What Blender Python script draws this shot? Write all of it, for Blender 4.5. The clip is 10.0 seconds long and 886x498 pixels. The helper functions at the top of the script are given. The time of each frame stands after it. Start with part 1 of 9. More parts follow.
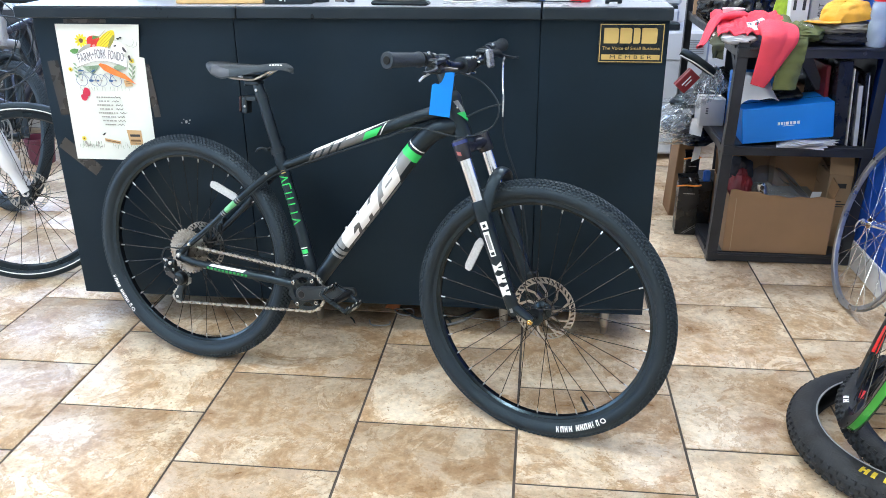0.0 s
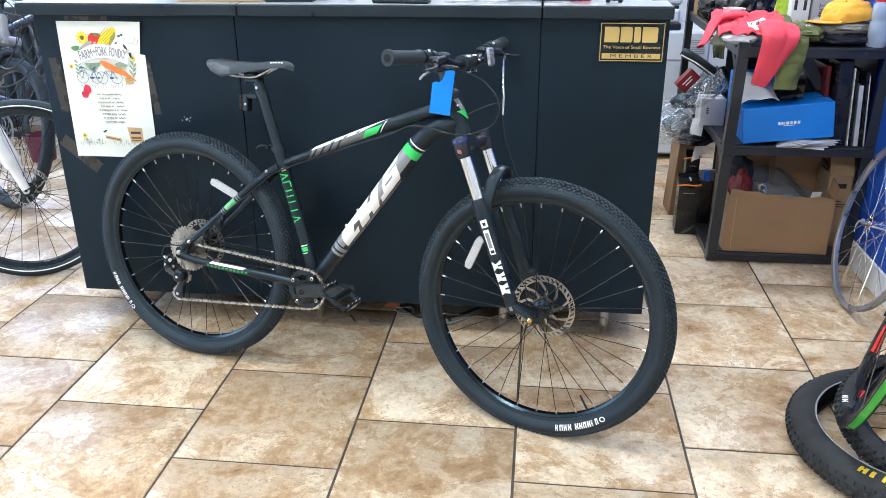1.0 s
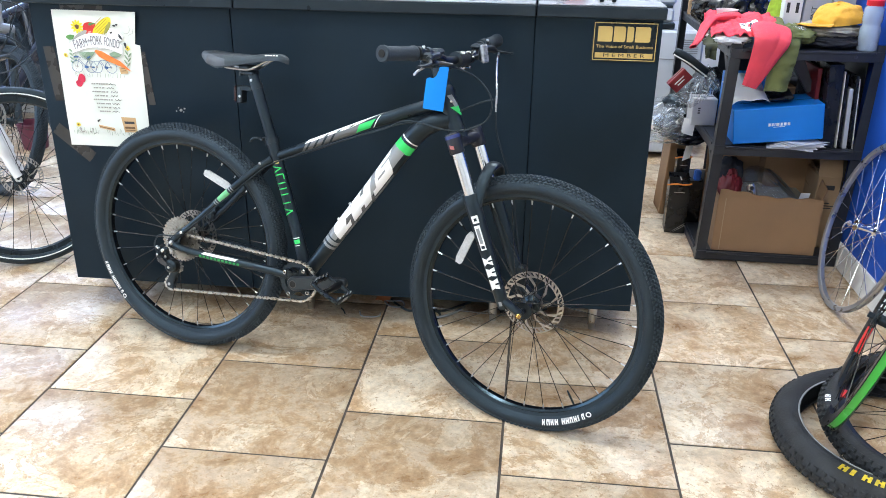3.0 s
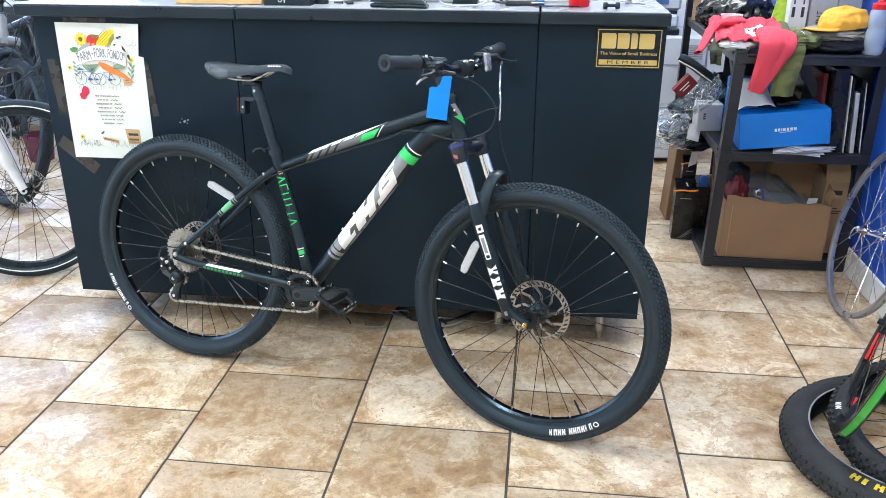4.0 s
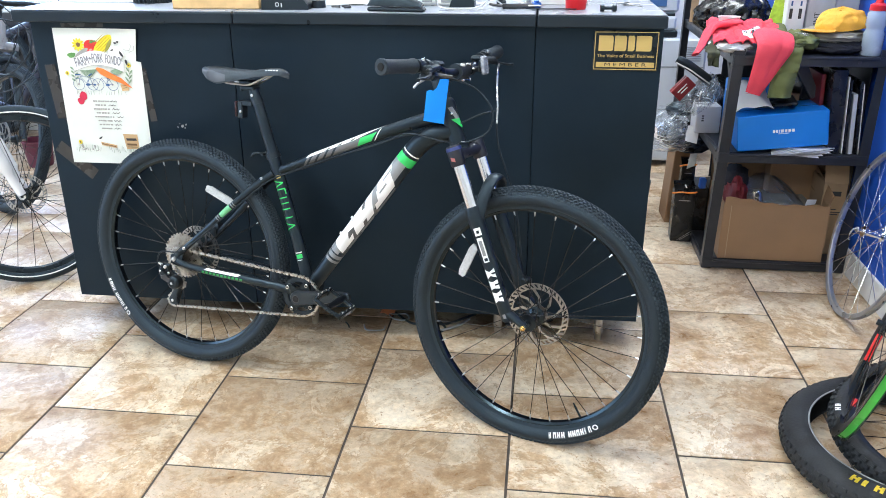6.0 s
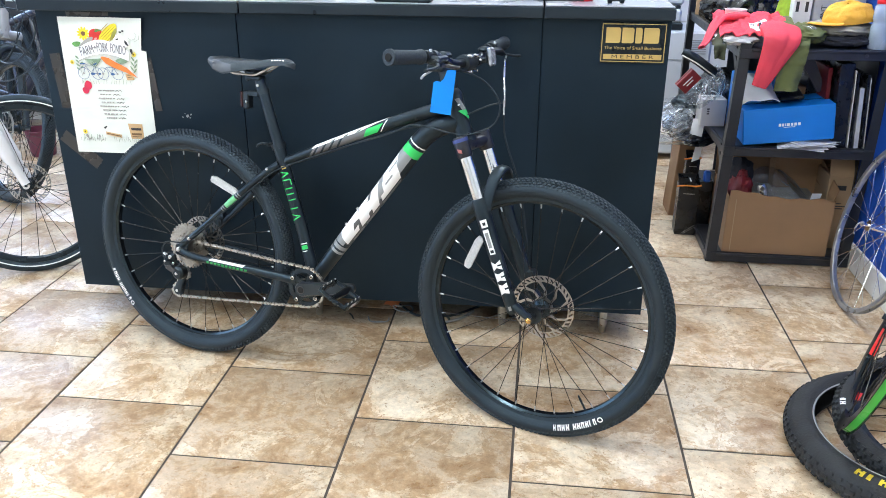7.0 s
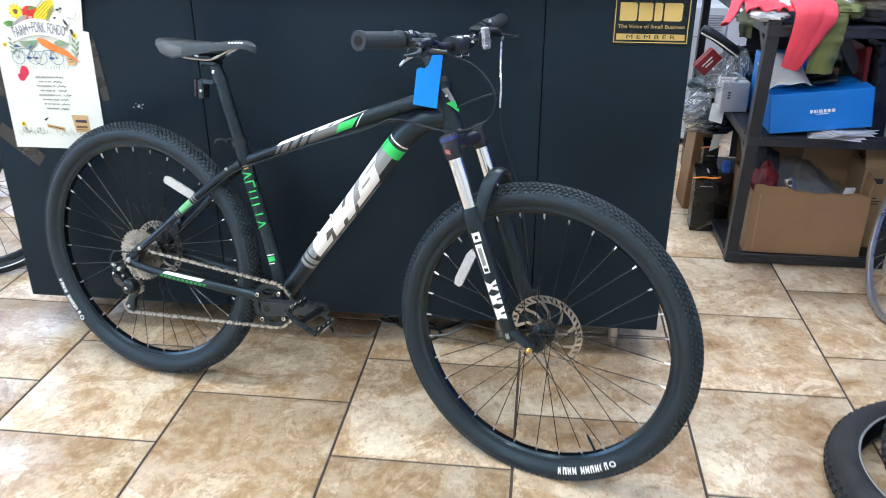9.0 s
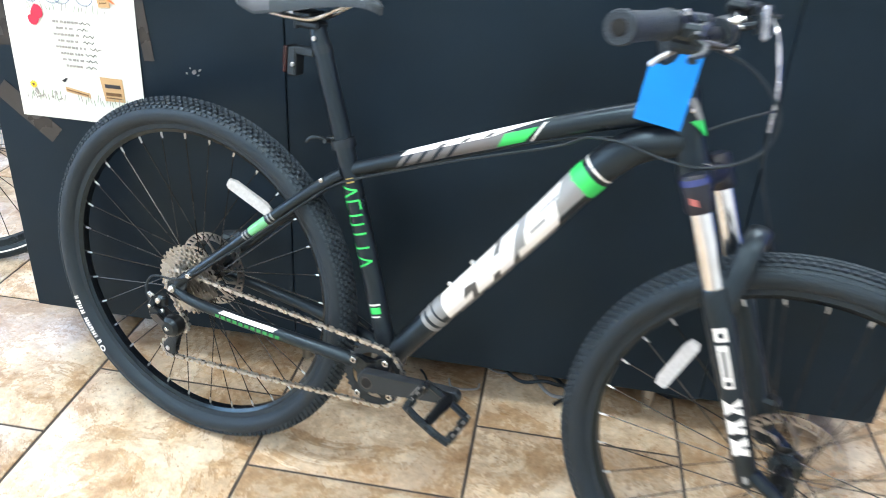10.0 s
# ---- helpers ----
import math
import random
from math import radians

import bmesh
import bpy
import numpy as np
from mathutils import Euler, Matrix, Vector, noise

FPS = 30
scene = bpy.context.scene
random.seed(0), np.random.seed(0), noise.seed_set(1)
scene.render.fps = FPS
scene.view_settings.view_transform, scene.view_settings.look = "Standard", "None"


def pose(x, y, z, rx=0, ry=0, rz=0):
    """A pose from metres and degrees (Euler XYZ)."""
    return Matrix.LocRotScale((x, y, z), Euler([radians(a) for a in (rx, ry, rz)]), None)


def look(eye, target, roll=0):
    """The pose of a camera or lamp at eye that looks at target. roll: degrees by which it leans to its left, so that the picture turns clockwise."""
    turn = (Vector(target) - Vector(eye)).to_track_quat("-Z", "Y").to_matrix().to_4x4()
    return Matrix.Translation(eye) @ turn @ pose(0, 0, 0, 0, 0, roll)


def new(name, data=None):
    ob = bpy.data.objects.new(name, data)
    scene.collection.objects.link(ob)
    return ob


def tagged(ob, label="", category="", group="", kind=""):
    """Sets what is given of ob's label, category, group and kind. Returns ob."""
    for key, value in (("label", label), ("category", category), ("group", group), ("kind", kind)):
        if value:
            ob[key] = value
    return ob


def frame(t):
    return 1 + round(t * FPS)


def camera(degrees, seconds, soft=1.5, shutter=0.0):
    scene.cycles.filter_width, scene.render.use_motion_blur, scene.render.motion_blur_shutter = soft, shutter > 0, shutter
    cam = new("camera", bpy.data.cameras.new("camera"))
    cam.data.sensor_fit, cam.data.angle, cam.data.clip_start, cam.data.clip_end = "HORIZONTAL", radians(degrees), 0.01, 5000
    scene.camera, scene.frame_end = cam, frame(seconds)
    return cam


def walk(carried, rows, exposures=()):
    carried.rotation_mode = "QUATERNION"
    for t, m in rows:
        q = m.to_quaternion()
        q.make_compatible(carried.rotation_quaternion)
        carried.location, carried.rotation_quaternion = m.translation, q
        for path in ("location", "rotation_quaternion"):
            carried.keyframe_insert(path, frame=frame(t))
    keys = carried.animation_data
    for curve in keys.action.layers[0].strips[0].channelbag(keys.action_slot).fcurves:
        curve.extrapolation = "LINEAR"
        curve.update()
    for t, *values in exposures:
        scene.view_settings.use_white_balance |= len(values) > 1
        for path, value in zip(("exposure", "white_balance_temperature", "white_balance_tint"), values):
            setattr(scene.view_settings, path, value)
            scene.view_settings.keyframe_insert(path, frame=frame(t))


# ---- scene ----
cam = camera(57.3, 10.0, soft=0.9, shutter=0.4)
PATH = [
    (0, (-0.019, 0.046, 1.363), (-0.238, 1.879, 0.592), -0.6),
    (0.5, (-0.017, 0.042, 1.361), (-0.236, 1.874, 0.591), -0.5),
    (1, (-0.017, 0.043, 1.359), (-0.237, 1.875, 0.588), -0.4),
    (1.5, (-0.019, 0.039, 1.364), (-0.235, 1.872, 0.593), 0.1),
    (2, (-0.014, 0.027, 1.362), (-0.218, 1.857, 0.58), 0.6),
    (2.5, (-0.014, 0.021, 1.365), (-0.206, 1.85, 0.577), 1.0),
    (4, (-0.01, 0.041, 1.369), (-0.226, 1.875, 0.601), 0.1),
    (4.5, (-0.002, 0.04, 1.368), (-0.212, 1.876, 0.604), -0.1),
    (5, (0.004, 0.039, 1.372), (-0.204, 1.877, 0.61), -0.3),
    (5.5, (0.003, 0.042, 1.37), (-0.213, 1.88, 0.613), -0.4),
    (7, (-0.018, 0.044, 1.366), (-0.236, 1.873, 0.588), 0.1),
    (7.5, (-0.019, 0.046, 1.364), (-0.238, 1.872, 0.577), 0.1),
    (8, (-0.022, 0.045, 1.364), (-0.239, 1.869, 0.573), 0.1),
    (8.5, (-0.021, 0.111, 1.356), (-0.235, 1.929, 0.55), -0.2),
    (9, (-0.022, 0.38, 1.326), (-0.241, 2.185, 0.493), -0.1),
    (9.2, (-0.041, 0.479, 1.321), (-0.274, 2.279, 0.48), 0.3),
    (9.5, (-0.159, 0.65, 1.293), (-0.391, 2.433, 0.418), 2.2),
    (9.7, (-0.271, 0.792, 1.29), (-0.503, 2.556, 0.376), 3.0),
    (10, (-0.418, 1.003, 1.248), (-0.646, 2.739, 0.281), 3.7),
]
walk(cam, [(t, look(eye, target, roll)) for t, eye, target, roll in PATH], [(0.0, 0.0, 6500, 10), (9.0, 0.0, 6500, 10), (9.5, 0.12, 6580, 10), (10.0, 0.30, 6720, 10)])

# ---- light and exposure ----
world = bpy.data.worlds.new("world")
scene.world = world
world.use_nodes = True
wn = world.node_tree.nodes
sky = wn.new("ShaderNodeTexSky")
sky.sky_type, sky.sun_disc = "NISHITA", False
sky.sun_elevation, sky.sun_rotation = radians(40), radians(200)
world.node_tree.links.new(sky.outputs[0], wn["Background"].inputs[0])
wn["Background"].inputs[1].default_value = 0.10
scene.view_settings.exposure = 0.0


def area_lamp(name, m, sx, sy, watts, colour):
    d = bpy.data.lights.new(name, "AREA")
    d.shape, d.size, d.size_y, d.energy, d.color = "RECTANGLE", sx, sy, watts, colour
    ob = new(name, d)
    ob.matrix_world = m
    return ob


ROOM = (-5.2, 1.760, -3.2, 5.2, 3.0)  # x0 x1 y0 y1 height
LIGHTS = [(-3.6, -0.9), (-1.5, -0.9), (0.45, -0.9), (-3.6, 1.5), (-1.5, 1.5), (0.45, 1.5), (-3.6, 3.9), (-1.5, 3.9), (0.45, 3.9)]
WATTS = (9, 62, 3, 9, 41, 13, 9, 9, 54)  # set lamp by lamp to balance brightness over floor, counter and rack
for (lx, ly), lw in zip(LIGHTS, WATTS):
    area_lamp("troffer_lamp", pose(lx, ly, 2.955, 0, 0, 0), 1.16, 0.54, lw, (0.88, 0.96, 1.0))
area_lamp("window_light", pose(-3.6, 5.16, 1.58, -90, 0, 0), 2.1, 1.45, 72, (0.32, 0.52, 1.0))
# added west lamp without a known source: tints the left floor bluish
area_lamp("window_light", pose(-5.14, 1.0, 1.45, 0, -90, 0), 1.8, 2.9, 50, (0.46, 0.68, 1.0))


# ---- materials ----
def mat(name, col, rough=0.5, metal=0.0, var=0.12, scale=12.0, bump=0.03, bscale=180.0, coat=0.0, rvar=0.08, shift=False, spec=0.5, tint=None):
    """A surface with mottling, fine grain and uneven gloss."""
    m = bpy.data.materials.new(name)
    m.use_nodes = True
    nt = m.node_tree
    b = nt.nodes["Principled BSDF"]
    tc = nt.nodes.new("ShaderNodeTexCoord")
    src = tc.outputs["Object"]
    if shift:
        oi = nt.nodes.new("ShaderNodeObjectInfo")
        mul = nt.nodes.new("ShaderNodeMath")
        mul.operation = "MULTIPLY"
        mul.inputs[1].default_value = 37.0
        add = nt.nodes.new("ShaderNodeVectorMath")
        nt.links.new(oi.outputs["Random"], mul.inputs[0])
        nt.links.new(src, add.inputs[0])
        nt.links.new(mul.outputs[0], add.inputs[1])
        src = add.outputs[0]
    n1 = nt.nodes.new("ShaderNodeTexNoise")
    n1.inputs["Scale"].default_value, n1.inputs["Detail"].default_value = scale, 5
    n2 = nt.nodes.new("ShaderNodeTexNoise")
    n2.inputs["Scale"].default_value, n2.inputs["Detail"].default_value = bscale, 2
    nt.links.new(src, n1.inputs["Vector"])
    nt.links.new(src, n2.inputs["Vector"])
    rr = nt.nodes.new("ShaderNodeMapRange")
    rr.inputs["From Min"].default_value, rr.inputs["From Max"].default_value = 0.3, 0.7
    rr.inputs["To Min"].default_value, rr.inputs["To Max"].default_value = 1 - var, 1 + var
    nt.links.new(n1.outputs["Fac"], rr.inputs["Value"])
    vm = nt.nodes.new("ShaderNodeVectorMath")
    vm.operation = "SCALE"
    vm.inputs[0].default_value = col
    nt.links.new(rr.outputs[0], vm.inputs["Scale"])
    nt.links.new(vm.outputs[0], b.inputs["Base Color"])
    r2 = nt.nodes.new("ShaderNodeMapRange")
    r2.inputs["From Min"].default_value, r2.inputs["From Max"].default_value = 0.3, 0.7
    r2.inputs["To Min"].default_value, r2.inputs["To Max"].default_value = max(0.02, rough - rvar), min(1, rough + rvar)
    nt.links.new(n1.outputs["Fac"], r2.inputs["Value"])
    nt.links.new(r2.outputs[0], b.inputs["Roughness"])
    b.inputs["Metallic"].default_value = metal
    b.inputs["Coat Weight"].default_value = coat
    b.inputs["Coat Roughness"].default_value = 0.08
    b.inputs["Specular IOR Level"].default_value = spec
    if tint:
        b.inputs["Specular Tint"].default_value = (*tint, 1)
    if bump:
        bp = nt.nodes.new("ShaderNodeBump")
        bp.inputs["Strength"].default_value, bp.inputs["Distance"].default_value = bump * 4, 0.002
        nt.links.new(n2.outputs["Fac"], bp.inputs["Height"])
        nt.links.new(bp.outputs[0], b.inputs["Normal"])
    return m


def tile_material():
    """Glazed stone-look tile: cream, tan and rust clouds with veins, another cut on each piece."""
    m = bpy.data.materials.new("stone_tile")
    m.use_nodes = True
    nt = m.node_tree
    L = nt.links.new
    b = nt.nodes["Principled BSDF"]
    tc = nt.nodes.new("ShaderNodeTexCoord")
    oi = nt.nodes.new("ShaderNodeObjectInfo")
    mul = nt.nodes.new("ShaderNodeVectorMath")
    mul.operation = "SCALE"
    mul.inputs[0].default_value = (61.0, 37.0, 23.0)
    L(oi.outputs["Random"], mul.inputs["Scale"])
    add = nt.nodes.new("ShaderNodeVectorMath")
    L(tc.outputs["Object"], add.inputs[0])
    L(mul.outputs[0], add.inputs[1])

    def noise_node(scale, detail, rough, dist=0.0):
        n = nt.nodes.new("ShaderNodeTexNoise")
        n.inputs["Scale"].default_value, n.inputs["Detail"].default_value = scale, detail
        n.inputs["Roughness"].default_value, n.inputs["Distortion"].default_value = rough, dist
        L(add.outputs[0], n.inputs["Vector"])
        return n

    big, mid, fine = noise_node(3.6, 10, 0.72, 0.6), noise_node(10, 10, 0.76, 0.35), noise_node(48, 8, 0.80)
    vein = noise_node(6.5, 9, 0.74, 0.9)

    def ramp(src, stops):
        r = nt.nodes.new("ShaderNodeValToRGB")
        e = r.color_ramp.elements
        e[0].position, e[0].color = stops[0][0], (*stops[0][1], 1)
        e[1].position, e[1].color = stops[-1][0], (*stops[-1][1], 1)
        for p, c in stops[1:-1]:
            k = e.new(p)
            k.color = (*c, 1)
        L(src, r.inputs["Fac"])
        return r

    def mixed(kind, fac, a, b_):
        q = nt.nodes.new("ShaderNodeMix")
        q.data_type, q.blend_type = "RGBA", kind
        if isinstance(fac, float):
            q.inputs["Factor"].default_value = fac
        else:
            L(fac, q.inputs["Factor"])
        L(a, q.inputs[6])
        L(b_, q.inputs[7])
        return q.outputs[2]

    r1 = ramp(big.outputs["Fac"], [(0.32, (0.335, 0.195, 0.102)), (0.43, (0.44, 0.285, 0.158)), (0.496, (0.53, 0.370, 0.215)), (0.503, (0.650, 0.510, 0.352)), (0.64, (0.735, 0.622, 0.472))])
    r2 = ramp(mid.outputs["Fac"], [(0.40, (0.30, 0.172, 0.088)), (0.462, (0.485, 0.330, 0.193)), (0.500, (0.615, 0.470, 0.312)), (0.516, (0.72, 0.600, 0.450)), (0.57, (0.79, 0.695, 0.560))])
    mask = ramp(big.outputs["Fac"], [(0.40, (0, 0, 0)), (0.470, (0, 0, 0)), (0.497, (1, 1, 1)), (0.504, (0, 0, 0)), (0.6, (0, 0, 0))])
    mask2 = ramp(vein.outputs["Fac"], [(0.40, (0, 0, 0)), (0.488, (0, 0, 0)), (0.494, (1, 1, 1)), (0.500, (0, 0, 0)), (0.6, (0, 0, 0))])
    rust = ramp(fine.outputs["Fac"], [(0.35, (0.27, 0.145, 0.07)), (0.65, (0.44, 0.27, 0.145))])
    base = mixed("MIX", 0.41, r1.outputs[0], r2.outputs[0])
    vm_ = nt.nodes.new("ShaderNodeMath")
    vm_.operation = "MULTIPLY"
    vm_.inputs[1].default_value = 0.62
    lines = nt.nodes.new("ShaderNodeMath")
    lines.operation = "MULTIPLY_ADD"
    lines.inputs[1].default_value = 0.35
    L(mask2.outputs[0], lines.inputs[0])
    L(mask.outputs[0], lines.inputs[2])
    L(lines.outputs[0], vm_.inputs[0])
    stained = mixed("MIX", vm_.outputs[0], base, rust.outputs[0])
    fr = nt.nodes.new("ShaderNodeMapRange")
    fr.inputs["From Min"].default_value, fr.inputs["From Max"].default_value = 0.3, 0.7
    fr.inputs["To Min"].default_value, fr.inputs["To Max"].default_value = 0.74, 1.22
    L(fine.outputs["Fac"], fr.inputs["Value"])
    sc = nt.nodes.new("ShaderNodeVectorMath")
    sc.operation = "SCALE"
    L(stained, sc.inputs[0])
    L(fr.outputs[0], sc.inputs["Scale"])
    tone = nt.nodes.new("ShaderNodeMapRange")
    tone.inputs["To Min"].default_value, tone.inputs["To Max"].default_value = 0.90, 1.08
    L(oi.outputs["Random"], tone.inputs["Value"])
    sc2 = nt.nodes.new("ShaderNodeVectorMath")
    sc2.operation = "SCALE"
    L(sc.outputs[0], sc2.inputs[0])
    L(tone.outputs[0], sc2.inputs["Scale"])
    pits = noise_node(85, 6, 0.7, 0.4)
    pm = ramp(pits.outputs["Fac"], [(0.30, (1, 1, 1)), (0.385, (1, 1, 1)), (0.40, (0, 0, 0)), (0.9, (0, 0, 0))])
    near = ramp(vein.outputs["Fac"], [(0.38, (0.1, 0.1, 0.1)), (0.46, (0.85, 0.85, 0.85)), (0.52, (0.85, 0.85, 0.85)), (0.58, (0.1, 0.1, 0.1))])
    pf = nt.nodes.new("ShaderNodeMath")
    pf.operation = "MULTIPLY"
    L(pm.outputs[0], pf.inputs[0])
    L(near.outputs[0], pf.inputs[1])
    L(mixed("MIX", pf.outputs[0], sc2.outputs[0], rust.outputs[0]), b.inputs["Base Color"])
    ro = nt.nodes.new("ShaderNodeMapRange")
    ro.inputs["From Min"].default_value, ro.inputs["From Max"].default_value = 0.3, 0.7
    ro.inputs["To Min"].default_value, ro.inputs["To Max"].default_value = 0.24, 0.42
    L(mid.outputs["Fac"], ro.inputs["Value"])
    L(ro.outputs[0], b.inputs["Roughness"])
    bp = nt.nodes.new("ShaderNodeBump")
    bp.inputs["Strength"].default_value, bp.inputs["Distance"].default_value = 0.25, 0.003
    L(mid.outputs["Fac"], bp.inputs["Height"])
    L(bp.outputs[0], b.inputs["Normal"])
    return m


def film_material(name, tint, rough, clear):
    """Crinkled see-through plastic: mostly clear, a little milky, with gloss that grows at a slant."""
    m = mat(name, tint, rough, bump=0.03, bscale=30, spec=0.6)
    nt = m.node_tree
    tr = nt.nodes.new("ShaderNodeBsdfTransparent")
    mix = nt.nodes.new("ShaderNodeMixShader")
    mix.inputs[0].default_value = clear
    nt.links.new(nt.nodes["Principled BSDF"].outputs[0], mix.inputs[1])
    nt.links.new(tr.outputs[0], mix.inputs[2])
    gl = nt.nodes.new("ShaderNodeBsdfGlossy")
    gl.inputs["Roughness"].default_value = rough
    fr_ = nt.nodes.new("ShaderNodeFresnel")
    fr_.inputs["IOR"].default_value = 1.22
    top_ = nt.nodes.new("ShaderNodeMixShader")
    nt.links.new(fr_.outputs[0], top_.inputs[0])
    nt.links.new(mix.outputs[0], top_.inputs[1])
    nt.links.new(gl.outputs[0], top_.inputs[2])
    nt.links.new(top_.outputs[0], nt.nodes["Material Output"].inputs["Surface"])
    return m


def glow_material(name, col, strength):
    m = bpy.data.materials.new(name)
    m.use_nodes = True
    b = m.node_tree.nodes["Principled BSDF"]
    b.inputs["Emission Color"].default_value, b.inputs["Emission Strength"].default_value = (*col, 1), strength
    return m


TILE = tile_material()
GROUT = mat("grout", (0.085, 0.070, 0.060), 0.9, var=0.3, scale=30, bump=0.2, bscale=300)
# bluish gloss tint: puts the cool cast of shadows into the dark materials
COOL = (0.58, 0.83, 1.0)
LAMINATE = mat("black_laminate", (0.0062, 0.0124, 0.0208), 0.42, var=0.3, scale=3, bump=0.04, bscale=500, rvar=0.1, spec=0.31, tint=COOL)
LAMINATE_TOP = mat("grey_laminate", (0.30, 0.325, 0.37), 0.30, var=0.10, scale=6, bump=0.02, bscale=700)
EDGE_BLACK = mat("edge_band", (0.013, 0.016, 0.021), 0.35, var=0.2, scale=8, tint=COOL)
SEAM = mat("seam_dark", (0.003, 0.003, 0.003), 0.8)
STEEL = mat("brushed_steel", (0.55, 0.54, 0.52), 0.34, 1.0, var=0.12, scale=40)
STANCHION = mat("stanchion_chrome", (0.74, 0.75, 0.77), 0.17, 1.0, var=0.05, rvar=0.03, bump=0)
CHROME = mat("chrome", (0.82, 0.83, 0.85), 0.10, 1.0, var=0.05, rvar=0.03, bump=0)
SILVER_RIM = mat("dull_silver_rim", (0.50, 0.51, 0.53), 0.32, 0.85, var=0.1, scale=25)
ALLOY = mat("silver_alloy", (0.66, 0.67, 0.68), 0.28, 1.0, var=0.1, scale=25)
DARK_STEEL = mat("dark_steel", (0.10, 0.10, 0.105), 0.38, 1.0, var=0.2, scale=30)
COG_STEEL = mat("cog_steel", (0.40, 0.385, 0.355), 0.32, 1.0, var=0.2, scale=60)
ROTOR_STEEL = mat("rotor_steel", (0.44, 0.42, 0.40), 0.34, 1.0, var=0.2, scale=60)
CHAIN_STEEL = mat("chain_steel", (0.50, 0.50, 0.49), 0.30, 1.0, var=0.25, scale=120)
RUBBER = mat("tyre_rubber", (0.0155, 0.0195, 0.025), 0.54, var=0.2, scale=15, bump=0.12, bscale=420, tint=COOL)
# rubber of the tread blocks, paler than the casing's
TREAD_RUBBER = mat("paler_tread_rubber", (0.030, 0.038, 0.047), 0.55, var=0.25, scale=30, bump=0.12, bscale=420, tint=COOL)
OLD_RUBBER = mat("worn_rubber", (0.017, 0.019, 0.022), 0.74, var=0.7, scale=14, bump=0.25, bscale=200)
GRIP_RUBBER = mat("grip_rubber", (0.027, 0.031, 0.038), 0.66, var=0.15, bump=0.2, bscale=500, tint=COOL)
FRAME_PAINT = mat("matte_black_paint", (0.009, 0.0115, 0.015), 0.34, var=0.2, scale=10, bump=0.02, bscale=600, tint=COOL)
CRANK_BLACK = mat("satin_black_crank", (0.020, 0.0215, 0.024), 0.36, var=0.15, scale=20, tint=COOL)
RIM_BLACK = mat("rim_black", (0.005, 0.006, 0.008), 0.17, var=0.2, scale=14, spec=0.5, tint=COOL)
GLOSS_BLACK = mat("gloss_black", (0.007, 0.007, 0.008), 0.30, var=0.2, scale=14, tint=COOL)
PLASTIC_BLACK = mat("black_plastic", (0.015, 0.0165, 0.019), 0.42, var=0.2, scale=30, bump=0.06, bscale=500, tint=COOL)
SADDLE_SKIN = mat("saddle_cover", (0.030, 0.031, 0.034), 0.42, var=0.2, scale=16, bump=0.12, bscale=700, tint=COOL)
SADDLE_PATCH = mat("saddle_patch", (0.055, 0.066, 0.085), 0.42, var=0.2, scale=18, bump=0.03)
FORK_BLUE = mat("blue_black_paint", (0.007, 0.009, 0.018), 0.36, var=0.1)
SPOKE_STEEL = mat("spoke_black", (0.035, 0.033, 0.032), 0.25, 0.8, var=0.1)
DECAL_WHITE = mat("white_decal", (0.86, 0.86, 0.86), 0.4, var=0.03, bump=0)
DECAL_GREEN = mat("green_decal", (0.03, 0.60, 0.13), 0.4, var=0.04, bump=0)
DECAL_PALEGREEN = mat("pale_green_decal", (0.16, 0.50, 0.24), 0.4, var=0.15, scale=60, bump=0)
WALL_DARK = mat("dark_wall_sheet", (0.030, 0.032, 0.038), 0.5, var=0.2, scale=4)
DECAL_GREY = mat("grey_decal", (0.24, 0.25, 0.26), 0.4, var=0.05, bump=0)
DECAL_YELLOW = mat("worn_yellow_print", (0.62, 0.46, 0.02), 0.6, var=0.3, scale=60, bump=0)
DECAL_MID = mat("mid_grey_decal", (0.14, 0.14, 0.145), 0.4, var=0.05, bump=0)
DECAL_DARKGREY = mat("dark_grey_decal", (0.085, 0.087, 0.09), 0.4, var=0.05, bump=0)
REFLECTOR = mat("clear_reflector", (0.58, 0.59, 0.60), 0.16, var=0.12, scale=150, bump=0.3, bscale=700, coat=0.6)
FRONT_LENS = mat("clear_grey_lens", (0.34, 0.37, 0.42), 0.14, 0.5, var=0.35, scale=90, bump=0.2, bscale=500, coat=0.6)
GOLD = mat("gold_print", (0.62, 0.45, 0.16), 0.38, 0.35, var=0.08)
BRASS = mat("brass", (0.80, 0.55, 0.20), 0.25, 1.0)
TAG_BLUE = mat("blue_card", (0.001, 0.205, 0.66), 0.6, var=0.04, bump=0.02, spec=0.2)
PAPER = mat("paper", (0.72, 0.75, 0.70), 0.7, var=0.04, scale=9, bump=0.03)
PAPER_WHITE = mat("white_paper", (0.83, 0.83, 0.84), 0.6, var=0.04, scale=9, bump=0.03)
TAPE = mat("clear_tape", (0.034, 0.034, 0.035), 0.30, var=0.2, scale=14)
WALL_BLUE = mat("blue_wall_paint", (0.004, 0.072, 0.42), 0.55, var=0.07, scale=2, bump=0.06, bscale=120)
WALL_WHITE = mat("white_wall_paint", (0.74, 0.74, 0.72), 0.6, var=0.05, scale=2, bump=0.06, bscale=120)
SKIRT_WHITE = mat("white_skirting", (0.70, 0.70, 0.68), 0.45, var=0.12, scale=7)
CEILING = mat("ceiling_tile", (0.78, 0.78, 0.76), 0.85, var=0.05, scale=20, bump=0.2, bscale=90)
SHELF_BLACK = mat("shelf_black", (0.021, 0.024, 0.031), 0.40, var=0.25, scale=12, bump=0.04, bscale=300)
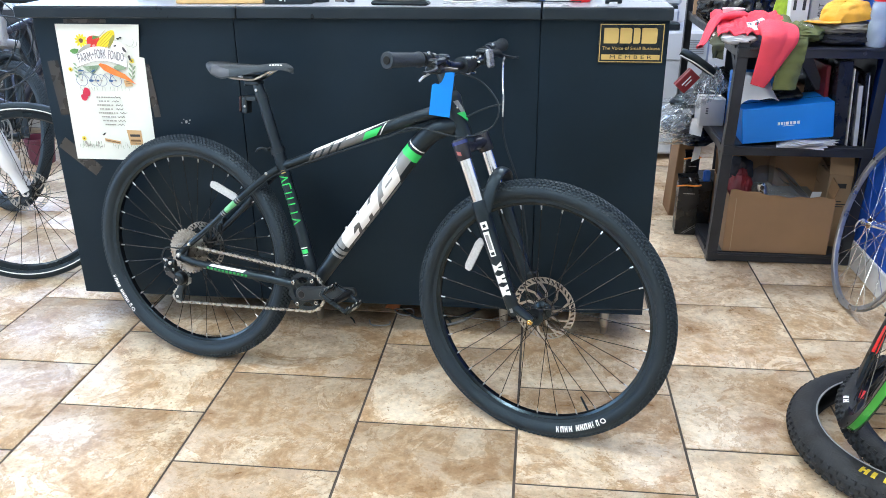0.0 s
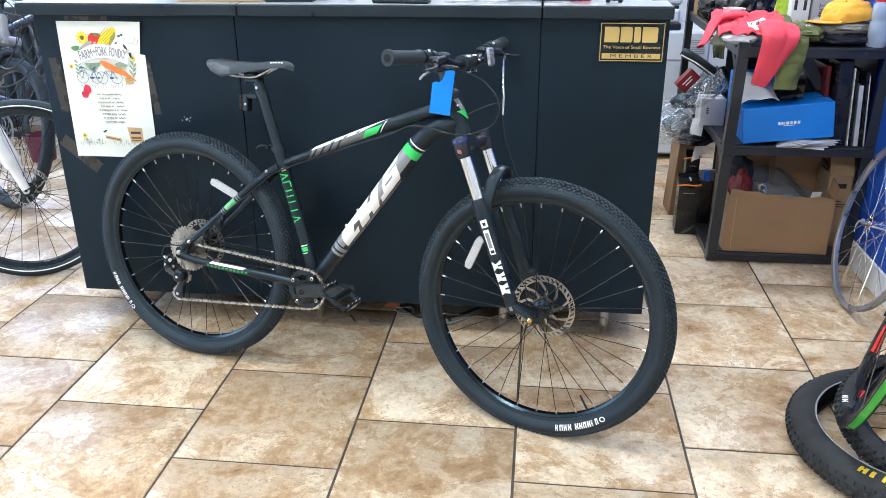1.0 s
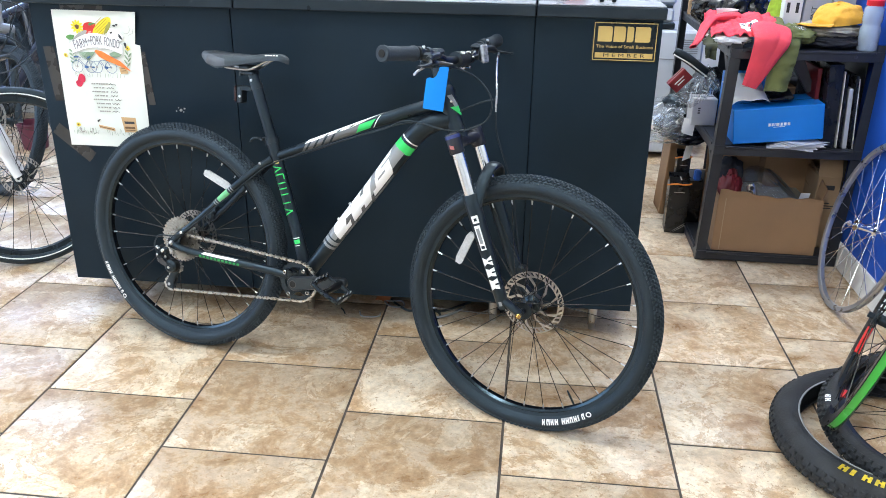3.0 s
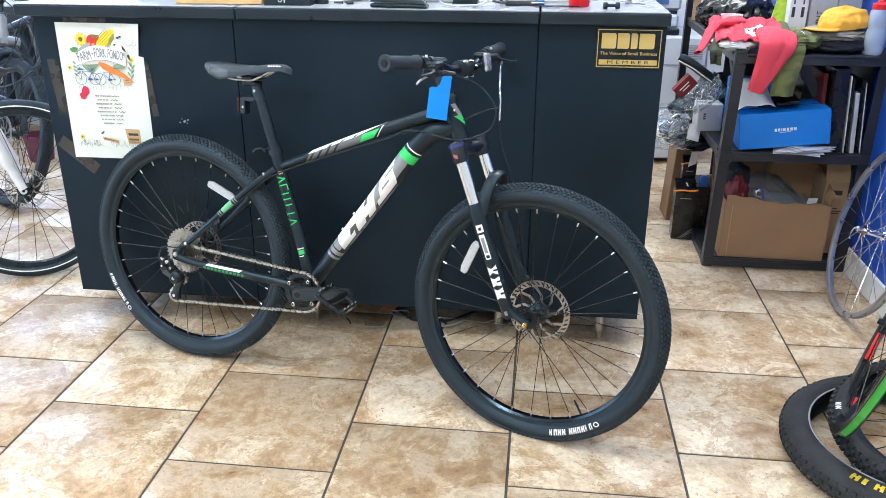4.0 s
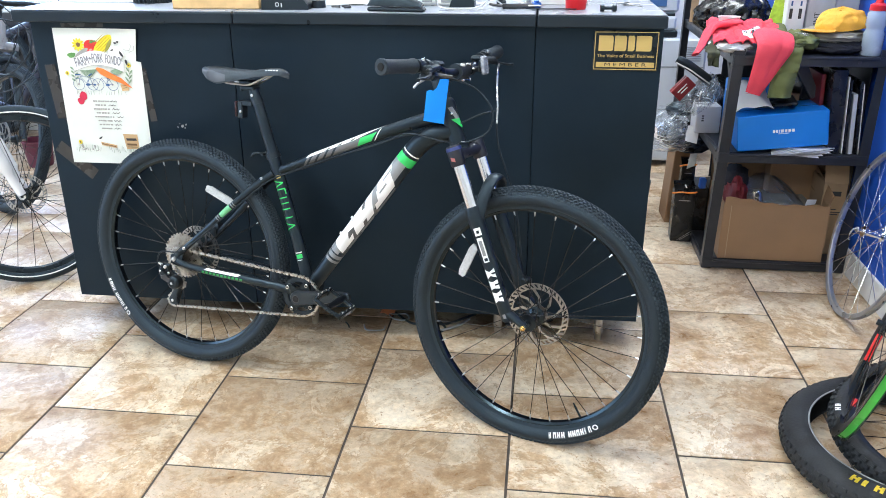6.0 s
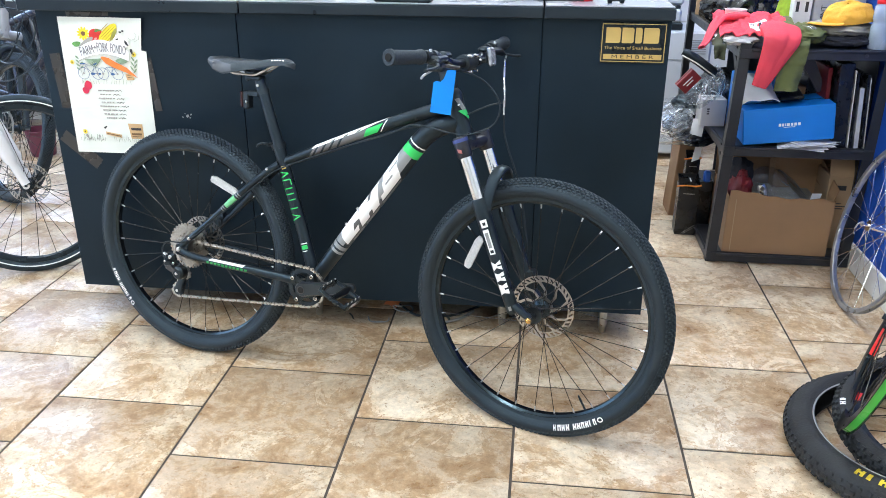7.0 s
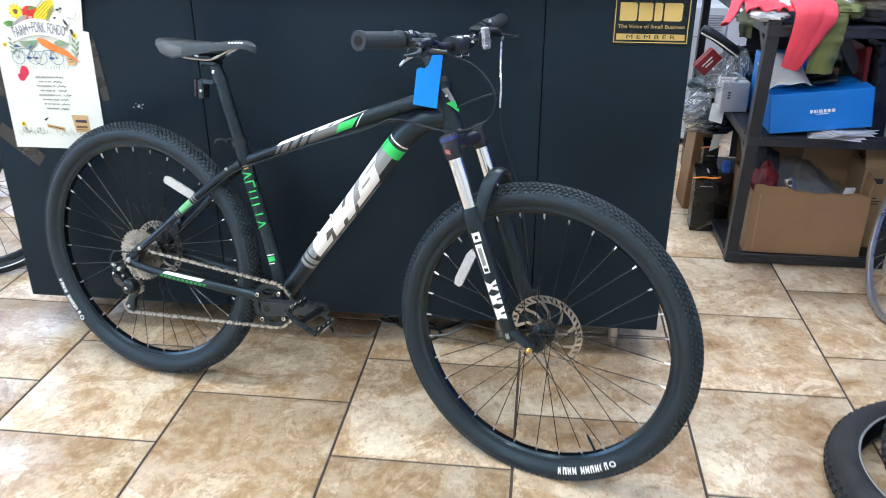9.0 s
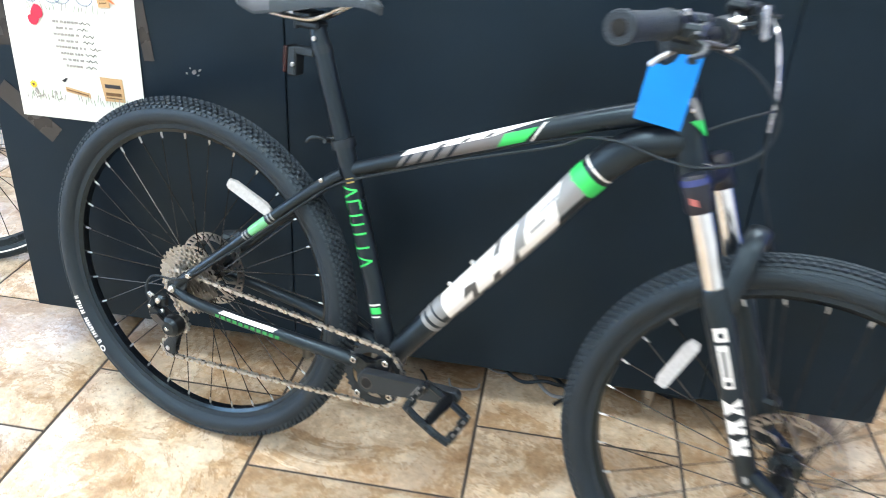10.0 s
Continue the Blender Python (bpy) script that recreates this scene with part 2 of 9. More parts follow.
CARD = mat("cardboard", (0.31, 0.185, 0.098), 0.75, var=0.10, scale=6, bump=0.06, bscale=150)
CARD_PALE = mat("pale_cardboard", (0.40, 0.27, 0.16), 0.75, var=0.10, scale=6, bump=0.06, bscale=150)
CARD_BLUE = mat("blue_carton", (0.002, 0.195, 0.66), 0.42, var=0.06, scale=7, bump=0.03)
CARD_BLACK = mat("black_carton", (0.008, 0.009, 0.011), 0.28, var=0.3, scale=16)
RED_CLOTH = mat("red_cloth", (0.84, 0.070, 0.105), 0.8, var=0.10, scale=9, bump=0.25, bscale=500)
OLIVE_CLOTH = mat("olive_cloth", (0.135, 0.155, 0.055), 0.85, var=0.15, scale=10, bump=0.25, bscale=500)
GREY_CLOTH = mat("grey_cloth", (0.34, 0.32, 0.265), 0.85, var=0.15, scale=10, bump=0.25, bscale=500)
DARK_CLOTH = mat("dark_cloth", (0.022, 0.024, 0.034), 0.85, var=0.2, scale=10, bump=0.25, bscale=500)
WHITE_CLOTH = mat("white_cloth", (0.75, 0.75, 0.76), 0.85, var=0.06, scale=10, bump=0.2, bscale=500)
YELLOW_CLOTH = mat("yellow_cloth", (0.78, 0.40, 0.045), 0.8, var=0.08, scale=14, bump=0.2, bscale=500)
BAG_BLACK = mat("black_film", (0.006, 0.006, 0.007), 0.22, var=0.3, scale=14, bump=0.12, bscale=60)
FILM = film_material("clear_film", (0.50, 0.58, 0.68), 0.30, 0.76)
PART_RED = mat("dark_red_carton", (0.13, 0.006, 0.010), 0.35, var=0.1)
LENS_RED = mat("dark_red_lens", (0.022, 0.003, 0.004), 0.2, var=0.1)
FILM_THIN = film_material("thin_clear_film", (0.70, 0.72, 0.74), 0.2, 0.72)
BOTTLE = film_material("frosted_bottle", (0.58, 0.70, 0.84), 0.25, 0.42)
PLASTIC_WHITE = mat("white_plastic", (0.72, 0.72, 0.71), 0.38, var=0.05)
CASE_GREY = mat("pale_grey_case", (0.50, 0.53, 0.57), 0.45, var=0.08, scale=5)
FROST = film_material("frosted_film", (0.72, 0.76, 0.82), 0.25, 0.35)
PLASTIC_GREY = mat("grey_plastic", (0.26, 0.27, 0.28), 0.4, var=0.08)
PLASTIC_RED = mat("red_plastic", (0.70, 0.012, 0.020), 0.35, var=0.05)
PLASTIC_ORANGE = mat("orange_strap", (0.85, 0.26, 0.03), 0.5, var=0.08)
PLASTIC_BLUE = mat("blue_plastic", (0.02, 0.12, 0.5), 0.4, var=0.08)
BAMBOO = mat("bamboo", (0.66, 0.43, 0.20), 0.45, var=0.16, scale=22)
WHITE_PAINT = mat("white_gloss_paint", (0.78, 0.78, 0.80), 0.22, var=0.03, coat=0.4)
GREY_PAINT = mat("grey_gloss_paint", (0.20, 0.21, 0.23), 0.3, var=0.05, coat=0.3)
PRINT_YELLOW = mat("yellow_print", (0.78, 0.62, 0.03), 0.5, var=0.1, scale=40)
PRINT_RED = mat("red_print", (0.62, 0.03, 0.025), 0.5, var=0.12, scale=40)
PRINT_GREEN = mat("green_print", (0.10, 0.26, 0.07), 0.6, var=0.2, scale=60)
PRINT_ORANGE = mat("orange_print", (0.80, 0.20, 0.04), 0.5, var=0.15, scale=60)
PRINT_BLUE = mat("blue_print", (0.04, 0.11, 0.27), 0.6, var=0.1)
PRINT_INK = mat("ink_print", (0.035, 0.035, 0.04), 0.6, var=0.1)
PRINT_GREYINK = mat("grey_ink_print", (0.34, 0.33, 0.31), 0.6, var=0.1)
PRINT_TAN = mat("tan_print", (0.55, 0.36, 0.18), 0.6, var=0.1)
PRINT_LEAF = mat("dim_green_decal", (0.02, 0.30, 0.08), 0.4, var=0.04)
PRINT_SOFT = mat("soft_ink_print", (0.20, 0.20, 0.23), 0.6, var=0.3, scale=90)
PRINT_BROWN = mat("brown_print", (0.16, 0.085, 0.035), 0.6, var=0.2, scale=60)
PRINT_PINK = mat("pink_print", (0.80, 0.30, 0.28), 0.5, var=0.1)
PRINT_OCHRE = mat("ochre_print", (0.42, 0.28, 0.02), 0.6, var=0.1)
PRINT_OLIVE = mat("olive_print", (0.30, 0.29, 0.06), 0.6, var=0.2, scale=60)
PRINT_GREYGREEN = mat("grey_green_print", (0.22, 0.32, 0.21), 0.6, var=0.2, scale=60)
PRINT_CRIMSON = mat("crimson_print", (0.60, 0.025, 0.07), 0.5, var=0.15, scale=60)
RIM_GREEN = mat("green_stripe", (0.06, 0.50, 0.07), 0.3, var=0.08)
RIM_RED = mat("red_stripe", (0.65, 0.03, 0.03), 0.3, var=0.08)
LAMP_PANEL = glow_material("lit_diffuser", (0.93, 0.97, 1.0), 5.0)
DAYLIGHT = glow_material("bright_daylight", (0.55, 0.74, 1.0), 3.0)


# ---- mesh building ----
class G:
    """Vertices and faces of one mesh."""

    def __init__(self):
        self.v, self.f = [], []

    def add(self, vs, fs):
        k = len(self.v)
        self.v += [tuple(p) for p in vs]
        self.f += [tuple(i + k for i in q) for q in fs]
        return self

    def move(self, m):
        self.v = [tuple(m @ Vector(p)) for p in self.v]
        return self

    def join(self, g, m=None):
        return self.add([m @ Vector(p) for p in g.v] if m else g.v, g.f)

    def box(self, c, s, b=0.002, m=None):
        """A box round c with sides s and chamfered edges."""
        hx, hy, hz = (q / 2 for q in s)
        b = min(b, hx * 0.9, hy * 0.9, hz * 0.9)
        vs, idx = [], {}
        for sx in (-1, 1):
            for sy in (-1, 1):
                for sz in (-1, 1):
                    for ax, off in enumerate(((0, b, b), (b, 0, b), (b, b, 0))):
                        idx[sx, sy, sz, ax] = len(vs)
                        vs.append(Vector((c[0] + sx * (hx - off[0]), c[1] + sy * (hy - off[1]), c[2] + sz * (hz - off[2]))))
        fs = []
        for s_ in (-1, 1):
            fs.append([idx[s_, a, d, 0] for a, d in ((-1, -1), (1, -1), (1, 1), (-1, 1))][::s_])
            fs.append([idx[a, s_, d, 1] for a, d in ((-1, -1), (-1, 1), (1, 1), (1, -1))][::s_])
            fs.append([idx[a, d, s_, 2] for a, d in ((-1, -1), (1, -1), (1, 1), (-1, 1))][::s_])
        for p in (-1, 1):
            for q in (-1, 1):
                k = p * q
                fs.append([idx[p, q, -1, 0], idx[p, q, -1, 1], idx[p, q, 1, 1], idx[p, q, 1, 0]][::k])
                fs.append([idx[p, -1, q, 0], idx[p, 1, q, 0], idx[p, 1, q, 2], idx[p, -1, q, 2]][::k])
                fs.append([idx[-1, p, q, 1], idx[-1, p, q, 2], idx[1, p, q, 2], idx[1, p, q, 1]][::k])
                for r_ in (-1, 1):
                    fs.append([idx[r_, p, q, 0], idx[r_, p, q, 1], idx[r_, p, q, 2]][:: r_ * k])
        if m:
            vs = [m @ p for p in vs]
        return self.add(vs, fs)

    def tube(self, path, rad, seg=12, caps=True, closed=False, flat=1.0):
        """A round (or flattened) bar along a path; rad: one radius or one for each point."""
        P = [Vector(p) for p in path]
        n = len(P)
        rads = rad if isinstance(rad, (list, tuple)) else [rad] * n
        tang = []
        for i in range(n):
            a, b = P[(i - 1) % n if closed else max(i - 1, 0)], P[(i + 1) % n if closed else min(i + 1, n - 1)]
            tang.append((b - a).normalized())
        up = Vector((0, 0, 1)) if abs(tang[0].z) < 0.9 else Vector((0, 1, 0))
        side = tang[0].cross(up).normalized()
        vs, fs = [], []
        for i in range(n):
            side = (side - tang[i] * side.dot(tang[i])).normalized()
            over = side.cross(tang[i])
            for k in range(seg):
                a = 2 * math.pi * k / seg
                vs.append(P[i] + side * (math.cos(a) * rads[i]) + over * (math.sin(a) * rads[i] * flat))
        for i in range(n if closed else n - 1):
            for k in range(seg):
                j, l = (i + 1) % n, (k + 1) % seg
                fs.append((i * seg + k, i * seg + l, j * seg + l, j * seg + k))
        if caps and not closed:
            fs.append(tuple(range(seg))[::-1])
            fs.append(tuple((n - 1) * seg + k for k in range(seg)))
        return self.add(vs, fs)

    def lathe(self, prof, seg=64, m=None, closed=True, a0=0.0, a1=2 * math.pi):
        """A profile of (radius, y) turned about the y axis."""
        n, whole = len(prof), abs(a1 - a0 - 2 * math.pi) < 1e-6
        cols = seg if whole else seg + 1
        vs, fs = [], []
        for k in range(cols):
            a = a0 + (a1 - a0) * k / seg
            vs += [Vector((r * math.cos(a), y, r * math.sin(a))) for r, y in prof]
        for k in range(seg):
            j = (k + 1) % cols
            for i in range(n if closed else n - 1):
                q = (i + 1) % n
                fs.append((k * n + i, j * n + i, j * n + q, k * n + q))
        if m:
            vs = [m @ p for p in vs]
        return self.add(vs, fs)

    def disc(self, c, axis, r, depth, seg=20, r2=None):
        c, axis = Vector(c), Vector(axis).normalized()
        b = min(0.0012, depth * 0.3, r * 0.3)
        r2 = r if r2 is None else r2
        return self.tube([c - axis * depth / 2, c - axis * (depth / 2 - b), c + axis * (depth / 2 - b), c + axis * depth / 2], [r - b, r, r2, r2 - b], seg)

    def prism(self, poly, d0, d1, m=None):
        """A polygon in the xz plane, with thickness from y = d0 to d1."""
        n = len(poly)
        vs = [Vector((x, d0, z)) for x, z in poly] + [Vector((x, d1, z)) for x, z in poly]
        fs = [tuple(range(n)), tuple(range(2 * n - 1, n - 1, -1))]
        fs += [(i, i + n, (i + 1) % n + n, (i + 1) % n) for i in range(n)]
        if m:
            vs = [m @ p for p in vs]
        return self.add(vs, fs)

    def sheet(self, fn, nu, nv, thick=0.0, wrap=False):
        """A surface fn(u, v), u and v from 0 to 1; thick gives it a second side."""
        grid = [[Vector(fn(i / nu, j / nv)) for j in range(nv + 1)] for i in range(nu + 1)]
        W = nv + 1
        vs = [p for row in grid for p in row]
        fs = [(i * W + j, (i + 1) * W + j, (i + 1) * W + j + 1, i * W + j + 1) for i in range(nu) for j in range(nv)]
        if thick:
            low = []
            for i in range(nu + 1):
                for j in range(nv + 1):
                    du = grid[min(i + 1, nu)][j] - grid[max(i - 1, 0)][j]
                    dv = grid[i][min(j + 1, nv)] - grid[i][max(j - 1, 0)]
                    nn = du.cross(dv)
                    low.append(grid[i][j] - (nn.normalized() if nn.length > 1e-12 else Vector((0, 0, 1))) * thick)
            k = len(vs)
            vs += low
            fs += [tuple(reversed([q + k for q in face])) for face in fs]
            rim = [i * W for i in range(nu + 1)] + [nu * W + j for j in range(1, W)] + [i * W + nv for i in range(nu - 1, -1, -1)] + [j for j in range(nv - 1, 0, -1)]
            fs += [(rim[i], rim[(i + 1) % len(rim)], rim[(i + 1) % len(rim)] + k, rim[i] + k) for i in range(len(rim))]
        return self.add(vs, fs)


PLACE = {}


def mesh_of(name, g, material, sharp=35):
    me = bpy.data.meshes.new(name)
    me.from_pydata([tuple(p) for p in g.v], [], g.f)
    bm = bmesh.new()
    bm.from_mesh(me)
    bmesh.ops.recalc_face_normals(bm, faces=bm.faces)
    bm.to_mesh(me)
    bm.free()
    me.polygons.foreach_set("use_smooth", [True] * len(me.polygons))
    me.set_sharp_from_angle(angle=radians(sharp))
    me.materials.append(material)
    return me


def put(name, data, parent=None, label="", m=None):
    """Links mesh data (or nothing, for a thing that only holds parts) at the world pose m, under its parent."""
    ob = new(name, data)
    base = PLACE[parent] if parent else Matrix()
    m = base.copy() if m is None else m
    if parent:
        ob.parent = parent
        ob.matrix_basis = base.inverted() @ m
    else:
        ob.matrix_basis = m
    PLACE[ob] = m
    return tagged(ob, label) if label else ob


def part(name, g, material, parent=None, label="", m=None, sharp=35):
    return put(name, mesh_of(name, g, material, sharp), parent, label, m)


def smooth_path(pts, n=8):
    """Catmull-Rom through the points."""
    P = [Vector(p) for p in pts]
    P = [P[0] * 2 - P[1]] + P + [P[-1] * 2 - P[-2]]
    out = []
    for i in range(1, len(P) - 2):
        a, b, c, d = P[i - 1 : i + 3]
        for k in range(n):
            t = k / n
            out.append(0.5 * ((2 * b) + (c - a) * t + (2 * a - 5 * b + 4 * c - d) * t * t + (3 * b - a - 3 * c + d) * t ** 3))
    return out + [P[-2]]


def lerp(a, b, t):
    return a + (b - a) * t


# ---- the room ----
X0, X1, Y0, Y1, H = ROOM


def structure(name, g, material, label, sharp=35):
    return tagged(part(name, g, material, None, label, sharp=sharp), kind="structure", category=name.split("_")[0])


BAY_X, BAY_Y = 1.283, 2.46
structure("wall_east", G().box((X1 + 0.06, (Y0 + Y1) / 2, H / 2), (0.12, Y1 - Y0, H)), WALL_WHITE, "white painted wall closing the shop")
structure("wall_bay", G().box(((BAY_X + X1) / 2, (BAY_Y + Y1) / 2, H / 2), (X1 - BAY_X, Y1 - BAY_Y, H)), WALL_BLUE, "bright blue painted shop wall")
# unseen west window opening, added to go with the bluish lamp there
WY0, WY1 = -0.5, 2.5
g = G().box((X0 - 0.06, (Y0 + WY0) / 2, H / 2), (0.12, WY0 - Y0, H)).box((X0 - 0.06, (Y1 + WY1) / 2, H / 2), (0.12, Y1 - WY1, H))
g.box((X0 - 0.06, (WY0 + WY1) / 2, 0.25), (0.12, WY1 - WY0, 0.5)).box((X0 - 0.06, (WY0 + WY1) / 2, (2.4 + H) / 2), (0.12, WY1 - WY0, H - 2.4))
structure("wall_west", g, WALL_WHITE, "white painted wall with an added, unseen window")
structure("window_2", G().box((X0 - 0.06, WY0 + 0.03, 1.45), (0.06, 0.06, 1.9)).box((X0 - 0.06, WY1 - 0.03, 1.45), (0.06, 0.06, 1.9)).box((X0 - 0.06, 1.0, 0.53), (0.06, 2.88, 0.06)).box((X0 - 0.06, 1.0, 2.37), (0.06, 2.88, 0.06)).box((X0 - 0.06, 1.0, 1.45), (0.06, 0.05, 1.78)), ALLOY, "unseen silver window frame, added for bluish light from the left")
structure("backdrop", G().box((X0 - 1.4, 1.0, 1.5), (0.02, 8, 5)), DAYLIGHT, "glowing daylight sheet outside an unseen window")
structure("wall_south", G().box(((X0 + X1) / 2, Y0 - 0.06, H / 2), (X1 - X0, 0.12, H)), WALL_WHITE, "white painted wall closing the shop")
WX0, WX1, WZ0, WZ1 = -4.7, -2.5, 0.80, 2.35
YN = Y1 + 0.06
g = G()
g.box(((X0 + WX0) / 2, YN, H / 2), (WX0 - X0, 0.12, H)).box(((X1 + WX1) / 2, YN, H / 2), (X1 - WX1, 0.12, H))
g.box(((WX0 + WX1) / 2, YN, WZ0 / 2), (WX1 - WX0, 0.12, WZ0)).box(((WX0 + WX1) / 2, YN, (WZ1 + H) / 2), (WX1 - WX0, 0.12, H - WZ1))
structure("wall_north", g, WALL_WHITE, "white painted back wall with a shop window")
wx, wz = (WX0 + WX1) / 2, (WZ0 + WZ1) / 2
structure("window_1", G().box((WX0 + 0.03, YN, wz), (0.06, 0.06, WZ1 - WZ0)).box((WX1 - 0.03, YN, wz), (0.06, 0.06, WZ1 - WZ0)).box((wx, YN, wz), (0.05, 0.06, WZ1 - WZ0 - 0.12)).box((wx, YN, WZ0 + 0.03), (WX1 - WX0 - 0.12, 0.06, 0.06)).box((wx, YN, WZ1 - 0.03), (WX1 - WX0 - 0.12, 0.06, 0.06)), ALLOY, "shop window frame of silver metal")
# added dark sheet: darkens the white wall glimpsed between the parked bikes
structure("panelling", G().box((-3.4, Y1 - 0.012, 0.43), (3.4, 0.02, 0.72), 0.002), WALL_DARK, "dark sheet added to keep the wall behind the bikes dark")
structure("backdrop", G().box((-3.6, Y1 + 1.4, 1.5), (9, 0.02, 5)), DAYLIGHT, "glowing daylight sheet outside an unseen window")
g = G().box(((X0 + X1) / 2, (Y0 + Y1) / 2, H + 0.05), (X1 - X0 + 0.2, Y1 - Y0 + 0.2, 0.1))
for i in range(11):
    g.box((X0 + 0.3 + i * 0.61, (Y0 + Y1) / 2, H - 0.004), (0.024, Y1 - Y0, 0.012))
for j in range(14):
    g.box(((X0 + X1) / 2, Y0 + 0.3 + j * 0.61, H - 0.0055), (X1 - X0, 0.024, 0.011))
structure("ceiling", g, CEILING, "white suspended tile ceiling")
for lx, ly in LIGHTS:
    lamp = tagged(part("ceiling_light", G().box((0, 0.3, 0), (1.24, 0.03, 0.05)).box((0, -0.3, 0), (1.24, 0.03, 0.05)).box((0.61, 0, 0), (0.03, 0.57, 0.05)).box((-0.61, 0, 0), (0.03, 0.57, 0.05)), PLASTIC_WHITE, None, "white fluorescent ceiling light panel", pose(lx, ly, H - 0.035)), category="ceiling light", group="ceiling lights")
    part("diffuser", G().box((0, 0, 0.008), (1.18, 0.56, 0.01)), LAMP_PANEL, lamp, "lit white diffuser")
g = G()
g.box((BAY_X - 0.006, (BAY_Y + Y1) / 2, 0.055), (0.012, Y1 - BAY_Y, 0.11), 0.004)
structure("baseboard", g, SKIRT_WHITE, "scuffed white baseboard along the blue wall")


# ---- the counter ----
CX0, CX1, CY, CB, CT = -1.605, 0.352, 2.506, 0.115, 1.066
counter = tagged(put("counter", None, None, "long black laminate shop counter on steel feet", pose(CX0, CY, 0)), category="counter", kind="")
DEPTH = 0.62
seams = (CX0, -0.950, -0.018, CX1)
for a, b in zip(seams[:-1], seams[1:]):
    part("front_panel", G().box(((a + b) / 2, CY + 0.009, (CB + CT) / 2), (b - a - (0.004 if b < -0.5 else 0.0022), 0.018, CT - CB), 0.0010), LAMINATE, counter, m=Matrix())
for x in (CX0 + 0.009, CX1 - 0.009):
    part("side_panel", G().box((x, CY + 0.018 + (DEPTH - 0.018) / 2 + 0.001, (CB + CT) / 2), (0.018, DEPTH - 0.02, CT - CB), 0.0015), LAMINATE, counter, m=Matrix())
part("base_panel", G().box(((CX0 + CX1) / 2, CY + 0.32, CB + 0.012), (CX1 - CX0 - 0.04, DEPTH - 0.06, 0.02)), LAMINATE, counter, m=Matrix())
# added black board: blocks light from behind and stands for the deep shadow
part("kick_panel", G().box(((CX0 + CX1) / 2, CY + 0.44, 0.057), (CX1 - CX0 - 0.06, 0.016, 0.110)), SEAM, counter, "black board added to keep the space under the counter dark", m=Matrix())
part("back_panel", G().box(((CX0 + CX1) / 2, CY + DEPTH - 0.03, (CB + CT) / 2), (CX1 - CX0 - 0.04, 0.016, CT - CB)), SEAM, counter, m=Matrix())
tops = (CX0 - 0.042, -0.931, -0.016, CX1 + 0.006)
for a, b in zip(tops[:-1], tops[1:]):
    top = part("countertop", G().box(((a + b) / 2, CY - 0.026 + 0.34, CT + 0.018), (b - a - 0.003, 0.68, 0.034), 0.003), EDGE_BLACK, counter, "black-edged grey counter top", m=Matrix())
    part("top_surface", G().box(((a + b) / 2, CY - 0.026 + 0.34, CT + 0.0372), (b - a - 0.008, 0.672, 0.003), 0.001), LAMINATE_TOP, top, "grey laminate", m=Matrix())
for x, y in ((-0.955, 2.60), (-0.775, 2.60), (-0.112, 2.60), (0.236, 2.585), (-1.52, 3.05), (-0.10, 3.05), (0.262, 3.05)):
    g = G().lathe([(0, 0.0), (0.0105, 0.0), (0.012, 0.003), (0.012, 0.022), (0.0145, 0.026), (0.0155, 0.030), (0.0158, CB), (0, CB)], 20, pose(0, 0, 0, 90), closed=False)
    part("foot", g, STEEL, counter, "brushed steel foot", pose(x, y, 0))
for k, (x, z, w, h, t) in enumerate(((-1.142, 0.742, 0.005, 0.006, 20), (-1.130, 0.747, 0.004, 0.0025, -30), (-1.158, 0.738, 0.003, 0.002, 50), (-1.134, 0.736, 0.003, 0.002, 10), (-1.150, 0.749, 0.002, 0.0015, 80))):
    tagged(part("foil_scrap", G().prism([(-w, -h * 0.6), (w * 0.2, -h), (w, 0), (w * 0.3, h * 0.9), (-w * 0.7, h * 0.5)], -0.0009, -0.0001), STEEL, None, "torn shiny foil scrap stuck on the counter", pose(x, CY, z, 0, t, 0)), category="scrap", group="foil scraps")


# ---- the bicycle ----
BIKE = pose(-1.1122, 2.2989, 0.0) @ pose(0, 0, 0, 0, 0, -16.0) @ pose(0, 0, 0, -7.0)
bike = tagged(put("mountain_bike", None, None, "matte black mountain bike with green graphics leaning on the counter", BIKE), category="bicycle")
R = 0.368
STEER = -6.0
A = Vector((0.917, 0, 0.796))
SV, PV = Vector((-0.3746, 0, 0.9272)), Vector((0.9272, 0, 0.3746))
TURNED = Matrix.Translation(A) @ Matrix.Rotation(radians(STEER), 4, SV) @ Matrix.Translation(-A)
FRONT = A - SV * 0.494 + PV * 0.058
REAR = Vector((0, 0, R))
BB = Vector((0.450, 0, 0.315))


def tyre_mesh(R=0.3675, T=0.0290, knob=0.0054):
    """A tyre's casing about the y axis."""
    C = R - T
    prof = []
    for k in range(19):
        a = radians(-148 + 296 * k / 18)
        prof.append((C + math.cos(a) * (T - knob), math.sin(a) * T))
    prof = [(0.3095, -0.0130)] + prof + [(0.3095, 0.0130)]
    return G().lathe(prof, 128, closed=True)


